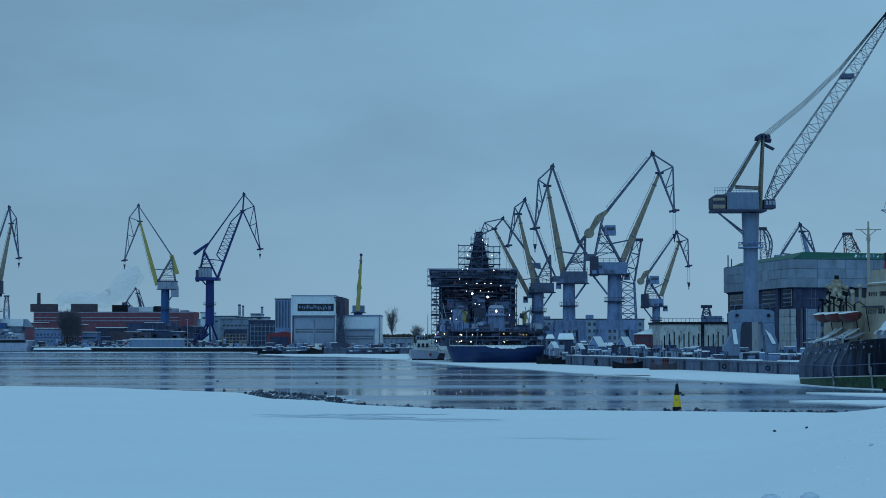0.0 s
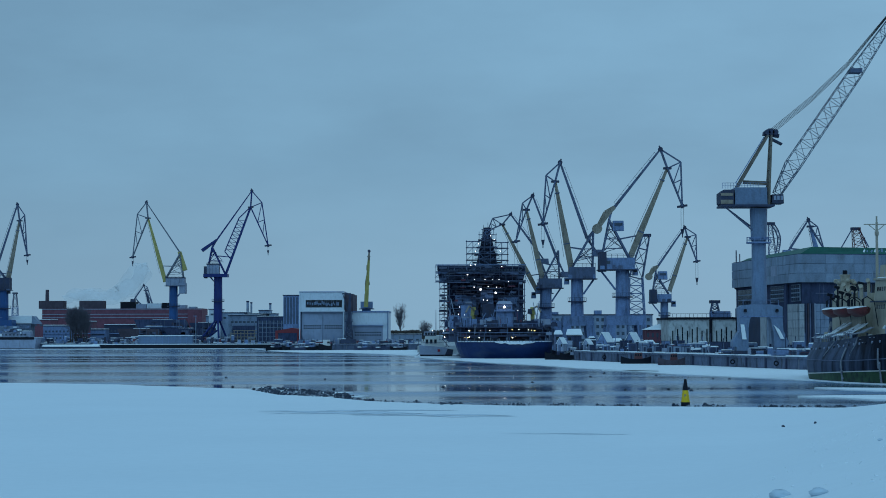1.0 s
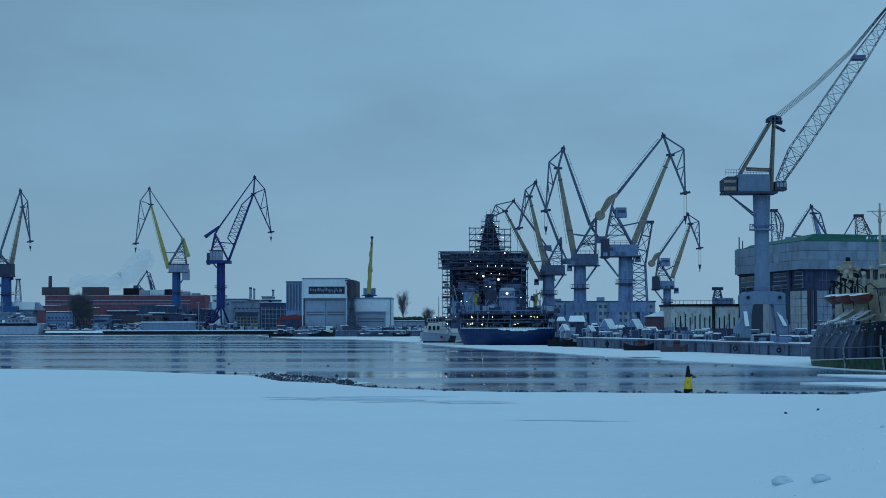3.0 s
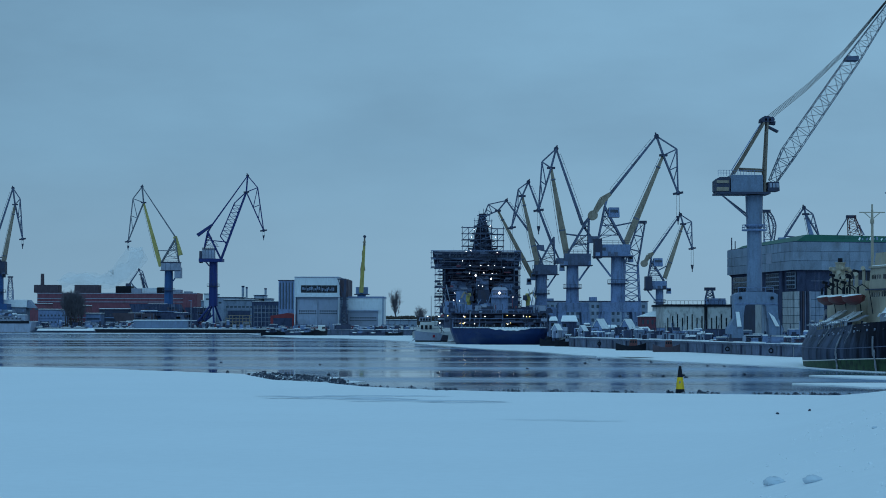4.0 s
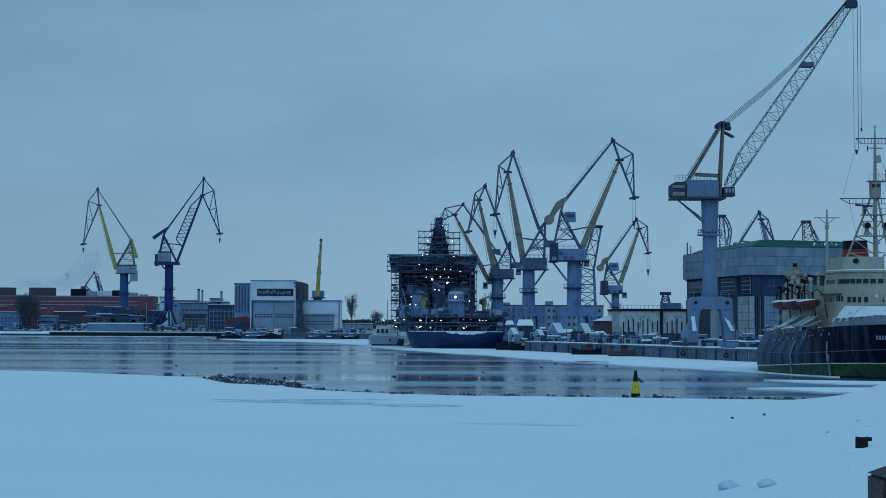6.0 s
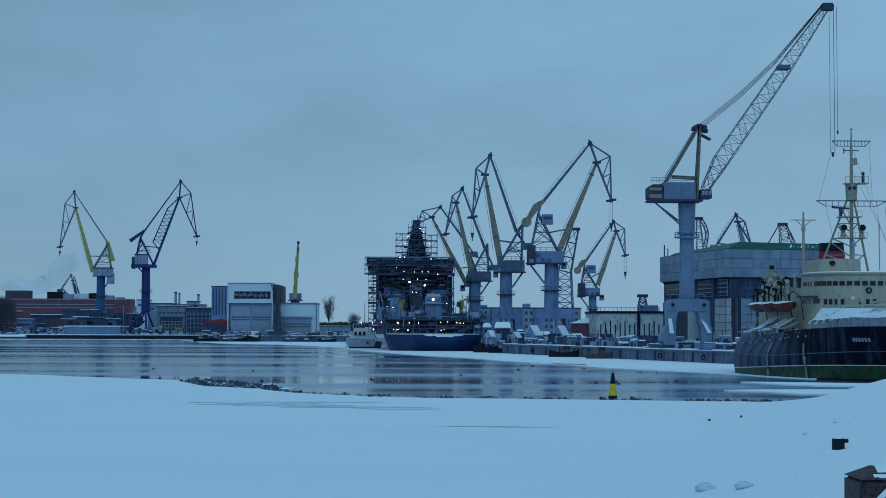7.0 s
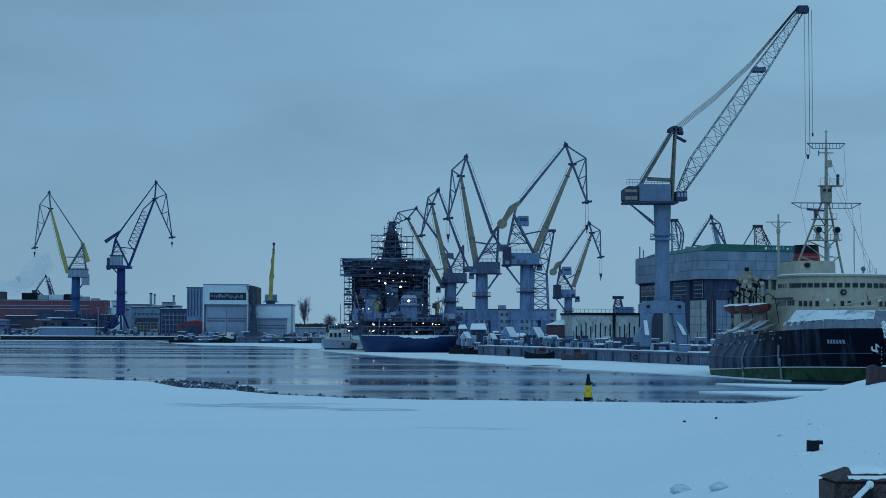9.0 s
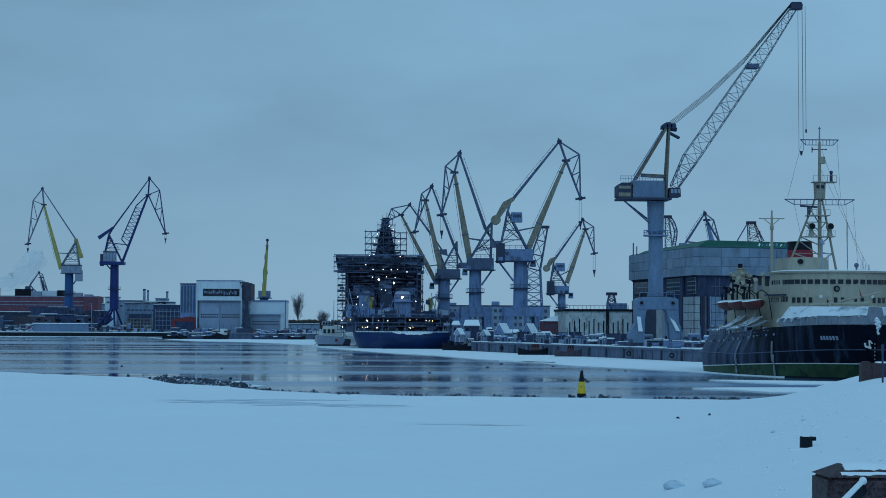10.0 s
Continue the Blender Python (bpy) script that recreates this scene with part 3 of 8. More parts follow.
    if lattice:
        # one stout chord, a slender one set back from it, and light bracing between
        d = at(head) - at(foot)
        nrm = Vector((-d.z, 0, d.x)).normalized()
        bb = part("boom", Shape().beam(at(foot), at(head), 0.95 * t, 1.1 * t, 0.75 * t, 0.9 * t), boom_mat, root)
        back = [at(foot) + d * f + nrm * g for f, g in ((0.22, 0.3), (0.29, 4.6), (0.55, 4.2), (0.80, 3.7), (0.985, 0.4))]
        part("back_chord", Shape().chain(back, 0.42 * t), boom_mat, bb)
        for i in range(9):
            f = 0.30 + 0.055 * i
            node = at(foot) + d * (f + 0.03) + nrm * (4.6 - 1.75 * (f - 0.29))
            for along in (f, f + 0.055):
                part("brace", Shape().beam(at(foot) + d * along, node, 0.2 * t), boom_mat, bb)
    else:
        mid = at(foot).lerp(at(head), 0.28)
        bs = Shape().beam(at(foot), mid, w0 * 0.78, w0 * 1.2, w0 * 0.86, w0 * 1.0).beam(mid, at(head), w0 * 0.86, w0, w1 * 0.75, w1)
        bb = part("boom", bs, boom_mat, root)
        for f in () if slab_weight else (0.28, 0.86):
            p0 = at(foot).lerp(at(head), f)
            k_ = w0 * 1.02 * (1 - 0.42 * f)
            part("boom_collar", Shape().beam(p0, p0 + (at(head) - at(foot)).normalized() * 0.35, k_, k_ * 1.16), M_CRANE_STEEL, bb)
        lad = Shape()
        d = (at(head) - at(foot))
        nrm = Vector((-d.z, 0, d.x)).normalized() * (w0 * 0.75)
        for i in range(16):
            q = at(foot) + d * (0.15 + 0.8 * i / 15) + nrm * (1 - 0.45 * i / 15)
            lad.beam(q, q + Vector((0, 0.9, 0)), 0.08)
        lad.chain([at(foot) + d * 0.15 + nrm, at(foot) + d * 0.95 + nrm * 0.55], 0.1)
        part("ladder", lad, M_CRANE_DARK, bb)
    j = part("jib", Shape().beam(at(peak), at(head), 0.55 * t, 0.9 * t), frame_mat, root)
    low, mid_o = at(head).lerp(at(tip), 0.4), at(outer).lerp(at(tip), 0.4)
    for p, q, w in ((at(peak), at(outer), 0.4), (at(outer), at(tip), 0.42), (at(head), at(outer), 0.35), (at(head, 0.8), at(tip, 0.3), 0.42), (at(head, -0.8), at(tip, -0.3), 0.42),
                    (low, mid_o, 0.28), (low, at(outer), 0.28), (at(head).lerp(at(tip), 0.7), mid_o, 0.25)):
        part("jib_bar", Shape().beam(p, q, w * t), frame_mat, j)
    part("peak_sheave", Shape().beam(at(peak, -0.5), at(peak, 0.5), 1.3 * t, n=10), M_CRANE_DARK, j)
    part("peak_spur", Shape().beam(at(peak), at(peak) + Vector((sgn * -0.35, 0, 1.0 * t)), 0.4 * t), M_CRANE_DARK, j)
    part("tip_sheave", Shape().beam(at(tip, -0.5), at(tip, 0.5), 1.3 * t, n=10), M_CRANE_DARK, j)
    part("tip_crossbar", Shape().beam(at(tip) + Vector((-1.4 * t, 0, -0.3)), at(tip) + Vector((1.4 * t, 0, 0.2)), 0.6 * t), M_CRANE_DARK, j)
    part("head_platform", Shape().box(head[0] - 1.1 * t, y - 1, head[1] - 0.3, head[0] + 1.1 * t, y + 1, head[1] + 0.3), M_CRANE_DARK, j)
    tw_ = 0.6 if slab_weight else 0.85
    tie = part("tie_boom", Shape().beam(at(lever), at(peak), tw_ * t, tw_ * t, 0.6 * tw_ * t, 0.6 * tw_ * t), frame_mat, root)
    if not slab_weight:
        d = at(peak) - at(lever)
        up = Vector((-d.z, 0, d.x)).normalized() * (0.9 * t if d.x > 0 else -0.9 * t)
        part("handrail", Shape().chain([at(lever) + d * 0.1 + up, at(lever) + d * 0.5 + up, at(lever) + d * 0.92 + up * 0.8], 0.09), M_CRANE_DARK, tie)
        for f in (0.1, 0.24, 0.38, 0.52, 0.66, 0.8, 0.92):
            part("stanchion", Shape().beam(at(lever) + d * f, at(lever) + d * f + up, 0.09), M_CRANE_DARK, tie)
    if club:
        arm = at(lever).lerp(at(weight), 0.35) + Vector((0, 0, 1.0 * t))
        cwp = part("counterweight", Shape().beam(at(lever) + (at(peak) - at(lever)) * 0.06, arm, 1.0 * t, 1.4 * t, 1.9 * t, 1.8 * t).beam(arm, at(weight), 1.9 * t, 1.8 * t, 1.2 * t, 1.8 * t), boom_mat, root)
        part("weight_drum", Shape().beam(at(weight, -1.2 * t), at(weight, 1.2 * t), 2.7 * t, n=14), boom_mat, cwp)
    elif slab_weight:
        part("counterweight", Shape().beam(at(lever), at(weight), (0.8 if lattice else 1.5) * t, 2.0 * t, (1.3 if lattice else 1.9) * t, 2.4 * t), boom_mat, root)
    else:
        cwp = part("lever", Shape().beam(at(lever), at(weight), 0.6 * t, 0.8 * t, 0.5 * t, 0.7 * t), frame_mat, root)
        part("counterweight", Shape().box(weight[0] - 1.5 * t, y - 1.6 * t, weight[1] - 0.9 * t, weight[0] + 1.5 * t, y + 1.6 * t, weight[1] + 0.9 * t, taper=0.2), house_mat, cwp)
    if high_cab:
        hc = part("high_cab", Shape().box(high_cab[0] - 1.7, y - 1.8, high_cab[1] - 1.5, high_cab[0] + 1.7, y + 1.8, high_cab[1] + 1.5, taper=0.15), M_CRANE_GREY, root)
        part("window", Shape().box(high_cab[0] - 1.2, y - 1.84, high_cab[1], high_cab[0] + 1.2, y - 1.6, high_cab[1] + 0.8), M_DIMGLASS, hc)
    if back_box:
        (qx0, qz0), (qx1, qz1) = back_box
        part("ballast_box", Shape().box(qx0, y - hd - 0.4, qz0, qx1, y + hd, qz1, taper=0.05), M_CABIN if slab_weight and not lattice else M_CRANE_DARK, root)
    # trestle that carries the lever
    a = Shape()
    for dy in (-1.2 * t, 1.2 * t):
        a.beam(at(afoot, dy), (foot[0] - sgn * 0.3, y + dy, foot[1] if lattice else hz1), 0.55 * t)
        a.beam(at(afoot, dy), (hx0 + 0.8 if sgn > 0 else hx1 - 0.8, y + dy, hz1), 0.45 * t)
        a.beam(at(afoot, dy), at(lever), 0.5 * t)
        a.beam(((afoot[0] + foot[0]) / 2, y + dy, (afoot[1] + hz1) / 2), at(foot).lerp(at(head), 0.25), 0.35 * t)
    for f in (0.25, 0.5, 0.75):
        zz = hz1 + (afoot[1] - hz1) * f
        xb = (hx0 + 0.8 if sgn > 0 else hx1 - 0.8)
        xa = xb + (afoot[0] - xb) * f
        xc = foot[0] + (afoot[0] - foot[0]) * f
        a.beam((xa, y - 1.2 * t, zz), (xc, y - 1.2 * t, zz), 0.25 * t)
        a.beam((xa, y - 1.2 * t, zz), (xa, y + 1.2 * t, zz), 0.25 * t)
    # stairs, pipes and small stays between the legs
    sr = random.Random(int(cm * 7))
    xb = (hx0 + 0.8 if sgn > 0 else hx1 - 0.8)
    for k in range(12):
        f0, f1 = sr.uniform(0, 0.8), sr.uniform(0.1, 1.0)
        pa = Vector((xb, y + sr.uniform(-1.5, 1.5), hz1)).lerp(at(afoot), f0)
        pb_ = Vector((foot[0], y + sr.uniform(-1.5, 1.5), hz1)).lerp(at(afoot), f1)
        a.beam(pa, pb_, 0.16 * t)
    part("a_frame", a, frame_mat, root)
    if braces:
        part("strut", Shape().beam((hx0 + 0.5 if sgn > 0 else hx1 - 0.5, y, hz0), (cm - sgn * cw * 0.5, y, hz0 - (hx1 - hx0) * 0.55), 0.5 * t), base_mat, root)
    if hook:
        q = at(tip)
        r = Shape().beam(q + Vector((0.4, 0, 0)), q + Vector((0.4, 0, -hook)), 0.09).beam(q + Vector((-0.4, 0, 0)), q + Vector((-0.4, 0, -hook)), 0.09)
        part("rope", r, M_ROPE, root)
        part("hook", Shape().beam(q + Vector((0, 0, -hook)), q + Vector((0, 0, -hook - 1.6)), 1.3, 0.8, 0.6, 0.5, n=6).beam(q + Vector((0, 0, -hook - 1.6)), q + Vector((0, 0, -hook - 2.6)), 0.3), M_CRANE_DARK, root)
    return root


OCHRE = "ochre-boomed luffing portal crane on grey column"
crane(OCHRE + ", beside the icebreaker", 660, 2.6, (29.04, 21.01), (17.16, 43.83), (19.99, 47.22), (13.95, 45.9), (12.26, 41.75), (28.29, 35.91), (31.3, 31.57), (30.55, 30.06), ((28.66, 20.63), (33.57, 24.41)), ((29.79, 11.77), (32.43, 21.01)), ((27.53, 4.23), (35.45, 11.77)), M_CRANE_OCHRE, M_CRANE_GREY, M_CRANE_STEEL, 0.9, hook=0)
crane(OCHRE, 640, 2.6, (29.62, 24.82), (24.5, 47.5), (26.51, 52.07), (23.22, 49.69), (21.03, 37.26), (34.01, 32.32), (36.75, 26.47), (34.74, 34.15), ((28.34, 21.9), (35.84, 25.19)), ((28.71, 11.11), (32.55, 21.9)), ((26.33, 4.34), (35.47, 11.47)), M_CRANE_OCHRE, M_CRANE_GREY, M_CRANE_STEEL, 1.0, hook=9)
crane(OCHRE, 620, 2.6, (37.73, 27.66), (32.77, 55.12), (34.37, 61.14), (29.94, 57.07), (28.87, 41.83), (42.69, 37.23), (45.88, 32.62), (44.64, 39.53), ((36.85, 24.3), (45.17, 28.19)), ((37.55, 12.07), (41.45, 24.3)), ((34.72, 4.46), (44.46, 12.78)), M_CRANE_OCHRE, M_CRANE_GREY, M_CRANE_STEEL, 1.15, hook=5)
crane("tall luffing portal crane with yellow-ochre boom and curved counterweight arm", 600, 2.6, (54.34, 30.46), (65.83, 57.54), (63.77, 63.37), (69.94, 59.43), (70.29, 46.06), (48.86, 44.69), (44.4, 39.2), (48.0, 41.77), ((44.91, 26.51), (55.54, 30.29)), ((49.89, 12.29), (54.17, 26.51)), ((46.63, 4.57), (58.63, 12.8)), M_CRANE_OCHRE, M_CRANE_GREY, M_CRANE_GREY, 1.1, hook=7, club=True, high_cab=(50.74, 40.06), back_box=((44.74, 26.17), (46.97, 32.0)))
crane("smaller luffing portal crane with pale ochre boom and grey column", 720, 2.6, (79.41, 22.61), (86.19, 42.35), (85.17, 45.85), (89.28, 43.18), (89.49, 33.51), (74.67, 30.83), (72.0, 27.95), (74.47, 29.19), ((72.41, 18.49), (80.02, 21.58)), ((76.11, 9.85), (78.99, 18.49)), ((74.06, 4.5), (81.46, 9.85)), M_CRANE_OCHRE, M_CRANE_GREY, M_CRANE_GREY, 0.95, hook=6, club=True, high_cab=(76.94, 28.37), back_box=((72.21, 18.08), (74.67, 23.22)))
crane("yellow luffing portal crane on a mid-blue column", 1040, 2.6, (-150.35, 34.74), (-159.57, 68.32), (-160.46, 76.64), (-165.21, 70.4), (-167.59, 47.82), (-142.93, 50.49), (-139.95, 40.69), (-142.63, 49.3), ((-149.76, 32.37), (-139.95, 36.53)), ((-148.27, 13.94), (-143.82, 32.37)), ((-150.95, 5.03), (-140.25, 14.24)), M_CRANE_YELLOW, M_CRANE_MIDBLUE, M_CABIN, 1.2, hook=2.2, slab_weight=True, back_box=((-142.63, 28.5), (-139.36, 34.15)))
blue_crane = crane("royal blue luffing portal crane with lattice boom", 1020, 2.6, (-116.2, 38.2), (-103.46, 72.7), (-102.87, 81.15), (-97.63, 75.03), (-94.42, 52.88), (-120.94, 55.79), (-128.52, 50.26), (-123.27, 52.01), ((-125.9, 38.02), (-119.49, 42.97)), ((-122.4, 13.83), (-118.03, 37.73)), ((-129.98, 5.09), (-115.41, 13.83)), M_CRANE_BLUE, M_CRANE_BLUE, M_CABIN, 1.25, hook=2.5, lattice=True, legs=False, slab_weight=True, back_box=((-127.35, 35.98), (-125.9, 42.1)))
part("turntable", Shape().box(-127.35, 1015.5, 36.56, -115.11, 1024.5, 38.16), M_CRANE_BLUE, blue_crane)
crane("yellow luffing portal crane on a blue-grey column", 1000, 2.6, (-225.43, 28.57), (-218.57, 64.86), (-219.71, 73.14), (-216.0, 67.71), (-214.57, 47.43), (-229.14, 43.71), (-233.14, 35.14), (-229.71, 40.86), ((-232.0, 29.43), (-222.86, 36.0)), ((-229.14, 13.71), (-224.0, 29.43)), ((-232.57, 5.14), (-220.57, 14.57)), M_CRANE_OCHRE, M_CRANE_MIDBLUE, M_CRANE_DARK, 1.2, hook=2.4)
crane("dark luffing crane standing far behind the red works", 1300, 2.6, (-196.86, 21.0), (-200.94, 35.86), (-202.06, 39.2), (-199.83, 38.09), (-195.74, 25.46), (-207.63, 31.03), (-209.11, 29.17), (-205.77, 28.43), ((-208.0, 16.54), (-196.11, 21.0)), ((-203.54, 9.86), (-199.83, 16.54)), ((-205.77, 5.4), (-197.6, 9.86)), M_CRANE_DARK, M_CRANE_DARK, M_CRANE_DARK, 1.1)
crane("grey luffing crane rising behind the dock hall", 640, 2.6, (119.22, 30.86), (116.3, 41.83), (115.75, 44.02), (118.67, 41.83), (120.69, 34.51), (109.71, 34.7), (108.62, 33.42), (114.47, 34.15), ((111.18, 25.37), (119.95, 30.86)), ((113.55, 11.66), (117.21, 25.37)), ((110.81, 4.34), (119.95, 11.66)), M_CRANE_GREY, M_CRANE_GREY, M_CRANE_GREY, 0.9)


def lattice_tower(label, y, base, top, lean_top, w0, w1, bays, bar=0.24):
    root = thing("lattice_tower", (base[0], y, base[1]), label, "crane")
    part("tower", Shape().lattice((base[0], y, base[1]), (top[0], y, top[1]), w0, w1, w0, w1, bays, bar), M_CRANE_GREY, root)
    part("arm", Shape().lattice((top[0], y, top[1]), (lean_top[0], y, lean_top[1]), w1, w1 * 0.5, w1, w1 * 0.6, max(3, bays // 2 - 2), bar * 0.85), M_CRANE_STEEL, root)
    part("head", Shape().box(lean_top[0] - 1.5, y - 1, lean_top[1] - 0.6, lean_top[0] + 1.5, y + 1, lean_top[1] + 0.3), M_CRANE_DARK, root)
    return root


lattice_tower("grey lattice crane tower with leaning upper arm", 640, (59.98, 2.6), (59.79, 25.37), (63.27, 39.27), 6.0, 4.2, 9)
lt = lattice_tower("slender bowed lattice crane arm above the dock hall roof", 640, (103.86, 2.6), (103.95, 33.6), (103.3, 42.93), 2.6, 2.2, 12, 0.14)
bow = [(104.2, 42.6), (105.5, 40.6), (106.25, 38.3), (106.1, 36.0), (105.6, 33.4)]
for a, b in zip(bow, bow[1:]):
    part("bowed_arm", Shape().lattice((a[0], 640, a[1]), (b[0], 640, b[1]), 0.9, 0.9, 1.2, 1.2, 2, 0.12), M_CRANE_STEEL, lt)
    part("bow_tie", Shape().beam((a[0], 640, a[1]), (103.7, 640, a[1] - 0.6), 0.14), M_CRANE_STEEL, lt)
lt = lattice_tower("red oxide lattice crane arm above the dock hall roof", 640, (132.6, 2.6), (132.3, 34.51), (131.0, 41.2), 4.2, 4.0, 12, 0.17)
for name_, a, b in (("strut", (129.9, 41.0), (126.48, 35.19)), ("strut", (126.48, 35.19), (124.6, 30.0)), ("stay", (132.0, 41.2), (135.23, 35.07)), ("stay", (134.0, 38.2), (132.4, 36.5))):
    part(name_, Shape().beam((a[0], 640, a[1]), (b[0], 640, b[1]), 0.35), M_CRANE_STEEL, lt)
for ob in lt.children:
    if ob.name.startswith("arm"):
        ob.data.materials[0] = M_OXIDE
lattice_tower("small lattice pylon on the far shore", 1200, (-264.69, 2.6), (-264.69, 24.11), (-264.69, 32.34), 4.0, 3.0, 8)
lattice_tower("small lattice gantry beside the plaster workshop", 570, (75.89, 2.6), (75.89, 13.7), (75.89, 16.63), 2.6, 2.4, 8)

# yellow crane seen end on, behind the white hall
yc = thing("portal_crane", (-42.0, 980, 2.6), "yellow luffing crane seen end on behind the white hall", "crane", "portal cranes")
part("column", Shape().beam((-42.0, 980, 2.6), (-42.0, 980, 20.04), 4.5, n=10), M_CRANE_MIDBLUE, yc)
part("machine_house", Shape().box(-44.8, 978, 19.76, -38.92, 984, 23.12), M_CRANE_GREY, yc)
part("boom", Shape().beam((-42.0, 976, 20.6), (-40.32, 970, 44.12), 2.1, 2.1, 1.1, 1.1), M_CRANE_YELLOW, yc)
part("jib", Shape().beam((-40.32, 970, 43.5), (-40.1, 968, 47.6), 1.0, 1.0, 0.7, 0.7).box(-41.0, 967.5, 44.6, -39.5, 968.6, 45.3), M_CRANE_OCHRE, yc)
part("head_sheave", Shape().beam((-40.1, 967.4, 47.7), (-40.1, 968.6, 47.7), 1.5, n=10), M_CRANE_DARK, yc)
for z_, w_ in ((24.5, 0.9), (28.5, 1.3), (38.5, 1.0)):
    part("boom_rib", Shape().box(-41.6 + 0.07 * (z_ - 24) - 1.2, 974.6, z_, -41.6 + 0.07 * (z_ - 24) - 0.7, 975.6, z_ + 2.6 * w_, taper=0.1), M_CRANE_OCHRE, yc)
part("gallery", Shape().box(-45.6, 977.2, 19.3, -38.2, 984.6, 19.7), M_CRANE_DARK, yc)
part("winch", Shape().box(-42.56, 974, 31.24, -40.04, 977, 35.44, taper=0.6), M_CRANE_OCHRE, yc)

# the great crane on the quay
gc = thing("quay_crane", (68.51, 440, 2.6), "huge pale blue-grey quay crane with long grey lattice jib", "crane")
part("portal_girder", Shape().prism([(63.76, 10.9), (63.76, 13.3), (64.6, 13.75), (66.6, 13.95), (70.5, 13.95), (72.5, 13.75), (73.3, 13.35), (73.3, 11.1), (73.45, 8.1), (71.05, 8.1), (70.76, 10.6), (70.35, 11.12), (66.45, 11.12), (66.05, 10.7), (65.67, 8.1), (63.85, 8.1)], 437.8, 442.2), M_CRANE_PALE, gc)
part("girder_flange", Shape().box(63.6, 437.6, 11.14, 73.4, 437.78, 11.34), M_CRANE_GREY, gc)
part("girder_railing", Shape().chain([(64.6, 438, 14.9), (72.4, 438, 14.9)], 0.09).beam((64.6, 438, 13.7), (64.6, 438, 14.9), 0.09).beam((72.4, 438, 13.7), (72.4, 438, 14.9), 0.09).beam((66.4, 438, 13.9), (66.4, 438, 14.9), 0.09).beam((70.6, 438, 13.9), (70.6, 438, 14.9), 0.09), M_CRANE_GREY, gc)
for x_ in (65.0, 72.0):
    part("floodlight", Shape().box(x_ - 0.35, 437.2, 12.3, x_ + 0.35, 437.75, 12.9, taper=0.08), M_BLACK, gc)
for a, b in (((64.87, 8.63), (64.49, 4.61)), ((72.16, 8.63), (72.66, 4.61))):
    for dy in (-1.3, 1.3):
        lg = part("leg", Shape().beam((a[0], 440 + dy, a[1]), (b[0], 440 + dy, b[1]), 1.9, 1.4, 2.4, 1.6).beam((b[0], 440 + dy, b[1]), (b[0], 440 + dy, 3.6), 2.6, 1.8), M_CRANE_PALE, gc)
        bogie = part("bogie", Shape().box(b[0] - 2.0, 439 + dy, 2.9, b[0] + 2.0, 441 + dy, 3.7), M_CRANE_DARK, gc)
        for k in range(4):
            part("wheel", Shape().beam((b[0] - 1.5 + k, 438.9 + dy, 3.0), (b[0] - 1.5 + k, 441.1 + dy, 3.0), 0.8, n=12), M_CRANE_DARK, bogie)
for q in ([(63.85, 8.1), (65.3, 8.1), (65.1, 4.6), (62.3, 4.6), (62.3, 5.8)], [(71.9, 8.1), (73.5, 8.1), (74.4, 5.8), (74.4, 4.6), (71.7, 4.6)]):
    part("foot_plate", Shape().prism(q, 437.9, 442.1), M_CRANE_PALE, gc)
for q in ([(63.95, 9.5), (64.74, 9.5), (65.25, 6.2), (64.3, 6.2)], [(71.25, 9.4), (72.5, 8.4), (73.6, 6.3), (72.75, 6.3)]):
    part("snow_ledge", Shape().prism(q, 437.45, 437.75), M_SNOWCAP, gc)
col = part("column", Shape().beam((68.51, 440, 14.03), (68.51, 440, 28.24), 3.4, 3.4, 3.2, 3.2, n=16).beam((68.51, 440, 28.24), (68.51, 440, 35.28), 3.5, 3.5, 3.9, 3.9, n=16), M_CRANE_PALE, gc)
part("gallery", Shape().beam((68.51, 440, 27.49), (68.51, 440, 27.8), 5.6, n=12), M_CRANE_GREY, col)
for z_ in (28.3, 28.84):
    part("gallery_rail", Shape().hoop((68.51, 440, z_), 2.7, 0.08), M_CRANE_GREY, col)
for i in range(12):
    g = 2 * math.pi * i / 12
    px_, py_ = 68.51 + 2.7 * math.cos(g), 440 + 2.7 * math.sin(g)
    part("gallery_post", Shape().beam((px_, py_, 27.74), (px_, py_, 28.84), 0.08), M_CRANE_GREY, col)
part("cladding_band", Shape().beam((68.51, 440, 28.49), (68.51, 440, 28.93), 4.1, n=16), M_CRANE_GREY, col)
house = part("machine_house", Shape().box(62.86, 436.8, 36.03, 70.02, 443.2, 39.81, taper=0.06), M_CRANE_PALE, gc)
part("deck", Shape().box(59.71, 436.0, 35.53, 71.53, 444.0, 35.98), M_CRANE_DARK, house)
cwt = part("counterweight", Shape().prism([(59.65, 36.4), (60.0, 36.03), (62.61, 36.03), (62.61, 39.3), (60.4, 39.3), (59.65, 38.7)], 436.5, 443.5), M_CRANE_DARK, gc)
for za, zb in ((36.16, 37.04), (37.92, 38.55)):
    part("stripe", Shape().box(59.68, 436.38, za, 62.4, 436.49, zb), M_CRANE_OCHRE, cwt)
rl = Shape()
for i in range(14):
    x = 60.09 + i * 0.62
    rl.beam((x, 437, 39.55), (x, 437, 40.81), 0.08)
for zz in (40.81, 40.18):
    rl.beam((60.09, 437, zz), (69.9, 437, zz), 0.08)
part("railing", rl, M_CRANE_GREY, house)
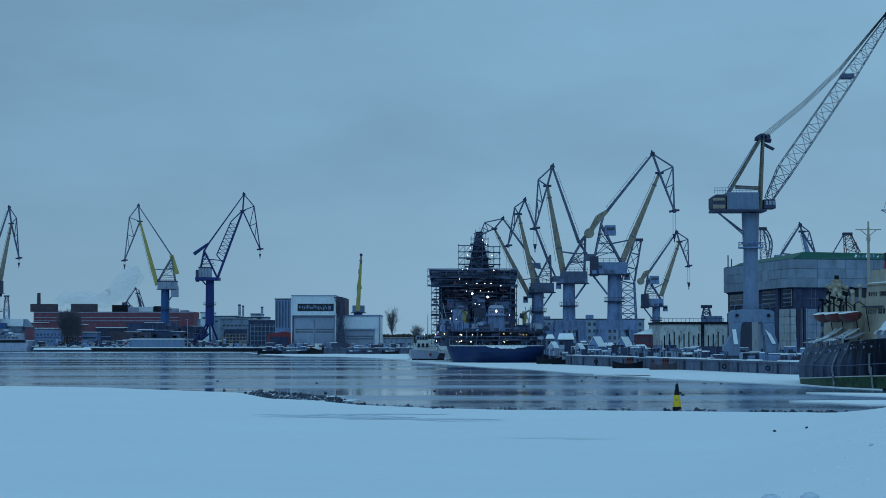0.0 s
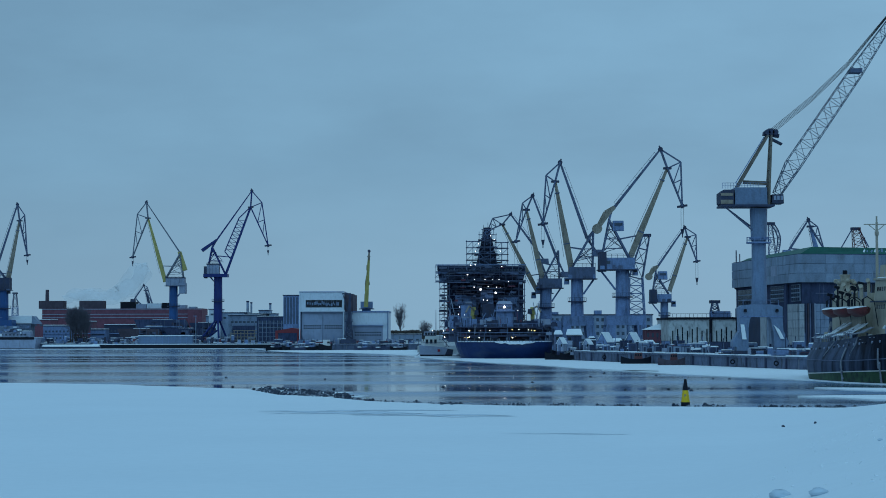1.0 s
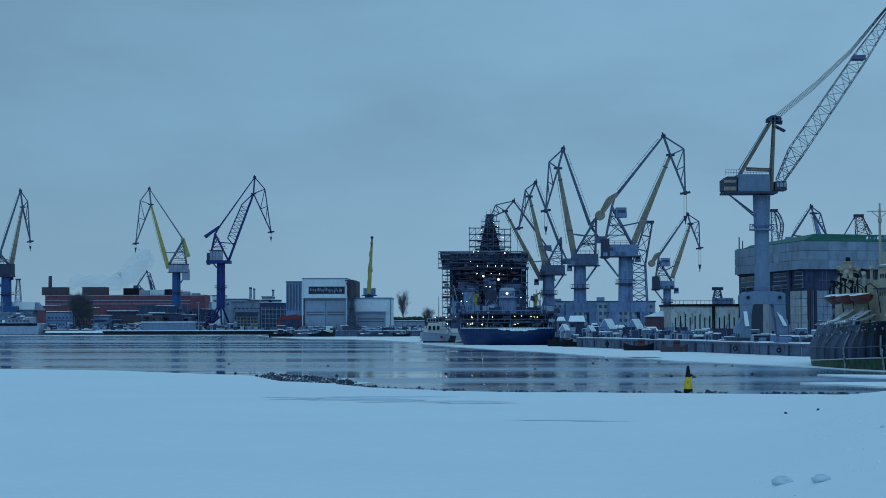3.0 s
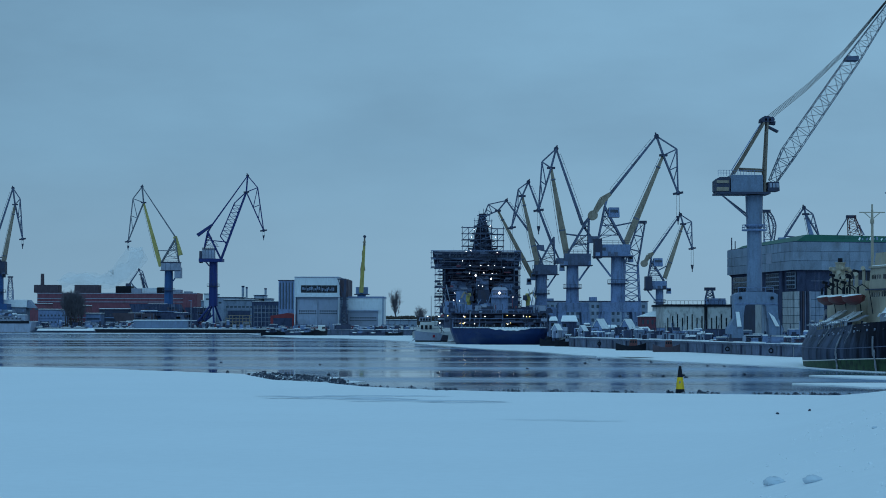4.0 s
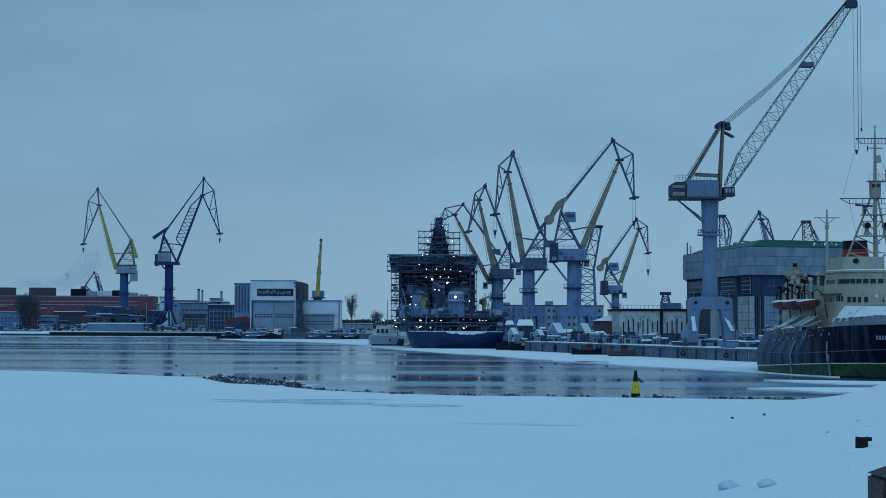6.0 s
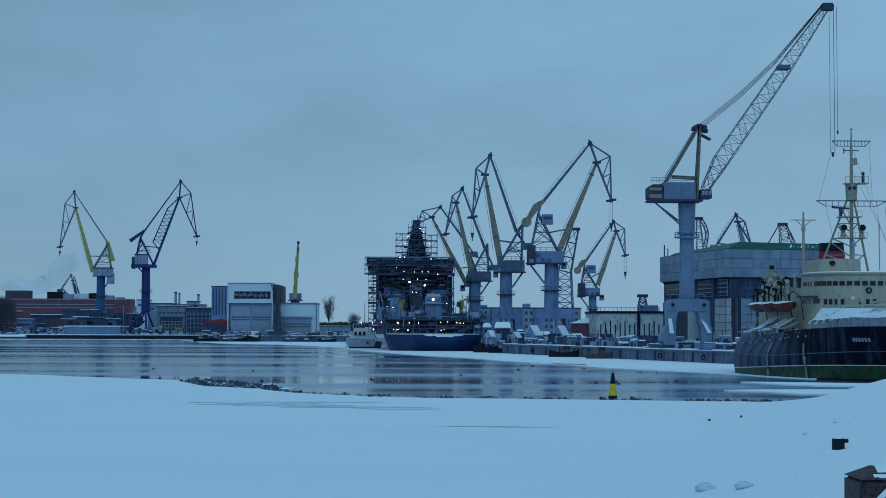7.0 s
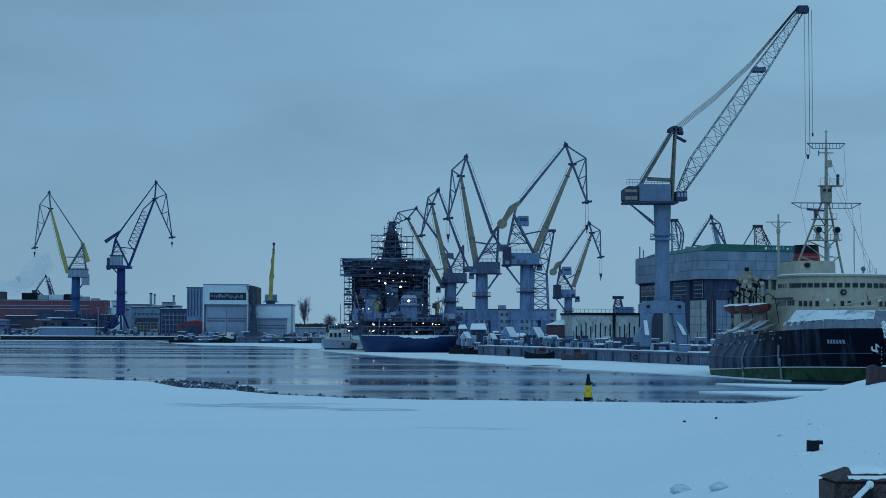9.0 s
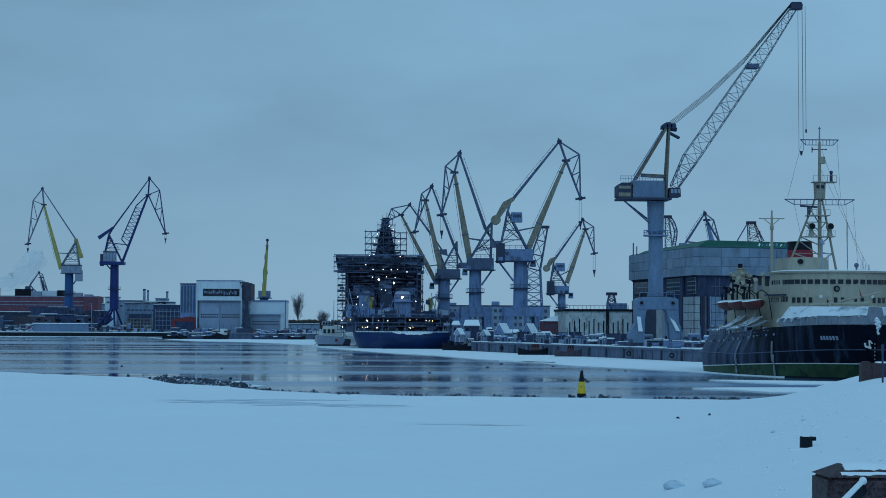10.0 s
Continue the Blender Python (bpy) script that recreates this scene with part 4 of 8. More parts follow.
for dx, dy in ((0, -2), (0.75, 2)):
    part("strut", Shape().beam((60.72 + dx, 440 + dy, 35.66), (67.01 + dx, 440 + dy * 0.4, 30.38 + 0.4 * dx), 0.32), M_CRANE_STEEL, gc)
part("cab", Shape().box(71.15, 437.5, 36.29, 73.79, 442.5, 38.3, taper=0.1), M_CRANE_DARK, gc)
for k in range(3):
    part("cab_window", Shape().box(71.53 + 0.75 * k, 437.44, 37.04, 71.53 + 0.75 * k + 0.55, 437.52, 37.98), M_CABIN, gc)
mast = Shape()
for dy in (-1.9, 1.9):
    mast.beam((70.53, 440 + dy, 36.03), (71.41, 440 + dy * 0.6, 52.13), 0.5, 0.6, 0.4, 0.42)
    mast.beam((63.74, 440 + dy, 40.06), (70.65, 440 + dy * 0.6, 51.62), 0.52, 0.5, 0.52, 0.5)
mast.beam((65.12, 440, 41.19), (70.65, 440, 40.94), 0.8, 0.8)
for k in range(6):
    f = k / 6
    x = 70.53 + (71.41 - 70.53) * f
    z = 36.03 + (52.13 - 36.03) * f
    mast.beam((x, 438.2, z), (x, 441.8, z), 0.3)
part("a_frame", mast, M_CRANE_TAN, gc)
hd = Shape().beam((69.65, 440, 52.0), (73.17, 440, 51.5), 0.8, 1.6).beam((71.15, 440, 50.99), (73.79, 440, 49.61), 0.4, 2.0)
for px in (70.53, 71.41, 72.29):
    hd.beam((px, 438.6, 52.25), (px, 441.4, 52.25), 1.3, n=10)
hd.box(70.53, 439, 51.87, 72.16, 441, 53.13, taper=0.3)
part("sheave_head", hd, M_CRANE_DARK, gc)
lad = Shape()
for dy in (-0.5, 0.5):
    lad.beam((63.11, 437.6 + dy, 40.81), (69.65, 438.6 + dy, 51.12), 0.1)
for k in range(20):
    f = k / 19
    lad.beam((63.11 + (69.65 - 63.11) * f, 437.1 + f, 40.81 + (51.12 - 40.81) * f), (63.11 + (69.65 - 63.11) * f, 438.1 + f, 40.81 + (51.12 - 40.81) * f), 0.07)
part("ladder", lad, M_CRANE_GREY, gc)
jf, jk, jt = (72.66, 38.55), (76.31, 45.09), (100.19, 79.78)
jib = Shape().lattice((jf[0], 440, jf[1]), (jk[0], 440, jk[1]), 1.6, 3.3, 3.0, 3.4, 3, 0.13)
jib.lattice((jk[0], 440, jk[1]), (jk[0] + (jt[0] - jk[0]) * 0.6, 440, jk[1] + (jt[1] - jk[1]) * 0.6), 3.3, 2.9, 3.4, 3.0, 9, 0.095)
jib.lattice((jk[0] + (jt[0] - jk[0]) * 0.6, 440, jk[1] + (jt[1] - jk[1]) * 0.6), (jt[0], 440, jt[1]), 2.9, 1.2, 3.0, 1.4, 8, 0.085)
part("jib", jib, M_JIB, gc)
part("jib_clamp", Shape().box(jk[0] + (jt[0] - jk[0]) * 0.6 - 1.6, 438.3, jk[1] + (jt[1] - jk[1]) * 0.6 - 0.4, jk[0] + (jt[0] - jk[0]) * 0.6 + 1.0, 441.7, jk[1] + (jt[1] - jk[1]) * 0.6 + 0.5), M_CRANE_STEEL, gc)
part("jib_head", Shape().box(jt[0] - 1.2, 438.8, jt[1] - 0.8, jt[0] + 1.4, 441.2, jt[1] + 0.8, taper=0.2).beam((jt[0] + 0.6, 438.9, jt[1]), (jt[0] + 0.6, 441.1, jt[1]), 1.7, n=12), M_CRANE_DARK, gc)
rp = Shape()
for k, dy in enumerate((-1.2, -0.6, 0.0, 0.6, 1.2)):
    rp.chain([(71.3 + 0.22 * k, 440 + dy, 53.0 - 0.18 * k), (80.5, 440 + dy * 0.9, 60.4 - 0.34 * k), (88.5, 440 + dy * 0.8, 67.9 - 0.3 * k), (jt[0] - 0.9, 440 + dy * 0.3, jt[1] + 0.8 - 0.15 * k)], 0.1)
part("luffing_rope", rp, M_ROPE, gc)
hr = Shape().beam((jt[0] + 1.5, 440, jt[1]), (101.33 + 0.6, 440, 46.97), 0.1).beam((jt[0] + 0.6, 440.3, jt[1]), (101.33 - 0.3, 440.3, 46.97), 0.07).beam((jt[0] + 2.2, 440, jt[1]), (102.58, 440, 51.87), 0.08)
part("hoist_rope", hr, M_ROPE, gc)
part("hook", Shape().beam((101.33 + 0.15, 440, 46.97), (101.33 + 0.15, 440, 45.97), 0.75, 0.6, 0.4, 0.3, n=8).beam((102.58, 440, 51.87), (102.58, 440, 51.12), 0.4, n=8), M_CRANE_DARK, gc)


# ---- buildings ----
def windows(root, x0, x1, z0, z1, y, cols, rows, w, h, mat=M_DIMGLASS, name="window"):
    """Openings over a flat front that faces the river."""
    for j in range(rows):
        for i in range(cols):
            cx = x0 + (x1 - x0) * (i + 0.5) / cols
            cz = z0 + (z1 - z0) * (j + 0.5) / rows
            part(name, Shape().box(cx - w / 2, y - 0.06, cz - h / 2, cx + w / 2, y + 0.2, cz + h / 2), mat, root)


def block(label, x0, x1, y0, y1, z1, mat, category="building", z0=2.6, snow=0.35, name="building"):
    root = thing(name, ((x0 + x1) / 2, (y0 + y1) / 2, z0), label, category)
    part("wall", Shape().box(x0, y0, z0, x1, y1, z1), mat, root)
    rf = part("roof", Shape().box(x0 - 0.3, y0 - 0.3, z1, x1 + 0.3, y1 + 0.3, z1 + 0.4), M_CRANE_DARK, root)
    if snow:
        part("snow_cover", Shape().box(x0 - 0.1, y0 - 0.1, z1 + 0.41, x1 + 0.1, y1 + 0.1, z1 + 0.41 + snow, taper=0.12), M_SNOWCAP, rf)
    return root


def face(p, q):
    """The place of a wall from p to q in the plan: x along it, -y out towards the river."""
    return Matrix.Translation((p[0], p[1], 0)) @ Matrix.Rotation(math.atan2(q[1] - p[1], q[0] - p[0]), 4, "Z"), math.hypot(q[0] - p[0], q[1] - p[1])


# the great dock hall
HL, HC, HR = (80.2, 565.0), (87.6, 500.0), (117.5, 507.0)
hall = thing("dock_hall", (102, 540, 2.6), "huge grey concrete dock hall with green roof edge", "building")
part("wall", Shape().slab([(HL[0] + 1.2, HL[1]), (HC[0] + 1.2, HC[1] + 1.2), (HR[0], HR[1] + 1.2), (122, 600), (86.6, 600)], 2.6, 20.4), M_DARKWALL, hall)
part("upper_wall", Shape().slab([(HL[0] + 0.4, HL[1]), (HC[0] + 0.4, HC[1] + 0.4), (HR[0], HR[1] + 0.4), (122, 600), (86.6, 600)], 20.4, 27.6), M_DARKWALL, hall)
for (p, q, cols) in ((HL, HC, 6), (HC, HR, 4)):
    m, run = face(p, q)
    for j in range(3):
        for i in range(cols):
            a, b = run * i / cols, run * (i + 1) / cols
            part("panel", Shape().box(a + 0.03, 0, 20.35 + 2.38 * j, b - 0.03, 0.38, 20.35 + 2.38 * (j + 1) - 0.08, m), M_CONCRETE, hall)
rf = part("roof", Shape().add([(HL[0] + 2, HL[1], 27.6), (HC[0] + 1, HC[1] + 1, 27.6), (HR[0], HR[1] + 1, 27.6), (122, 600, 27.6), (86.6, 600, 27.6),
                               (HL[0] + 4, HL[1] - 4, 28.6), (HC[0] + 4, HC[1] + 2.5, 29.4), (HR[0], HR[1] + 2.5, 29.2), (121, 600, 29.2), (88, 600, 29)],
                              [(0, 1, 6, 5), (1, 2, 7, 6), (2, 3, 8, 7), (3, 4, 9, 8), (4, 0, 5, 9), (5, 6, 7, 8, 9)]), M_GREENROOF, hall)
hr_ = random.Random(12)
for i in range(15):
    x = HC[0] + 17.2 + i * 0.95
    k_ = hr_.uniform(0.45, 1.0)
    part("roof_rib", Shape().beam((x, HC[1] + 1.0 + 0.08 * (x - HC[0]), 28.0), (x + hr_.uniform(0.1, 0.6), HC[1] + 1.0 + 0.9 * k_ + 0.08 * (x - HC[0]), 28.0 + 0.9 * k_), hr_.uniform(0.2, 0.5), 0.1), M_CRANE_PALE if i % 3 else M_SNOWCAP, rf)
m, run = face(HL, HC)
for a, b, z0, z1, nx, nz in ((37.0, 50.0, 15.6, 19.9, 7, 4), (3.0, 20.0, 15.2, 19.6, 6, 3), (56.5, 64.0, 15.6, 19.9, 4, 4)):
    w = part("window", Shape().box(a, 0.9, z0, b, 1.1, z1, m), M_CONCRETE, hall)
    for i in range(nx):
        for j in range(nz):
            u, v = a + (b - a) * i / nx, z0 + (z1 - z0) * j / nz
            part("pane", Shape().box(u + 0.15, 0.84, v + 0.13, u + (b - a) / nx - 0.15, 0.95, v + (z1 - z0) / nz - 0.13, m), M_GLASS, w)
for a, b in ((22.5, 24.5), (41.0, 46.5)):
    part("upper_window", Shape().box(a, -0.06, 22.4, b, 0.05, 25.2, m), M_CABIN, hall)
for a, b, mat, z1 in ((13.0, 26.8, M_CRANE_DARK, 15.0), (27.0, 33.0, M_PALEPANEL, 15.0), (33.3, 38.0, M_CONCRETE, 15.0), (0.5, 12.6, M_CONCRETE, 14.5)):
    part("wall_panel", Shape().box(a, 0.75, 2.7, b, 1.18, z1, m), mat, hall)
for k in range(6):
    part("wall_panel", Shape().box(53.5, 0.7, 2.7 + 2.05 * k, 62.5, 1.18, 4.65 + 2.05 * k, m), M_PALEPANEL, hall)
part("pier", Shape().box(50.5, 0.6, 2.6, 53.0, 1.18, 20.3, m), M_DARKWALL, hall)
m, run = face(HC, HR)
for k in range(6):
    part("wall_panel", Shape().box(0.8, 0.7, 2.7 + 2.05 * k, 2.0, 1.18, 4.65 + 2.05 * k, m), M_PALEPANEL, hall)
    for i in range(3):
        part("wall_panel", Shape().box(5.2 + 1.2 * i, 0.7, 2.7 + 2.05 * k, 6.3 + 1.2 * i, 1.18, 4.65 + 2.05 * k, m), M_PANEL, hall)
for i in range(4):
    w = part("window", Shape().box(3 + 6.5 * i, 1.0, 15.2, 8.6 + 6.5 * i, 1.25, 19.9, m), M_GLASS, hall)
    for k in range(1, 5):
        part("mullion", Shape().box(3 + 6.5 * i + 1.12 * k - 0.07, 0.94, 15.2, 3 + 6.5 * i + 1.12 * k + 0.07, 1.02, 19.9, m), M_CRANE_STEEL, w)
    part("transom", Shape().box(3 + 6.5 * i, 0.93, 17.5, 8.6 + 6.5 * i, 1.02, 17.7, m), M_CRANE_STEEL, w)
for a, mat in ((2.3, M_CRANE_DARK), (2.9, M_BROWN), (3.4, M_CRANE_STEEL), (4.1, M_CRANE_DARK), (4.7, M_CABIN), (9.4, M_CRANE_DARK), (10.2, M_CABIN), (11.0, M_CRANE_STEEL)):
    part("pilaster", Shape().box(a, 0.55, 2.7, a + 0.35, 1.18, 15.0, m), mat, hall)
lamp_mast = Shape().beam((HL[0] + 1, HL[1] - 2, 27.6), (HL[0] + 1, HL[1] - 2, 31), 0.3).beam((HL[0] + 2, HL[1] - 2, 27.6), (HL[0] + 2, HL[1] - 2, 30), 0.25)
part("roof_mast", lamp_mast, M_CRANE_DARK, hall)

# long plaster workshop
WX0, WX1 = 61.44, 80.48
ws = thing("workshop", ((WX0 + WX1) / 2, 566, 2.6), "long peeling cream plaster workshop with dark flat roof", "building")
part("wall", Shape().box(WX0, 560, 2.6, WX1, 590, 11.36), M_CREAMWALL, ws)
part("roof", Shape().box(WX0 - 0.3, 559.6, 11.36, WX1 + 0.3, 590, 12.0), M_BLACK, ws)
for i in range(13):
    x = WX0 + 1.2 + i * 1.38
    if abs(i - 8) > 0.5:
        part("window", Shape().box(x - 0.16, 559.9, 3.6, x + 0.16, 560.2, 8.2 + 0.5 * (i % 3)), M_BLACK, ws)
part("pipe", Shape().box(72.96, 559.4, 2.6, 73.76, 559.98, 11.84), M_BLACK, ws)
rl = Shape()
for i in range(16):
    rl.beam((WX0 + i * 1.2, 560.5, 12.0), (WX0 + i * 1.2, 560.5, 12.0 + 1.0), 0.1)
rl.beam((WX0, 560.5, 12.0 + 1), (WX0 + 18, 560.5, 12.0 + 1), 0.1)
part("railing", rl, M_CRANE_DARK, ws)
part("roof_house", Shape().box(75.36, 566, 12.0, 80.0, 575, 13.76, taper=0.15), M_CRANE_GREY, ws)

# brick house with a snowy hipped roof
bx0, bx1 = 57.01, 63.8
bh = thing("brick_house", ((bx0 + bx1) / 2, 585, 2.6), "small dark red brick house with snowy roof", "building")
part("wall", Shape().box(bx0, 580, 2.6, bx1, 590, 8.5), M_BRICK, bh)
part("roof", Shape().add([(bx0 - 0.4, 579.5, 8.5), (bx1, 579.5, 8.5), (bx1, 590, 8.5), (bx0 - 0.4, 590, 8.5), (bx1, 582, 10.98), (bx1, 588, 10.98)],
                         [(0, 1, 4), (1, 2, 5, 4), (2, 3, 5), (3, 0, 4, 5), (3, 2, 1, 0)]), M_SNOWCAP, bh)
windows(bh, bx0, bx1, 3.2, 8.17, 580, 5, 2, 0.6, 1.2)

# panel block behind the cranes
pb = block("long grey panel-built office block with rows of windows", 38.11, 79.34, 780, 800, 14.46, M_PANEL, snow=0)
windows(pb, 38.78, 78.67, 3.2, 14.02, 780, 20, 4, 1.1, 1.3)
for k, (a, b) in enumerate(((39.22, 42.57), (48.14, 50.81), (57.05, 59.73))):
    part("roof_house", Shape().box(a, 785, 14.46 + 0.4, b, 792, 15.8 + k * 0.3), M_CRANE_GREY, pb)

# gable cabins on the quay
def cabin(x, y, w, eave, ridge, mat, label, turn=-32):
    root = thing("cabin", (x, y, 2.6), label, "cabin", "quay cabins")
    m = Matrix.Translation((x, y, 0)) @ Matrix.Rotation(radians(turn), 4, "Z")
    h, d = w / 2, w * 1.35

    def gable(pts, y0, y1):
        n = len(pts)
        vs = [m @ Vector((px, y0, pz)) for px, pz in pts] + [m @ Vector((px, y1, pz)) for px, pz in pts]
        return Shape().add(vs, [tuple(range(n)), tuple(range(2 * n - 1, n - 1, -1))] + [((i + 1) % n, i, n + i, n + (i + 1) % n) for i in range(n)])
    part("wall", gable([(-h, 2.6), (h, 2.6), (h, eave), (0, ridge), (-h, eave)], -d / 2, d / 2), mat, root)
    for s in (-1, 1):
        part("roof_slope", gable([(s * (h + 0.25), eave - 0.25), (0, ridge + 0.05), (0, ridge + 0.2), (s * (h + 0.25), eave - 0.08)][::s], -d / 2 - 0.2, d / 2 + 0.2), M_SNOWCAP, root)
    part("door", Shape().box(-0.4, -d / 2 - 0.06, 2.6, 0.4, -d / 2 + 0.1, 4.4, m), M_CRANE_STEEL, root)
    part("window", Shape().box(h * 0.45, -d / 2 - 0.06, 3.9, h * 0.85, -d / 2 + 0.1, 4.6, m), M_GLASS, root)
    for s in (-1, 1):
        part("skid", Shape().box(s * h * 0.7 - 0.1, -d / 2, 2.4, s * h * 0.7 + 0.1, d / 2, 2.6, m), M_CRANE_DARK, root)
    return root


cabin(42.0, 540, 2.9, 5.3, 7.7, M_CRANE_GREY, "grey gabled quay cabin with snowy roof")
cabin(49.5, 540, 2.9, 5.2, 7.65, M_CRANE_GREY, "grey gabled quay cabin with snowy roof")
cabin(30.4, 545, 1.7, 4.9, 6.3, M_CABIN, "pale gabled quay cabin with snowy roof")
cabin(37.6, 545, 1.7, 4.6, 5.9, M_CABIN, "pale gabled quay cabin with snowy roof")


# crates, tanks and sheds along the quay edge
def crate(x, y, w, d, h, mat, label, cat="container"):
    root = thing("container", (x, y, 2.6), label, cat, "quay clutter")
    m = Matrix.Translation((x, y, 0)) @ Matrix.Rotation(rnd.uniform(-0.7, 0.7), 4, "Z")
    part("body", Shape().box(-w / 2, -d / 2, 2.6, w / 2, d / 2, 2.6 + h, m), mat, root)
    if rnd.random() < 0.55:
        part("snow_cover", Shape().box(-w / 2 + 0.05, -d / 2 + 0.05, 2.605 + h, w / 2 - 0.05, d / 2 - 0.05, 2.68 + h + rnd.uniform(0, 0.2), m, taper=0.1), M_SNOWCAP, root)
    else:
        part("lid", Shape().box(-w / 2 - 0.06, -d / 2 - 0.06, 2.605 + h, w / 2 + 0.06, d / 2 + 0.06, 2.7 + h, m), M_CRANE_DARK, root)
    part("door", Shape().box(-w * 0.2, -d / 2 - 0.05, 2.7, w * 0.22, -d / 2 + 0.05, 2.6 + h * 0.8, m), M_CRANE_DARK, root)
    for sx in (-0.5, 0.5):
        part("corner_post", Shape().box(sx * w - 0.08, -d / 2 - 0.07, 2.6, sx * w + 0.08, -d / 2 + 0.08, 2.6 + h, m), M_CRANE_STEEL, root)
    return root


rnd = random.Random(5)
KINDS = [(M_CABIN, "pale grey steel container on the quay"), (M_CRANE_GREY, "blue-grey equipment cabinet on the quay"), (M_CRANE_PALE, "light blue site hut on the quay"), (M_DARKWALL, "dark steel bin on the quay"), (M_CREAMWALL, "cream site hut with snow on top")]
for i in range(44):
    f = i / 43
    off = rnd.uniform(5, 26)
    x = 36 + (71 - 36) * f + off * 0.55
    y = 540 + (408 - 540) * f + off
    if abs(x - 68.5) < 8 and abs(y - 440) < 9:
        continue
    mat, lab = KINDS[rnd.randrange(5)]
    crate(x, y, rnd.uniform(1.2, 3.4), rnd.uniform(1.5, 3), rnd.uniform(1.4, 3.0), mat, lab)

for i in range(16):
    f = 0.04 + 0.62 * i / 15
    off = rnd.uniform(1.6, 4.0)
    crate(34 + 37 * f + off * 0.95, 545 - 140 * f + off * 0.25, rnd.uniform(1.0, 2.2), 1.2, rnd.uniform(1.2, 2.3), rnd.choice((M_PANEL, M_CONCRETE, M_CRANE_GREY, M_DARKWALL)), "weathered concrete block standing on the quay edge", "concrete block")

def lean_to(x0, x1, y, z0, z1, mat, label):
    root = thing("lean_to", ((x0 + x1) / 2, y, 2.6), label, "shed", "lean-to sheds")
    part("wall", Shape().box(x0, y, 2.6, x1, y + 4, z0), mat, root)
    part("roof", Shape().add([(x0 - 0.3, y - 0.4, z0), (x1 + 0.3, y - 0.4, z0), (x1, y + 4, z1), (x0 + 0.4, y + 4, z1), (x0 - 0.3, y - 0.4, z0 + 0.3), (x1 + 0.3, y - 0.4, z0 + 0.22), (x1, y + 4, z1 + 0.3), (x0 + 0.4, y + 4, z1 + 0.25)],
                             [(3, 2, 1, 0), (4, 5, 6, 7), (0, 1, 5, 4), (1, 2, 6, 5), (2, 3, 7, 6), (3, 0, 4, 7)]), M_SNOWCAP, root)
    part("door", Shape().box((x0 + x1) / 2 - 0.6, y - 0.06, 2.6, (x0 + x1) / 2 + 0.6, y + 0.1, min(z0 - 0.3, 5.0)), M_CRANE_DARK, root)
    part("window", Shape().box(x0 + 0.4, y - 0.06, z0 - 1.5, x0 + 1.2, y + 0.1, z0 - 0.6), M_GLASS, root)


for x0_, x1_, y_, a_, b_, mat_ in ((32.8, 37.0, 562, 7.0, 8.5, M_DARKWALL), (29.6, 31.6, 566, 7.2, 8.2, M_CRANE_STEEL), (38.6, 40.4, 556, 5.6, 6.4, M_BRICK), (44.6, 47.2, 548, 5.2, 5.9, M_WORKS), (52.6, 55.4, 540, 4.6, 5.4, M_DARKWALL)):
    lean_to(x0_, x1_, y_, a_, b_, mat_, "low quay shed under a thick snowy lean-to roof")

# tyre fenders hung on the quay face
for f in (0.18, 0.41, 0.52, 0.77, 0.93):
    x, y = 34 + 37 * f - 0.55, 545 - 140 * f - 0.5
    ty = thing("tyre_fender", (x, y, 1.3), "old black tyre hung as a quay fender", "fender", "tyre fenders")
    sh = Shape()
    for k in range(14):
        for j in range(6):
            g0, g1 = 2 * math.pi * k / 14, 2 * math.pi * j / 6
            rr = 0.42 + 0.14 * math.cos(g1)
            sh.v.append((x + rr * math.cos(g0), y - 0.35 + 0.14 * math.sin(g1), 1.3 + rr * math.sin(g0)))
    sh.f += [(k * 6 + j, k * 6 + (j + 1) % 6, (k + 1) % 14 * 6 + (j + 1) % 6, (k + 1) % 14 * 6 + j) for k in range(14) for j in range(6)]
    part("tyre", sh, M_BLACK, ty)
    part("rope", Shape().beam((x, y - 0.35, 1.7), (x + 0.2, y + 0.1, 2.7), 0.06), M_ROPE, ty)

# low walls of stacked steel along the crane tracks
def stack(x, y, w, h, n, mat, label):
    root = thing("steel_stack", (x, y, 2.6), label, "steel stack", "stacked steel")
    for i in range(n):
        dx = rnd.uniform(-0.5, 0.5)
        part("bar", Shape().box(x - w / 2 + dx, y - 0.9, 2.6 + h * i / n, x + w / 2 + dx, y + 0.9, 2.6 + h * (i + 1) / n - 0.06), mat, root)
    part("snow_cover", Shape().box(x - w / 2 + 0.4, y - 0.8, 2.61 + h, x + w / 2 - 0.4, y + 0.8, 2.8 + h, taper=0.1), M_SNOWCAP, root)


for i in range(16):
    f = (i + 0.5) / 16
    stack(38 + 33 * f + rnd.uniform(2, 12), 542 - 132 * f + rnd.uniform(6, 30), rnd.uniform(4, 8), rnd.uniform(0.8, 2.2), 4, rnd.choice([M_CRANE_DARK, M_BRICK, M_CRANE_GREY]), "snow-dusted stack of dark steel sections")

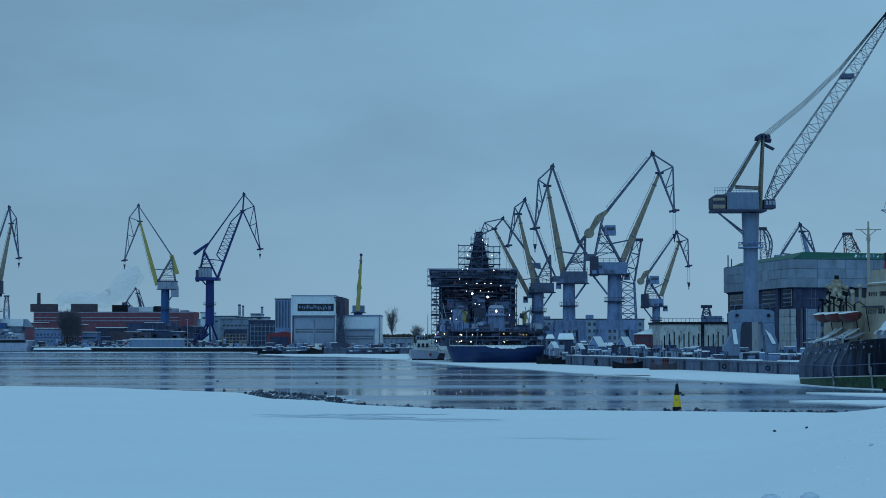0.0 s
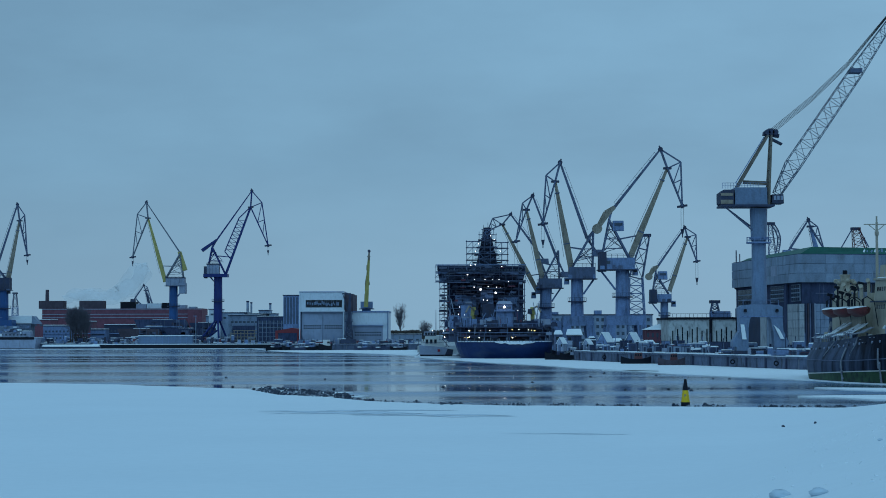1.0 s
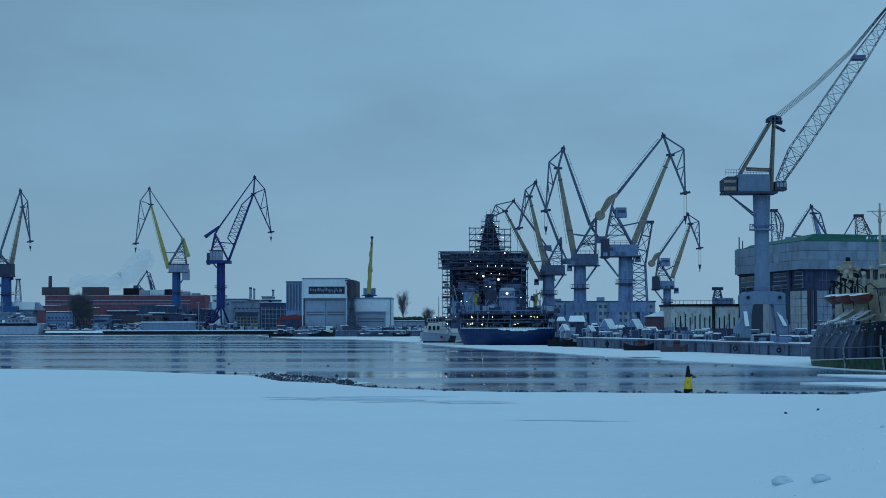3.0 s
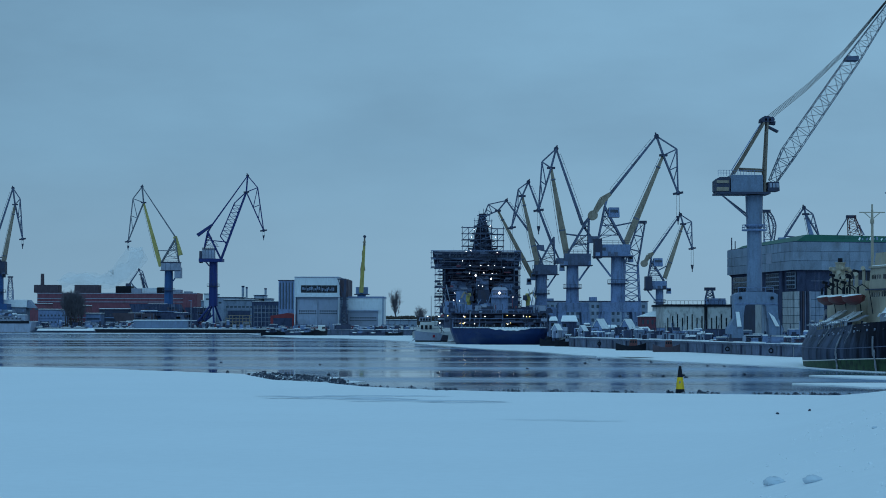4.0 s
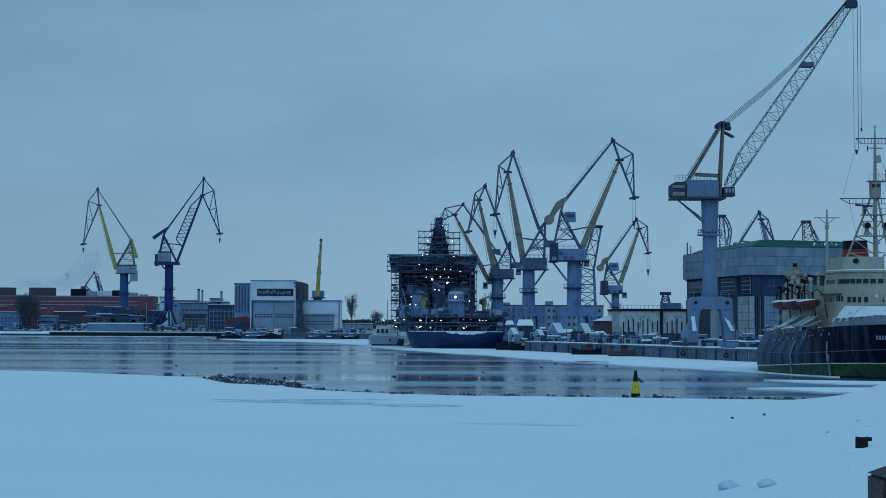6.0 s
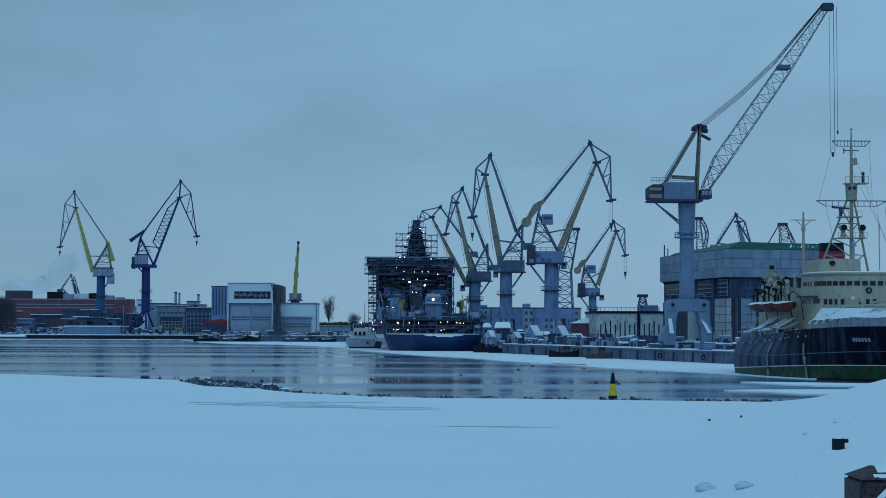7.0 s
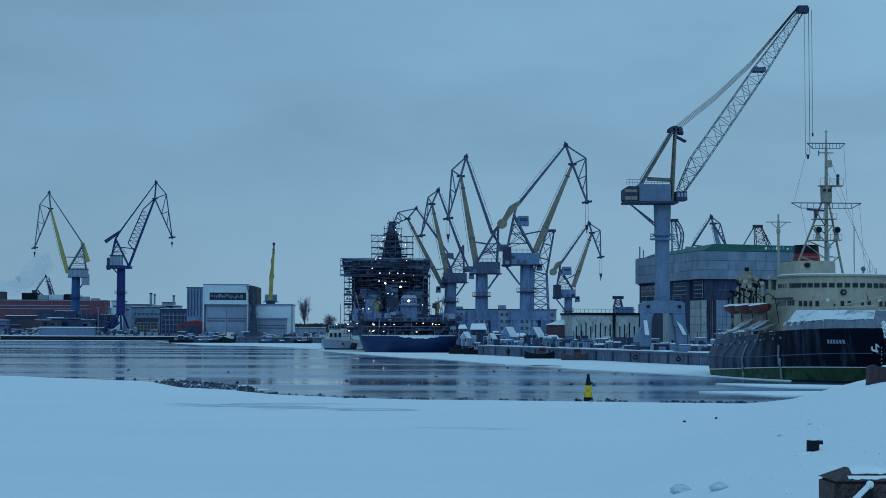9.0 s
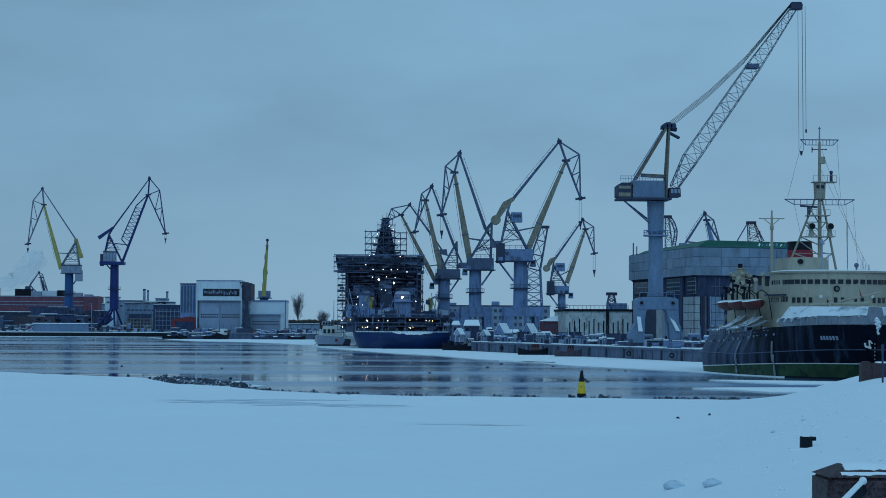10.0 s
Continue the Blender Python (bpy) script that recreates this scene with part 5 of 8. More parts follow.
# the second, higher quay step behind the great crane
struct("raised_quay", Shape().slab([(73, 452), (110, 446), (110, 470), (72, 470)], 2.6, 4.4), M_CONCRETE, "raised concrete crane track behind the quay", "quay")
rb_ = thing("red_cabin", (72.73, 430, 2.6), "small dark red quay kiosk with snow on its roof", "cabin")
part("wall", Shape().box(71.99, 429, 2.6, 73.59, 431, 3.95), M_BRICK, rb_)
part("door", Shape().box(72.49, 428.93, 2.7, 73.1, 429.1, 3.45), M_BLACK, rb_)
part("snow_cover", Shape().box(71.87, 428.8, 3.95, 73.71, 431.2, 4.19, taper=0.1), M_SNOWCAP, rb_)


# rusty work boats frozen in below the quay
def workboat(x, y, ln, label, mat=M_CRANE_DARK, cabin_mat=M_BRICK, z=0.1, turn=0.0, tall=1.0):
    root = thing("work_boat", (x, y, 0), label, "boat", "work boats")
    m = Matrix.Translation((x, y, 0)) @ Matrix.Rotation(turn, 4, "Z") @ Matrix.Diagonal((1, 1, tall, 1))
    n = 10
    vs, fs = [], []
    for i in range(n + 1):
        u = i / n
        wv = ln * 0.16 * (1 - abs(2 * u - 1) ** 2.6) + 0.12
        zt = 1.5 + 0.9 * (2 * u - 1) ** 2
        for s, zz in ((-0.8, z - 0.4), (-1, zt), (1, zt), (0.8, z - 0.4)):
            vs.append(m @ Vector((-ln / 2 + ln * u, s * wv, zz)))
    for i in range(n):
        for k in range(4):
            fs.append((i * 4 + k, i * 4 + (k + 1) % 4, (i + 1) * 4 + (k + 1) % 4, (i + 1) * 4 + k))
    fs += [(0, 1, 2, 3), tuple(n * 4 + k for k in (3, 2, 1, 0))]
    part("hull", Shape().add(vs, fs), mat, root)
    part("wheelhouse", Shape().box(-ln * 0.05, -ln * 0.09, 1.4, ln * 0.22, ln * 0.09, 3.4, m, taper=0.15), cabin_mat, root)
    part("snow_cover", Shape().box(-ln * 0.05, -ln * 0.09, 3.41, ln * 0.22, ln * 0.09, 3.6, m, taper=0.1), M_SNOWCAP, root)
    part("mast", Shape().beam(m @ Vector((ln * 0.05, 0, 3.4)), m @ Vector((ln * 0.05, 0, 5.5)), 0.14, n=6), M_CRANE_DARK, root)
    for k in range(3):
        part("window", Shape().box(-ln * 0.03 + ln * 0.08 * k, -ln * 0.09 - 0.04, 2.4, ln * 0.02 + ln * 0.08 * k, -ln * 0.08, 3.0, m), M_GLASS, root)
    return root


workboat(45.08, 484, 7.4, "small dark work boat locked in ice", M_BLACK, M_OXIDE, tall=0.85)
workboat(51.35, 462, 6.4, "small rusty brown work boat locked in ice", M_BROWN, M_OXIDE, tall=0.85)
workboat(30.08, 558, 7.5, "dark tug-like work boat beside the icebreaker", M_BLACK, M_DARKWALL)
workboat(33.28, 549, 6.5, "dark tug-like work boat beside the icebreaker", M_BLACK, M_CABIN)
BOAT = "dark-hulled moored boat with snowy cabin"
for bx_, w_, tall_, turn_, hm, cm_ in ((-77.0, 9, 0.95, 0.35, M_BLACK, M_DARKWALL), (-71.6, 8, 1.0, 0.9, M_BLACK, M_CRANE_GREY), (-66.2, 9, 0.9, 0.2, M_CRANE_DARK, M_CABIN), (-61.6, 9, 1.0, -0.4, M_BLACK, M_CRANE_GREY), (-55.2, 12, 1.3, 1.15, M_BLACK, M_SHIPWHITE), (-38.6, 8, 0.85, 0.1, M_CRANE_DARK, M_CRANE_GREY), (-30.5, 9, 0.8, -0.2, M_CRANE_DARK, M_DARKWALL), (-23.0, 8, 0.8, 0.3, M_BLACK, M_CABIN)):
    b_ = workboat(bx_, 869, w_, BOAT if cm_ is not M_SHIPWHITE else "white-cabined cruiser with dark hull at the quay", hm, cm_, turn=turn_, tall=tall_)
    part("bow_snow", Shape().ball((bx_ - 1.6, 868.0, 1.72 * tall_), 1.1, 10, 6, 0.15, rnd, 0.2), M_SNOWCAP, b_, smooth=True)

# ---- the white halls on the far quay ----
wh = thing("white_hall", (-56.64, 900, 2.6), "tall white and grey boat hall with folding doors", "building")
part("wall", Shape().box(-67.26, 885, 2.6, -47.28, 925, 17.36), M_GREYCLAD, wh)
part("upper_wall", Shape().box(-67.77, 884, 17.61, -48.04, 925, 25.95), M_WHITE, wh)
part("side_wall", Shape().box(-48.04 + 0.02, 886, 17.4, -44.0, 925, 25.19), M_BROWN, wh)
part("side_wall", Shape().box(-47.27, 887, 2.6, -44.6, 925, 17.38), M_WORKS, wh)
part("eave_trim", Shape().box(-68.0, 883.7, 25.96, -47.9, 925, 26.25), M_CRANE_GREY, wh)
for x_ in (-67.9, -48.2):
    part("corner_post", Shape().box(x_, 883.6, 2.6, x_ + 0.45, 883.97, 25.9), M_WHITE, wh)
part("drain_pipe", Shape().box(-67.1, 884.6, 2.7, -66.85, 884.98, 17.0), M_CRANE_DARK, wh)
part("ledge", Shape().box(-67.77, 883.2, 17.23, -47.54, 883.98, 17.86), M_WHITE, wh)
sg = part("window_band", Shape().box(-64.98, 883.9, 19.13, -48.8, 884.2, 22.41), M_GLASS, wh)
for i in range(7):
    part("mullion", Shape().box(-64.98 + 2.3 * i, 883.82, 19.13, -64.98 + 2.3 * i + 0.12, 883.89, 22.41), M_CRANE_STEEL, sg)
# unreadable sign writing, kept as plain bars
sgr = random.Random(6)
xq = -64.4
while xq < -50.2:
    w = sgr.uniform(0.22, 0.75)
    z0_ = sgr.uniform(19.7, 20.6)
    part("sign_bar", Shape().box(xq, 883.72, z0_, xq + w, 883.8, z0_ + sgr.uniform(0.7, 1.5)), M_CRANE_PALE, sg)
    xq += w + sgr.uniform(0.15, 0.4)
for a, b in ((-66.5, -57.65), (-57.15, -47.79)):
    d = part("door", Shape().box(a, 884.6, 2.7, b, 884.99, 16.09), M_GREYCLAD, wh)
    for r in range(2):
        for k in range(8):
            x = a + 0.6 + k * 1.0
            part("pane", Shape().box(x, 884.53, 9.52 + r * 1.1, x + 0.6, 884.62, 9.52 + r * 1.1 + 0.6), M_GLASS, d)
lh = thing("low_hall", (-36.62, 905, 2.6), "lower white boat hall with wide grey door", "building")
part("wall", Shape().box(-45.26, 890, 2.6, -28.23, 925, 16.9), M_WHITE, lh)
part("roof", Shape().box(-45.52, 889.6, 16.9, -27.97, 925, 17.54), M_CRANE_GREY, lh)
d = part("door", Shape().box(-44.25, 889.6, 2.7, -30.77, 889.98, 10.8), M_GREYCLAD, lh)
for r in range(2):
    for k in range(11):
        x = -43.23 + k * 1.1
        part("pane", Shape().box(x, 889.53, 6.47 + r * 1.2, x + 0.65, 889.62, 6.47 + r * 1.2 + 0.5), M_GLASS, d)
part("door_hood", Shape().box(-44.6, 888.7, 10.9, -30.4, 889.58, 11.25), M_CRANE_GREY, lh)
part("corner_post", Shape().box(-28.75, 889.5, 2.6, -28.25, 889.98, 16.8), M_CRANE_PALE, lh)
ft = thing("floating_crane", (-45.05, 882.5, 2.6), "dark slender dockside derrick beside the white hall", "crane")
part("tower", Shape().lattice((-45.5, 881.4, 3.2), (-45.5, 881.4, 12.5), 3.6, 1.8, 2.0, 1.4, 5, 0.32), M_CRANE_DARK, ft)
part("mast", Shape().beam((-45.6, 881.4, 11.5), (-45.0, 881.4, 24.9), 1.5, 1.3, 0.9, 0.9), M_CRANE_DARK, ft)
part("jib", Shape().beam((-44.6, 881.4, 25.0), (-48.6, 881.4, 25.2), 0.8, 0.8, 0.5, 0.5), M_CRANE_DARK, ft)
part("stay", Shape().beam((-48.3, 881.4, 25.1), (-46.4, 881.4, 19.0), 0.3).beam((-46.6, 881.4, 19.0), (-45.2, 881.4, 16.5), 0.5), M_CRANE_DARK, ft)
for z_ in (16.0, 12.6, 8.2):
    part("gallery", Shape().box(-47.3, 880.3, z_, -43.7, 882.5, z_ + 0.25).beam((-47.2, 880.4, z_ + 1.2), (-43.8, 880.4, z_ + 1.2), 0.14).beam((-47.2, 880.4, z_), (-47.2, 880.4, z_ + 1.2), 0.14).beam((-43.8, 880.4, z_), (-43.8, 880.4, z_ + 1.2), 0.14), M_CRANE_DARK, ft)
part("base", Shape().box(-49.3, 879.4, 2.95, -42.3, 883.6, 5.0, taper=0.3), M_CRANE_DARK, ft)
part("base_snow", Shape().box(-48.6, 879.8, 5.0, -46.9, 883.2, 5.25, taper=0.1), M_SNOWCAP, ft)

# dark tower block and works between the halls and the blue crane
tb = block("dark narrow tower block with vertical window strips", -81.46, -73.78, 960, 975, 25.83, M_CRANE_GREY, snow=0)
for k in range(5):
    part("window_strip", Shape().box(-80.91 + 1.45 * k, 959.9, 12, -80.91 + 1.45 * k + 0.6, 960.1, 25.01), M_DIMGLASS, tb)
rs = thing("red_shed", (-73.03, 905, 2.6), "low bright red metal shed with dark doorway", "shed")
part("wall", Shape().prism([(-79.97, 2.6), (-66.09, 2.6), (-66.09, 8.51), (-72.26, 10.06), (-79.97, 8.77)], 900, 925), M_REDSHED, rs)
part("doorway", Shape().box(-78.69, 899.9, 2.7, -70.2, 900.1, 7.74), M_DARKWALL, rs)
for k in range(3):
    part("window", Shape().box(-69.43 + 1.1 * k, 899.9, 5, -69.43 + 1.1 * k + 0.6, 900.1, 6.5), M_GLASS, rs)
gw = block("grey metal-clad workshop with snow-dusted roof", -119.33, -102.37, 1060, 1090, 17.09, M_WORKS, snow=0.12)
windows(gw, -118.42, -103.27, 12.6, 14.6, 1060, 7, 1, 1.5, 0.9)
part("doorway", Shape().box(-117.21, 1059.85, 2.7, -105.09, 1060.1, 11.63), M_DARKWALL, gw)
gb = block("dark sooted works building with scaffolded front", -98.29, -76.0, 1000, 1030, 15.71, M_DARKWALL, snow=0.12)
windows(gb, -97.71, -76.86, 9, 14.6, 1000, 9, 2, 1.4, 1.5)
sc = Shape()
for i in range(8):
    sc.beam((-97.14 + i * 1.9, 999, 2.6), (-97.14 + i * 1.9, 999, 14.0), 0.2)
for j in range(5):
    sc.beam((-97.14, 999, 3.5 + 2.3 * j), (-97.14 + 13.5, 999, 3.5 + 2.3 * j), 0.2)
part("scaffold", sc, M_PANEL, gb)
for x, w_, zt in ((-118.29, 1.5, 26.07), (-116.15, 1.1, 25.41), (-105.14, 1.3, 24.76)):
    ch = thing("chimney", (x, 1150, 2.6), "tall grey factory chimney on the far shore", "chimney", "chimneys")
    part("shaft", Shape().beam((x, 1150, 2.6), (x, 1150, zt), w_ * 1.15, w_ * 1.15, w_, w_, n=12), M_CONCRETE, ch)
    part("rim", Shape().beam((x, 1150, zt - 0.5), (x, 1150, zt + 0.3), w_ * 1.2, n=12), M_DARKWALL, ch)
for a, b, zt, mat, lab in ((-138.91, -123.2, 17.11, M_PANEL, "low grey works roof behind the blue crane"), (-135.77, -129.49, 20.89, M_WHITE, "white rooftop plant building"), (-129.49, -114.4, 19.0, M_PANEL, "flat concrete factory building"), (-115.97, -98.69, 18.37, M_PANEL, "flat grey factory building"), (-108.11, -102.46, 20.26, M_PANEL, "flat concrete factory building"), (-265.26, -227.54, 15.23, M_BRICK, "low brick works building by the water"), (-34.89, -16.97, 6.43, M_CONCRETE, "low pale warehouse by the far quay")):
    fy = 1100 + 4 * (int(abs(a)) % 7)
    bb = block(lab, a, b, fy, fy + 20, zt, mat, snow=0.18)
    windows(bb, a + 0.5, b - 0.5, zt - 4.5, zt - 1, fy, max(2, int((b - a) / 3.4)), 1, 1.6, 1.0)

# long red brick works
RX0, RX1, RY = -242.02, -147.75, 1170
rw = thing("brick_works", ((RX0 + RX1) / 2, RY, 2.6), "long dark red brick works with pale bands", "building")
part("wall", Shape().box(RX0, RY, 2.6, RX1, RY + 30, 22.37), M_BRICK, rw)
for zz in (22.04, 19.03, 17.03):
    part("band", Shape().box(RX0 - 0.2, RY - 0.25, zz - 0.25, RX1 + 0.2, RY - 0.02, zz + 0.15), M_CABIN, rw)
part("end_bay", Shape().box(-155.78, RY - 1.2, 2.6, -147.75 + 0.5, RY - 0.3, 21.71), M_BRICK, rw)
for a, b, zt, mat in ((-244.7, -230.32, 27.05, M_BROWN), (-220.63, -206.59, 27.05, M_BROWN), (-196.23, -187.2, 26.39, M_BLACK), (-186.87, -180.85, 25.05, M_CABIN), (-180.51, -171.82, 25.38, M_WHITE), (-171.49, -166.47, 25.72, M_BLACK), (-165.14, -157.78, 24.38, M_CABIN), (-155.78, -151.77, 23.38, M_CONCRETE)):
    part("roof_house", Shape().box(a, RY + 3, 22.37, b, RY + 14, zt), mat, rw)
part("chimney", Shape().beam((-240.69, RY + 8, 26.39), (-240.69, RY + 8, 33.74), 2.3, 2.3, 2.0, 2.0, n=10), M_BROWN, rw)

# dark hull sections and sheds in front of the works
for a, b, y, zt, mat, lab in ((-183.32, -167.2, 1045, 11.88, M_CRANE_DARK, "dark low workshop by the slip"), (-216.6, -202.2, 1050, 11.6, M_CRANE_GREY, "low grey pier shed with windows"), (-185.93, -178.35, 1020, 9.46, M_CRANE_GREY, "small pale pier shed with snowy roof"), (-204.13, -192.01, 1060, 13.75, M_BRICK, "brick pump house behind bare trees")):
    bb = block(lab, a, b, y, y + 12, zt, mat, snow=0.3 if mat is not M_DARKWALL else 0)
    for j in range(2):
        part("rib", Shape().box(a, y - 0.5, 4 + j * 3.4, b, y - 0.02, 4.5 + j * 3.4), M_CRANE_GREY, bb)
    windows(bb, a + 0.5, b - 0.5, 3.4, zt - 1, y, 7, 2, 0.9, 1.0)


def hull_section(x0, x1, y, z0, z1, mat, label, seed):
    """A long unfinished hull section laid on the slip, with ledges under snow and patched plating."""
    r = random.Random(seed)
    root = thing("hull_section", ((x0 + x1) / 2, y, z0), label, "hull section", "hull sections")
    h = z1 - z0
    part("plating", Shape().prism([(x0 + h * 0.5, z0), (x1 - h * 0.2, z0), (x1, z0 + h * 0.45), (x1 - h * 0.3, z1 - 0.2), (x0 + h * 0.9, z1), (x0, z1 - 0.1)], y, y + 10), mat, root)
    part("ledge", Shape().box(x0 + h * 0.9, y - 0.5, z0 + h * 0.34, x1 - h * 0.4, y - 0.02, z0 + h * 0.42), M_CRANE_GREY, root)
    part("snow_cover", Shape().box(x0 + h, y - 0.5, z0 + h * 0.42, x0 + (x1 - x0) * r.uniform(0.5, 0.8), y - 0.05, z0 + h * 0.47, taper=0.03), M_SNOWCAP, root)
    for _ in range(14):
        x, z, w = r.uniform(x0 + h, x1 - 4), z0 + h * r.uniform(0.05, 0.75), r.uniform(0.6, 3.4)
        part("plate", Shape().box(x, y - 0.2, z, x + w, y - 0.02, z + h * r.uniform(0.06, 0.22)), r.choice((M_BROWN, M_CRANE_DARK, M_CRANE_STEEL)), root)
    for _ in range(6):
        x = r.uniform(x0 + h, x1 - 1)
        part("stiffener", Shape().beam((x, y - 0.15, z0), (x + r.uniform(-0.3, 0.3), y - 0.15, z1 + r.uniform(-0.5, 0.8)), 0.2), M_CRANE_STEEL, root)
    if z0 > 2.6:
        part("cradle", Shape().box(x0 + 4, y + 2, 2.6, x1 - 3, y + 8, z0 - 0.01), M_CRANE_DARK, root)
    part("top_snow", Shape().box(x0 + (x1 - x0) * 0.35, y + 0.6, z1 - 0.1, x0 + (x1 - x0) * 0.7, y + 6, z1 + 0.1, taper=0.1), M_SNOWCAP, root)


hull_section(-165.7, -137.8, 1032, 8.6, 15.0, M_DARKWALL, "long dark unfinished hull section on the slip", 1)
hull_section(-173.5, -150.0, 1026, 2.6, 10.2, M_BROWN, "rusty brown unfinished hull section on the slip", 2)
hull_section(-149.0, -127.5, 1025, 2.6, 10.4, M_DARKWALL, "long dark unfinished hull section on the slip", 3)
hull_section(-137.0, -124.0, 1034, 7.0, 13.2, M_DARKWALL, "short dark unfinished hull section on the slip", 4)

for i in range(13):
    stack(-172 + 3.4 * i + rnd.uniform(-2, 2), rnd.uniform(1012, 1020), rnd.uniform(5, 11), rnd.uniform(1.0, 4.0), rnd.randint(3, 6), rnd.choice([M_CRANE_DARK, M_BROWN, M_CRANE_GREY, M_DARKWALL]), "tall stack of dark steel on the slip")

# low snowy jetty between the patrol ship and the pontoon
jt_ = thing("jetty", (-189.12, 987, 0), "low timber jetty under thick snow", "jetty")
part("deck", Shape().box(-203.19, 983, -0.4, -174.2, 991, 1.2, taper=0.1), M_CRANE_DARK, jt_)
part("snow_cover", Shape().box(-203.47, 982.8, 1.2, -174.77, 991, 2.2, taper=0.5), M_SNOWCAP, jt_)

# floating pier with a long deckhouse
fp = thing("pontoon", (-134.07, 990, 0), "long dark floating pier with snow along its deck", "pontoon")
part("hull", Shape().box(-179.33, 985, -0.5, -88.25, 994, 2.06, taper=0.3), M_BLACK, fp)
part("snow_cover", Shape().box(-178.77, 985.5, 2.06, -88.82, 993.5, 2.4, taper=0.1), M_SNOWCAP, fp)
dh = part("deckhouse", Shape().box(-156.14, 988, 2.46, -129.27, 992, 6.3), M_CRANE_PALE, fp)
part("roof", Shape().box(-156.42, 987.6, 6.3, -128.98, 992.4, 6.73), M_SNOWCAP, dh)
for k in range(9):
    part("rib", Shape().box(-156.14 + 3.0 * k, 987.85, 2.48, -156.14 + 3.0 * k + 0.25, 987.98, 6.3), M_CRANE_GREY, dh)
for k in range(26):
    x = -177.92 + k * 3.4
    if not -157.27 < x < -128.42:
        part("bollard", Shape().box(x, 986, 2.43, x + rnd.uniform(0.5, 2.0), 987.5, 2.43 + rnd.uniform(0.5, 2.2)), rnd.choice([M_CRANE_DARK, M_CABIN, M_CRANE_GREY]), fp)
yg = thing("yellow_gantry", (-102.96, 1004, 2.6), "low yellow-brown scaffolded gantry on the pier", "scaffold")
for i in range(10):
    part("post", Shape().beam((-111.71 + i * 1.7, 1003, 2.6), (-111.71 + i * 1.7, 1003, 9.0 - 0.9 * (i % 3 == 0)), 0.34), M_CRANE_OCHRE, yg)
for j in range(4):
    part("beam", Shape().box(-111.71 + 1.3 * (j == 3), 1002.5, 4 + 1.6 * j, -96.29, 1003.5, 4.35 + 1.6 * j), M_CRANE_OCHRE, yg)
lp = thing("lamp_post", (-129.45, 1003, 2.6), "tall plain grey lamp post on the pier", "lamp post")
part("pole", Shape().beam((-129.45, 1003, 2.6), (-129.45, 1003, 16.27), 0.5, 0.5, 0.3, 0.3, n=8), M_CONCRETE, lp)
part("lamp_head", Shape().box(-129.45 - 1.2, 1002.6, 16.27, -129.45 + 0.4, 1003.4, 16.55), M_CRANE_GREY, lp)

# grey patrol ship at the far left quay
gs = thing("patrol_ship", (-217.52, 985, 0), "pale grey patrol ship with covered snowy deck", "ship")
part("hull", Shape().prism([(-240.34, -0.3), (-206.4, -0.3), (-205.4, 3.2), (-205.0, 5.4), (-240.34, 5.6)], 978, 990), M_CABIN, gs)
part("boot_topping", Shape().box(-240.3, 977.9, -0.3, -206.45, 977.98, 0.5), M_CRANE_DARK, gs)
part("stripe", Shape().box(-231.9, 977.85, 4.76, -206.2, 977.98, 6.0), M_BLACK, gs)
part("superstructure", Shape().box(-240.34, 980, 5.61, -208.5, 988, 8.9, taper=0.4), M_CABIN, gs)
part("deckhouse", Shape().box(-239.0, 981, 8.91, -214.5, 987, 11.6, taper=0.4), M_WORKS, gs)
part("bridge", Shape().box(-238.5, 982, 11.61, -226.0, 986, 14.4, taper=0.5), M_CABIN, gs)
windows(gs, -236.71, -210.13, 6.6, 7.7, 980.1, 14, 1, 0.8, 0.7)
part("mast", Shape().beam((-224.5, 982, 8.9), (-224.5, 982, 19.0), 0.45, 0.45, 0.3, 0.3, n=6).beam((-226.0, 982, 15.6), (-223.0, 982, 15.6), 0.2), M_CABIN, gs)
part("awning_frame", Shape().chain([(-214, 981, 8.9), (-214, 981, 11.2), (-209, 981, 11.0), (-209, 981, 8.9)], 0.25).beam((-211.5, 981, 8.9), (-211.5, 981, 11.1), 0.2), M_CRANE_STEEL, gs)
part("deck_snow", Shape().box(-213.8, 980.6, 8.91, -209.0, 987, 9.2, taper=0.2), M_SNOWCAP, gs)
bs_ = thing("boat_shed", (-224, 1006, 2.6), "long boat shed with a thick snowy roof", "shed")
part("wall", Shape().box(-240, 1004, 2.6, -213.5, 1014, 12.9), M_WORKS, bs_)
part("gable", Shape().prism([(-213.49, 12.6), (-209.5, 12.6), (-212.6, 16.6), (-213.49, 16.6)], 1004, 1014), M_PANEL, bs_)
part("roof", Shape().prism([(-240.5, 12.91), (-213.0, 12.91), (-212.7, 16.7), (-239.0, 16.8)], 1003.4, 1003.9), M_SNOWCAP, bs_)

for i in range(34):
    x, z = rnd.uniform(-237.53, -209.5), rnd.uniform(5.7, 11.5)
    w, h = rnd.uniform(0.3, 2.6), rnd.uniform(0.3, 1.6)
    part("deck_gear", Shape().box(x - w / 2, 979.2, z, x + w / 2, 980.6, z + h, taper=0.05), rnd.choice([M_CRANE_DARK, M_CABIN, M_CRANE_GREY, M_SNOWCAP]), gs)

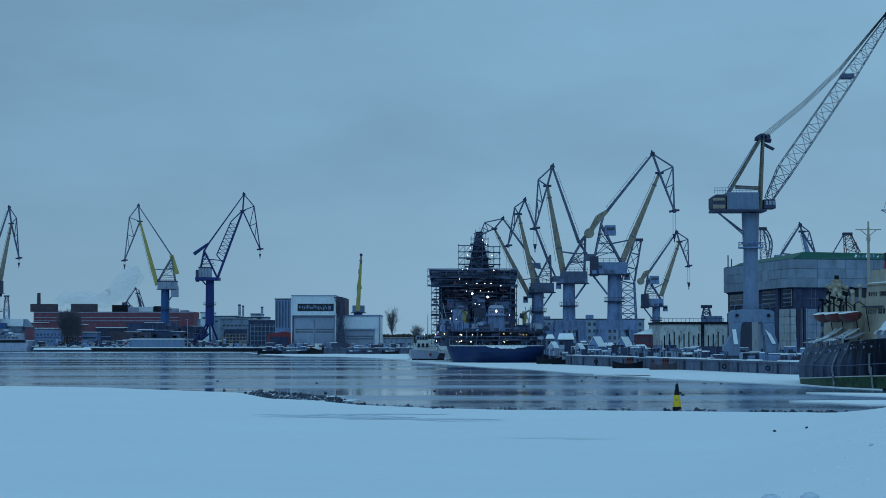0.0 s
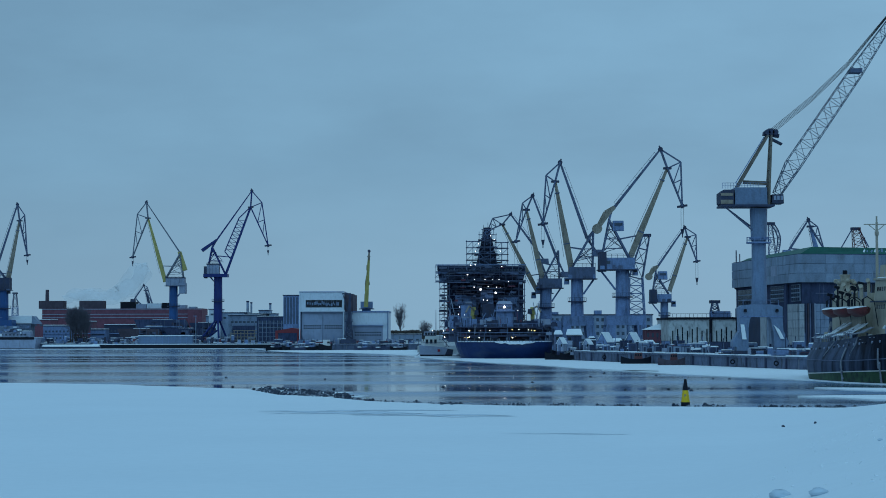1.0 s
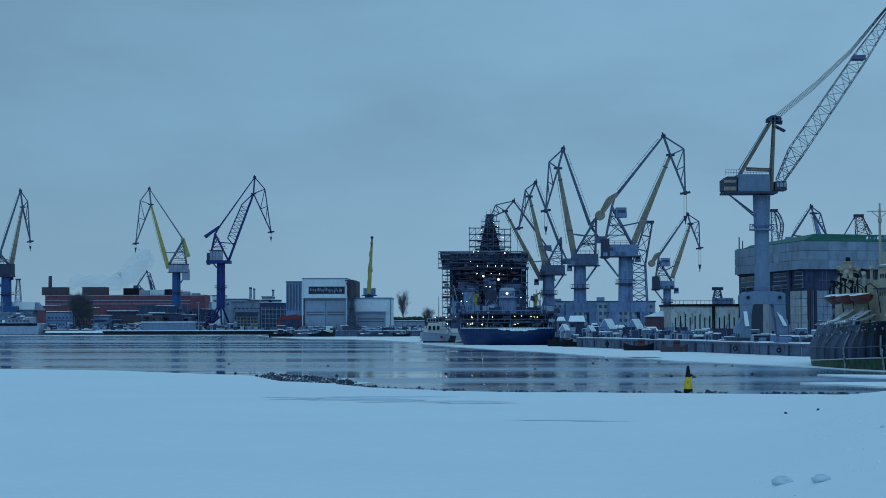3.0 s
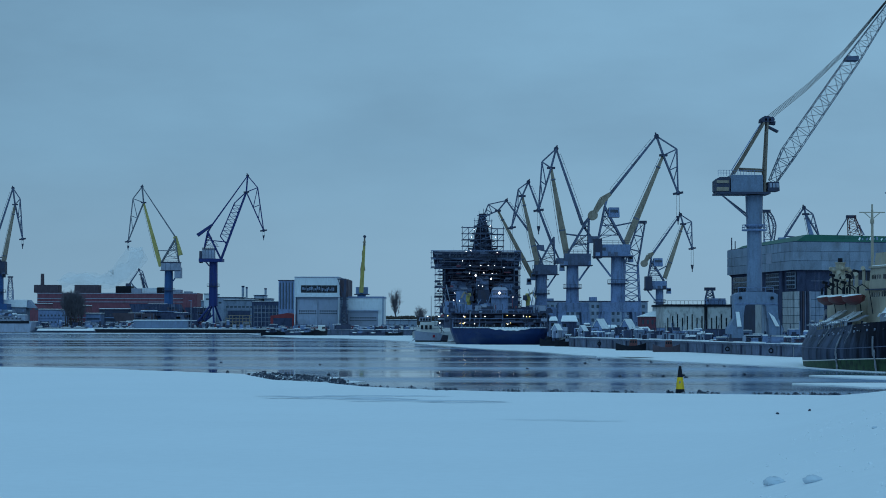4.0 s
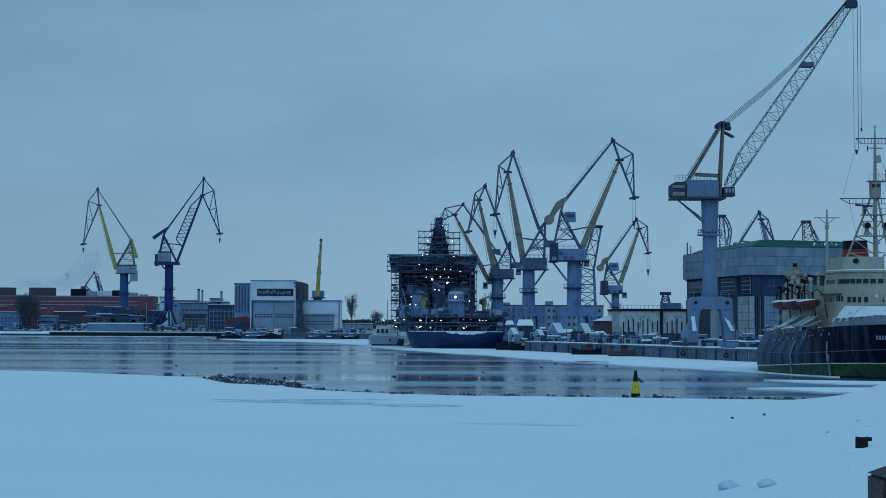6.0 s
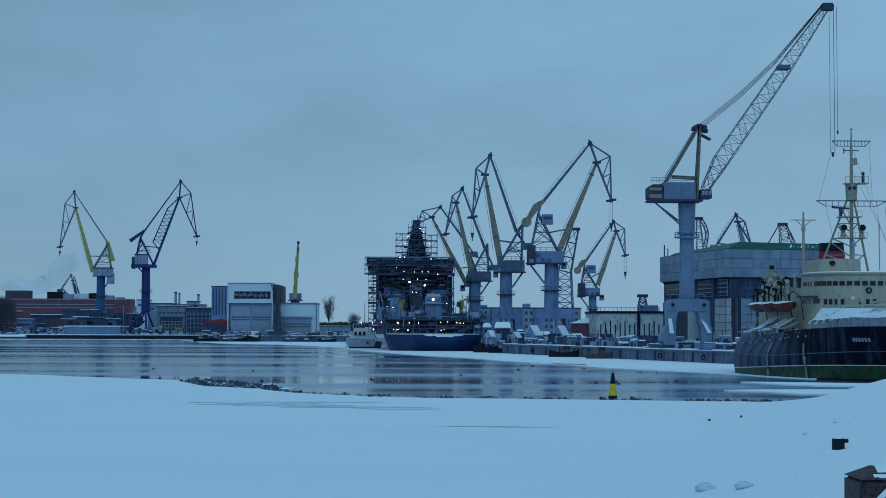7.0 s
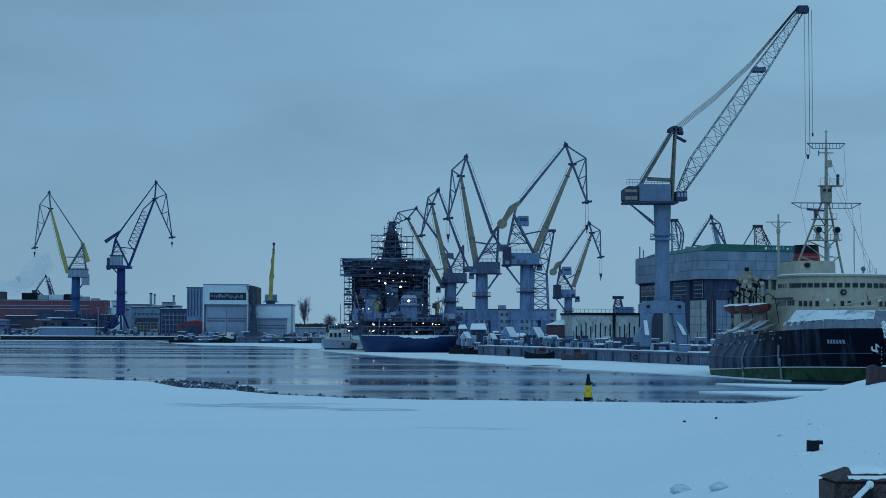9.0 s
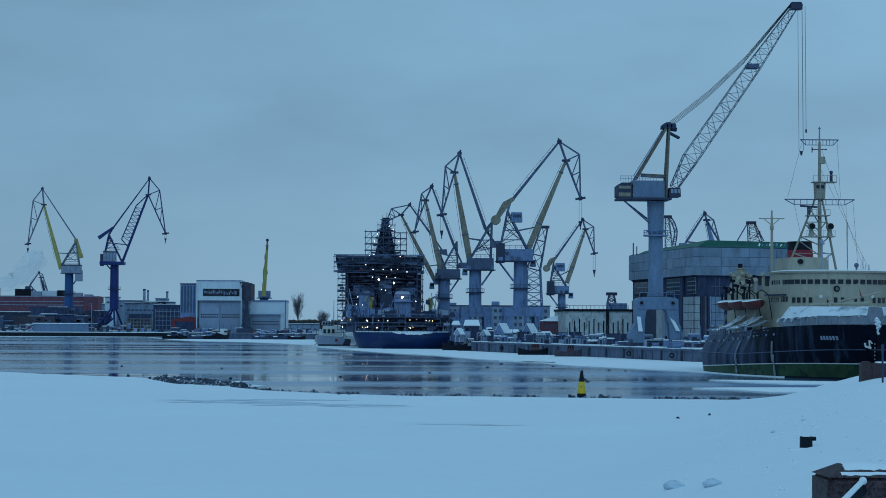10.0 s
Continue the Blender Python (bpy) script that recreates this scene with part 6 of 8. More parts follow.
# small loose clutter on the far quays
for i in range(70):
    x = rnd.uniform(-225, -90)
    y = rnd.uniform(1003, 1030)
    w, h = rnd.uniform(1.5, 6), rnd.uniform(0.8, 3.2)
    mat, lab = KINDS[rnd.randrange(5)]
    crate(x, y, w, 2, h, mat, lab.replace("on the quay", "on the far pier"))
for i in range(26):
    x = rnd.uniform(-78, -14)
    w, h = rnd.uniform(1.2, 4), rnd.uniform(0.8, 2.4)
    mat, lab = KINDS[rnd.randrange(5)]
    crate(x, rnd.uniform(882, 884), w, 1.6, h, mat, lab.replace("on the quay", "on the far pier"))


# jumble of small steel, pallets and pipes under snow
def yard_clutter(name, n, place, seed, label, hmax=3.0):
    r = random.Random(seed)
    mats = (M_CRANE_DARK, M_CRANE_GREY, M_CABIN, M_BRICK, M_SNOWCAP)
    shapes = [Shape() for _ in mats]
    for _ in range(n):
        x, y, z = place(r)
        k = r.choice((0, 0, 0, 1, 1, 2, 3))
        s = shapes[k]
        w, h = r.uniform(0.3, 3.4), r.uniform(0.25, hmax) * r.random() ** 0.6
        if k < 2 and r.random() < 0.14:
            s.beam((x, y, z), (x + r.uniform(-0.8, 0.8), y, z + r.uniform(2, 5.0)), 0.16)
            continue
        if r.random() < 0.35:
            for q in range(r.randint(2, 5)):
                s.box(x - w / 2, y - 0.7, z + q * 0.3, x + w / 2, y + 0.7, z + q * 0.3 + 0.22)
                h = q * 0.3 + 0.22
        elif r.random() < 0.3:
            s.beam((x - w / 2, y, z + h * 0.5), (x + w / 2, y, z + h * 0.5), h, n=10)
        else:
            s.box(x - w / 2, y - 0.7, z, x + w / 2, y + 0.7, z + h, taper=0.08)
        if r.random() < 0.4:
            shapes[4].box(x - w * 0.46, y - 0.62, z + h, x + w * 0.46, y + 0.62, z + h + r.uniform(0.1, 0.25), taper=0.05)
    for s, mat in zip(shapes, mats):
        tagged(link(name, s, mat), label, "yard clutter", kind="stuff")


yard_clutter("yard_clutter", 480, lambda r: (r.uniform(-228, -88), r.uniform(1002, 1022), 2.6), 1, "jumbled crates, pipes and steel under snow", 4.0)
yard_clutter("yard_clutter", 220, lambda r: (r.uniform(-79, -14), r.uniform(881.5, 884), 2.6), 2, "jumbled crates, pipes and steel under snow", 2.2)


def along_quay(r):
    f, off = r.random(), r.uniform(1.5, 26)
    x, y = 34 + 37 * f + off * 0.75, 545 - 140 * f + off * 0.66
    if abs(x - 68.5) < 7 and abs(y - 440) < 6:
        x += 15
    return x, y, 2.6


yard_clutter("berth_clutter", 170, lambda r: (r.uniform(31, 60), r.uniform(556, 596), 2.6), 5, "jumbled steel, hoses and bins under the cranes", 4.6)
yard_clutter("quay_clutter", 330, along_quay, 3, "jumbled pipes, bins and steel along the quay", 2.6)

# ---- bare trees, far woods and steam ----
def bare_tree(x, y, h, label, seed, z=2.6, spread=0.5):
    r = random.Random(seed)
    root = thing("bare_tree", (x, y, z), label, "tree", "bare trees")
    part("trunk", Shape().beam((x, y, z), (x, y, z + h * 0.62), h * 0.04, h * 0.04, h * 0.02, h * 0.02, n=7), M_BARK, root)
    s = Shape()

    def grow(p, d, ln, w, depth):
        q = p + d * ln
        s.beam(p, q, w, w, w * 0.6, w * 0.6, n=3)
        if depth:
            for _ in range(4 if depth > 1 else 5):
                g = (d + Vector((r.uniform(-1, 1), r.uniform(-1, 1), r.uniform(-0.15, 0.8))) * (0.5 + 0.45 * spread)).normalized()
                grow(p.lerp(q, r.uniform(0.45, 1.0)), g, ln * r.uniform(0.55, 0.75), w * 0.55, depth - 1)
    for _ in range(24):
        d = Vector((r.uniform(-1, 1) * spread, r.uniform(-1, 1) * spread, 1)).normalized()
        grow(Vector((x, y, z + h * r.uniform(0.15, 0.62))), d, h * 0.25, h * 0.014, 3)
    part("crown", s, M_TWIG, root)


bare_tree(-29.57, 1150, 20.5, "bare winter tree with a tall fine crown", 3, spread=0.3)
bare_tree(-14.13, 1150, 12, "low bare winter tree on the far shore", 4, spread=0.8)
bare_tree(-16.1, 1152, 11, "low bare winter tree on the far shore", 14, spread=0.8)
for i in range(9):
    bare_tree(-193.4 + 0.95 * i, 1005 + i % 3, 15 + (i * 7) % 4, "bare dark tree in a clump by the water", 20 + i, spread=0.42)
bare_tree(62.9, 640, 7, "bare winter bush beside the brick house", 9, spread=0.9)


def woods(name, x0, x1, y, zmax, n, seed, label):
    r = random.Random(seed)
    s = Shape()
    for _ in range(n):
        x, z = r.uniform(x0, x1), 2.6 + (zmax - 2.6) * r.random() ** 1.3 * (0.7 + 0.3 * noise.noise((r.random(), 0, 0)))
        k = r.uniform(0.8, 2.4)
        s.ball((x, y + r.uniform(-8, 8), z), k, 5, 3, 0.4, r, 0.8)
    return tagged(link(name, s, M_BARK), label, "woods", kind="stuff")


woods("far_woods", -55.29, 6.86, 1500, 9.29, 900, 1, "dark leafless woods on the far shore")
woods("far_woods", -439.09, -62.66, 1700, 12.86, 1600, 2, "dark leafless woods on the far shore")
woods("far_woods", 117.37, 414.51, 1300, 11.71, 900, 6, "dark leafless woods on the far shore")


def steam(pts, y, label, seed):
    """A drifting plume: a ragged core inside a wider, thinner veil."""
    r = random.Random(seed)
    s = Shape()
    rings, sides = 60, 28
    for wide in (0.7, 1.15):
        vs = []
        for i in range(rings + 1):
            f = i / rings * (len(pts) - 1)
            k = min(int(f), len(pts) - 2)
            x, z, rad = (pts[k][j] + (pts[k + 1][j] - pts[k][j]) * (f - k) for j in range(3))
            dx, dz = pts[k + 1][0] - pts[k][0], pts[k + 1][1] - pts[k][1]
            ln = math.hypot(dx, dz)
            rad *= wide * min(1.0, math.sin(math.pi * min(max(i / rings, 0.002), 0.998)) * 3)
            for n in range(sides):
                g = 2 * math.pi * n / sides
                a, b = rad * math.cos(g), rad * math.sin(g)
                q = Vector((x - dz / ln * a, y + b * 0.7, z + dx / ln * a))
                vs.append(q + noise.noise_vector(q * 0.11 + Vector((r.random() * 0.02, wide * 9, 0))) * 3.4 * min(1, rad / 3) + noise.noise_vector(q * 0.32) * 1.2)
        fs = [(i * sides + n, i * sides + (n + 1) % sides, (i + 1) * sides + (n + 1) % sides, (i + 1) * sides + n) for i in range(rings) for n in range(sides)]
        s.add(vs, fs + [tuple(range(sides)), tuple(range(rings * sides, (rings + 1) * sides))])
    tagged(link("steam_plume", s, M_STEAM, True), label, "steam", kind="stuff")


PLUME = ((-296.0, 35.6, 2.2), (-288.0, 36.2, 3.6), (-280.0, 36.8, 4.4), (-272.0, 36.6, 5.2), (-262.0, 35.6, 4.6), (-252.0, 36.4, 5.4), (-246.0, 42.0, 6.6), (-240.0, 49.0, 7.6), (-235.0, 55.5, 8.2), (-231.0, 61.0, 7.0))
steam(PLUME, 1500, "pale grey steam drifting above the works", 4)


# ---- the icebreaker under construction ----
IY = 640
ib = thing("icebreaker", (9.87, 650, 0), "blue-hulled icebreaker under construction wrapped in scaffolding", "ship")


def ring_hull(rows):
    """A hull lofted through plan outlines, from keel to deck."""
    s = Shape()
    n = len(rows[0][1])
    for z, pts in rows:
        s.v += [(x, y, z) for x, y in pts]
    for j in range(len(rows) - 1):
        s.f += [(j * n + i, j * n + (i + 1) % n, (j + 1) * n + (i + 1) % n, (j + 1) * n + i) for i in range(n)]
    s.f.append(tuple((len(rows) - 1) * n + i for i in range(n)))
    return s


def ib_outline(inset, front):
    x0, x1 = 1.2 + inset, 30.6 - inset
    pts = []
    for i in range(17):
        g = math.pi * i / 16
        pts.append(((x0 + x1) / 2 - (x1 - x0) / 2 * math.cos(g) * (1 - 0.06 * math.sin(g)), 592 + front - 8.5 * math.sin(g) ** 0.7))
    return [(x0, 716)] + pts + [(x1, 716)]


part("hull", ring_hull([(-1, ib_outline(2.4, 3.0)), (1.2, ib_outline(1.2, 1.6)), (3.4, ib_outline(0.3, 0.4)), (5.0, ib_outline(0, 0))]), M_HULLBLUE, ib)
part("deck_snow", Shape().slab([(x, y + 0.5) for x, y in ib_outline(0.8, 0.6)], 5.0, 5.25), M_SNOWCAP, ib)
dr = random.Random(17)
def bow_y(x, out=0.0):
    g = math.acos(max(-1, min(1, (15.9 - x) / 14.7)))
    return 592 - out - 8.5 * math.sin(g) ** 0.7


sh = Shape()
for i in range(41):
    x = 12.8 + 0.3 * i
    lip = 5.3 + 0.1 * noise.noise((x, 2, 5))
    low = 5.0 - 1.0 * max(0.0, math.sin(math.pi * i / 40)) ** 0.5 * (0.65 + 0.6 * noise.noise((x * 0.6, 1, 0)))
    sh.v += [(x, bow_y(x) + 1.2, lip), (x, bow_y(x, 0.25), lip), (x, bow_y(x, 0.2), low)]
sh.f += [(i * 3 + k, i * 3 + 3 + k, i * 3 + 4 + k, i * 3 + 1 + k) for i in range(40) for k in range(2)]
part("snow_drift", sh, M_SNOWCAP, ib, smooth=True)
for k in range(30):
    x = 1.5 + 28.6 * (k + 0.5) / 30
    g = math.acos(max(-1, min(1, (15.9 - x) / 14.8)))
    y = 591.6 - 8.5 * math.sin(g) ** 0.7
    part("bulwark_stay", Shape().beam((x, y, 5.0), (x + dr.uniform(-0.4, 0.4), y, 5.0 + dr.uniform(0.3, 1.4)), 0.14), dr.choice((M_CRANE_DARK, M_CRANE_GREY, M_CABIN)), ib)
for j, (z, inset) in enumerate(((6.6, 0.5), (9.2, 1.5))):
    d = part("deck", Shape().slab([(x, y + 3 + 2 * j) for x, y in ib_outline(inset - 1.2 if j else inset, 1)], z, z + 0.35), M_CRANE_DARK, ib)
    rl = Shape()
    for i in range(26):
        g = math.pi * i / 25
        x = 15.9 - (14.6 - inset) * math.cos(g)
        y = 596 + 2 * j - 8.0 * math.sin(g) ** 0.7
        rl.beam((x, y, z), (x, y, z + 1.2), 0.08)
        if i % 4 == 1:
            rl.beam((x, y, z - 1.6), (x, y, z), 0.2)
        if i:
            rl.beam((x, y, z + 1.2), last_top, 0.12)
        last_top = (x, y, z + 1.2)
    part("railing", rl, M_CRANE_GREY, d)
part("fore_house", Shape().box(-1, 600, 5.0, 31, 612, 9.2, taper=0.5), M_CRANE_STEEL, ib)
gh = part("deckhouse", Shape().box(13.54, 598, 9.5, 18.69, 606, 16.4, taper=0.25), M_CRANE_GREY, ib)
part("roof", Shape().box(13.7, 597.6, 16.4, 18.6, 606, 17.3, taper=0.7), M_CABIN, gh)
part("ledge", Shape().box(13.03, 597.2, 14.17, 19.2, 597.95, 14.51), M_CRANE_GREY, gh)
windows(ib, 14.06, 18.17, 14.69, 15.89, 598.2, 6, 1, 0.5, 0.7)
# main block, bridge wings and tower
part("main_block", Shape().box(-1.28, 636, 5, 23.22, 665, 25.37), M_SOOT, ib)
bw = part("bridge_wing", Shape().prism([(-3.66, 24.09), (23.04, 24.09), (23.77, 27.93), (23.77, 29.03), (-4.39, 29.21), (-4.39, 27.93)], 632, 650), M_SOOT, ib)
windows(ib, -3.61, 22.75, 27.14, 28.04, 631.9, 26, 1, 0.7, 0.9)
for zz in (24.09, 26.65, 29.21):
    part("ledge", Shape().box(-4.94, 631.2, zz, 23.95, 631.9, zz + 0.35), M_CRANE_GREY, bw)
tw = part("tower", Shape().beam((11.7, 645, 28.66), (11.7, 645, 40.91), 7.4, 6.0, 2.2, 2.2).beam((11.89, 645, 40.91), (11.89, 645, 42.01), 2.6, n=8), M_SOOT, ib)
part("aerial", Shape().beam((12.07, 645, 41.83), (12.07, 645, 43.66), 0.15).beam((10.61, 645, 40.0), (10.61, 645, 42.93), 0.12), M_CRANE_DARK, tw)
for f in (0.15, 0.35, 0.55, 0.75):
    w = 5.2 - 3.2 * f
    z = 28.66 + (40.91 - 28.66) * f
    part("platform", Shape().box(11.7 - w, 645 - w, z, 11.7 + w, 645 + w, z + 0.22), M_CRANE_DARK, tw)
part("shoulder", Shape().box(5.12, 638, 25.37, 18.29, 655, 29.39, taper=0.6), M_SOOT, ib)
for a, b, zt, dy in ((1.08, 8.28, 19.7, 630), (9.15, 13.64, 21.28, 628), (14.78, 21.81, 19.0, 631), (2.84, 6.75, 16.35, 622), (9.57, 13.82, 16.86, 620), (19.73, 22.75, 14.93, 622), (-0.7, 3.87, 13.1, 616)):
    part("structure_block", Shape().box(a, dy, 9.2, b, dy + 8, zt, taper=0.3), rnd.choice([M_DARKWALL, M_CRANE_DARK, M_CRANE_GREY]), ib)


def scaffold(x0, x1, z0, z1, y, depth, dx=2.0, dz=2.1, bar=0.16, name="scaffold", mat=M_CRANE_STEEL, parent=ib):
    s = Shape()
    nx, nz = max(1, round((x1 - x0) / dx)), max(1, round((z1 - z0) / dz))
    for yy in (y, y + depth):
        for i in range(nx + 1):
            x = x0 + (x1 - x0) * i / nx
            s.beam((x, yy, z0), (x, yy, z1 + rnd.uniform(-0.3, 1.0)), bar)
        for j in range(nz + 1):
            z = z0 + (z1 - z0) * j / nz
            s.beam((x0 - 0.3, yy, z), (x1 + 0.3, yy, z), bar)
            if yy == y and j < nz:
                for i in range(nx):
                    if rnd.random() < 0.35:
                        xa = x0 + (x1 - x0) * i / nx
                        s.beam((xa, yy, z), (xa + (x1 - x0) / nx, yy, z + (z1 - z0) / nz), bar * 0.8)
    ob = part(name, s, mat, parent)
    ob["kind"] = "stuff"
    for j in range(nz):
        if rnd.random() < 0.8:
            z = z0 + (z1 - z0) * (j + 0.02) / nz
            part("plank", Shape().box(x0, y + 0.2, z + 0.1, x1, y + depth - 0.2, z + 0.2), M_CRANE_DARK, ob)
    return ob


scaffold(-3.6, -0.54, 5.5, 23.66, 629, 3, 1.5)
scaffold(21.6, 23.4, 9, 23.66, 629, 3, 1.2)
scaffold(-0.36, 21.6, 9.6, 23.66, 633, 1.6, 2.3, 2.1)
scaffold(-4.86, 23.58, 23.84, 28.7, 628.5, 1.6, 2.0, 1.6, 0.13)
scaffold(5.12, 9.14, 29.21, 37.44, 642, 3, 1.9, 2.0, 0.17)
scaffold(14.63, 18.47, 29.21, 37.07, 642, 3, 1.9, 2.0, 0.17)
scaffold(9.14, 14.63, 29.21, 39.45, 639.5, 2, 1.8, 2.0, 0.14)
scaffold(10.24, 13.9, 39.45, 41.28, 641, 2, 1.2, 1.6, 0.13)
sc_r = random.Random(21)
for k in range(46):
    z = 10.5 + 0.41 * k + sc_r.uniform(-0.15, 0.15)
    x0_ = sc_r.uniform(-3.4, 16)
    part("walkway", Shape().box(x0_, 626.8, z, min(23.2, x0_ + sc_r.uniform(2, 9)), 627.9, z + 0.16), sc_r.choice((M_CRANE_DARK, M_CRANE_DARK, M_CRANE_STEEL, M_BROWN)), ib)
for k in range(20):
    z = 29.4 + 0.56 * k
    w = 4.9 * (1 - (z - 28.66) / 17.5)
    part("tower_ring", Shape().box(11.7 - w, 640.5, z, 11.7 + w, 640.8, z + 0.14), M_CRANE_STEEL if k % 3 else M_CRANE_DARK, ib)
    part("tower_stay", Shape().beam((11.7 + sc_r.uniform(-w, w), 640.3, z), (11.7 + sc_r.uniform(-w, w), 640.3, z + 1.2), 0.12), M_CRANE_GREY, ib)
for mat_, n_ in ((M_CRANE_STEEL, 150), (M_CRANE_DARK, 170), (M_CABIN, 26), (M_BRICK, 30)):
    bits = Shape()
    for _ in range(n_):
        x, z = sc_r.uniform(-2.88, 23.04), sc_r.uniform(10, 28.52)
        w, h = sc_r.uniform(0.2, 2.6), sc_r.uniform(0.1, 0.8)
        y = sc_r.uniform(627.6, 632.5)
        if sc_r.random() < 0.3:
            w, h = h * 0.4, w * 0.7
        bits.box(x - w / 2, y, z, x + w / 2, y + 0.3, z + h)
    for _ in range(n_ // 2):
        x, y, z = sc_r.uniform(-2, 31), sc_r.uniform(588, 604), sc_r.uniform(5.3, 11.5)
        w, h = sc_r.uniform(0.2, 2.2), sc_r.uniform(0.1, 0.9)
        if sc_r.random() < 0.35:
            w, h = 0.18, sc_r.uniform(1, 3)
        bits.box(x - w / 2, y, z, x + w / 2, y + 0.3, z + h)
    part("scaffold_planking", bits, mat_, ib)["kind"] = "stuff"
for x, a, b, sgn in ((6.9, 13.0, 15.6, 1), (25.1, 13.3, 15.6, -1)):
    yc_ = part("deck_crane", Shape().beam((x, 610, 9.3), (x, 610, a), 1.3, n=10).beam((x, 610, a), (x, 610, b), 2.0, 2.0, 1.4, 1.4, n=12), M_CRANE_YELLOW, ib, "yellow folded deck crane")
    part("arm", Shape().chain([(x, 609, b - 0.6), (x - sgn * 1.4, 608, b + 0.3), (x - sgn * 2.4, 607, b - 1.6)], 0.5), M_CRANE_OCHRE, yc_)
    part("cab", Shape().box(x + sgn * 0.9 - 0.7, 608, a + 0.2, x + sgn * 0.9 + 0.7, 609.6, a + 1.7, taper=0.15), M_CRANE_DARK, yc_)
# deck clutter: pipes and winches
cl = random.Random(11)
for _ in range(60):
    x, y = cl.uniform(-2, 30), cl.uniform(594, 612)
    h = cl.uniform(0.6, 3.2)
    w = cl.uniform(0.3, 2.0)
    part("deck_gear", Shape().box(x - w, y - 0.6, 9.55, x + w, y + 0.6, 9.55 + h, taper=0.1), cl.choice([M_CRANE_DARK, M_CRANE_GREY, M_CABIN, M_DARKWALL]), ib)
for _ in range(34):
    x, y = cl.uniform(-2, 30), cl.uniform(594, 630)
    part("pipe", Shape().beam((x, y, 9.5), (x + cl.uniform(-3, 3), y, 9.5 + cl.uniform(3, 9)), 0.22), cl.choice([M_CRANE_GREY, M_CABIN, M_CRANE_DARK]), ib)


def work_lamp(x, y, z, r, mat):
    part("work_lamp", Shape().ball((x, y, z), r * (0.68 if r > 0.4 else 0.52), 8, 6), mat, ib)


for x, y, z, r in ((9.27, 624, 21.37, 0.42), (14.08, 624, 20.3, 0.42), (16.02, 596.5, 15.5, 0.5)):
    work_lamp(x, y, z, r, L_WHITE)
for x, y, z in ((5.2, 628, 26.11), (7.53, 628, 24.67), (10.76, 628, 24.67), (13.27, 628, 24.67), (15.24, 628, 24.67), (18.29, 628, 23.96), (7.34, 627, 22.15), (11.82, 627, 22.33), (14.51, 627, 22.15), (15.76, 627, 21.97), (11.3, 618, 17.89), (10.06, 618, 18.06), (8.93, 638, 36.44), (8.02, 638, 34.07), (14.04, 638, 37.71), (12.76, 638, 38.99), (15.86, 638, 34.07), (6.28, 628, 29.16), (7.71, 628, 29.34), (16.14, 628, 28.8), (20.4, 605, 14.4), (2.63, 614, 15.72), (3.98, 606, 13.19), (2.25, 606, 13.37)):
    work_lamp(x, y, z, 0.19, L_WHITE)
# two rows of lamps under the fore decks, some warm and some white
lr = random.Random(31)
for z, n in ((8.55, 12), (6.35, 9)):
    for i in range(n):
        x = -3.0 + 32.0 * (i + lr.uniform(-1.0, 1.0)) / n
        y = 588.6 + 0.011 * (x - 14) ** 2
        work_lamp(x, y, z + lr.uniform(-0.25, 0.2), lr.uniform(0.15, 0.27), L_WARM if lr.random() < 0.5 else L_WHITE)

# harbour tug beside it
tg = thing("harbour_tug", (-5.01, 652, 0), "white harbour tug with dark hull and tall mast", "ship")
part("hull", Shape().prism([(-10.0, -0.36), (0.2, -0.36), (0.4, 0.55), (-10.2, 0.65)], 646, 656), M_BLACK, tg)
part("bulwark", Shape().prism([(-10.2, 0.66), (-2.0, 0.56), (-1.2, 2.6), (-2.2, 2.99), (-10.5, 3.7)], 646.1, 655), M_CABIN, tg)
part("stern_bulwark", Shape().prism([(-1.98, 0.56), (0.4, 0.56), (0.7, 2.2), (-1.18, 2.5)], 646.2, 655), M_CRANE_DARK, tg)
part("superstructure", Shape().box(-8.91, 648, 2.8, -2.23, 654, 6.7, taper=0.35), M_SHIPWHITE, tg)
wh_ = part("wheelhouse", Shape().box(-9.1, 648.5, 6.89, -5.2, 653.5, 8.19, taper=0.3), M_CABIN, tg)
for k in range(4):
    part("window", Shape().box(-8.54 + 0.9 * k, 648.4, 7.07, -8.54 + 0.9 * k + 0.6, 648.75, 7.81), M_GLASS, wh_)
for k in range(3):
    part("window", Shape().box(-8.36 + 1.4 * k, 647.9, 4.29, -8.36 + 1.4 * k + 0.8, 648.4, 5.59), M_GLASS, tg)
part("mast", Shape().beam((-5.01, 651, 6.89), (-5.01, 651, 15.24), 0.36, 0.36, 0.16, 0.16, n=6), M_CABIN, tg)
part("deck_rail", Shape().chain([(-9.84, 647.3, 4.66), (-0.56, 647.3, 4.47)], 0.1).beam((-1.67, 647.5, 3.17), (-1.67, 647.5, 5.96), 0.25).beam((-0.74, 647.5, 3.17), (-2.97, 647.5, 5.77), 0.2), M_CRANE_DARK, tg)
part("life_ring", Shape().box(-4.46, 645.95, 1.6, -3.7, 646.09, 2.4), M_RED, tg)
part("snow_cover", Shape().box(-5.01, 648.6, 6.7, -2.6, 653.4, 6.98, taper=0.2), M_SNOWCAP, tg)

# ---- the museum steam icebreaker ----
BOW = Vector((75.7, 281.0, 0))
AX = Vector((-0.09, 1.0, 0)).normalized()
SIDE = Vector((-AX.y, AX.x, 0))          # towards its starboard side, which faces the open water
LEN = 74.0
ship = thing("museum_ship", (75, 310, 0), "old black-hulled steam icebreaker with cream superstructure", "ship")


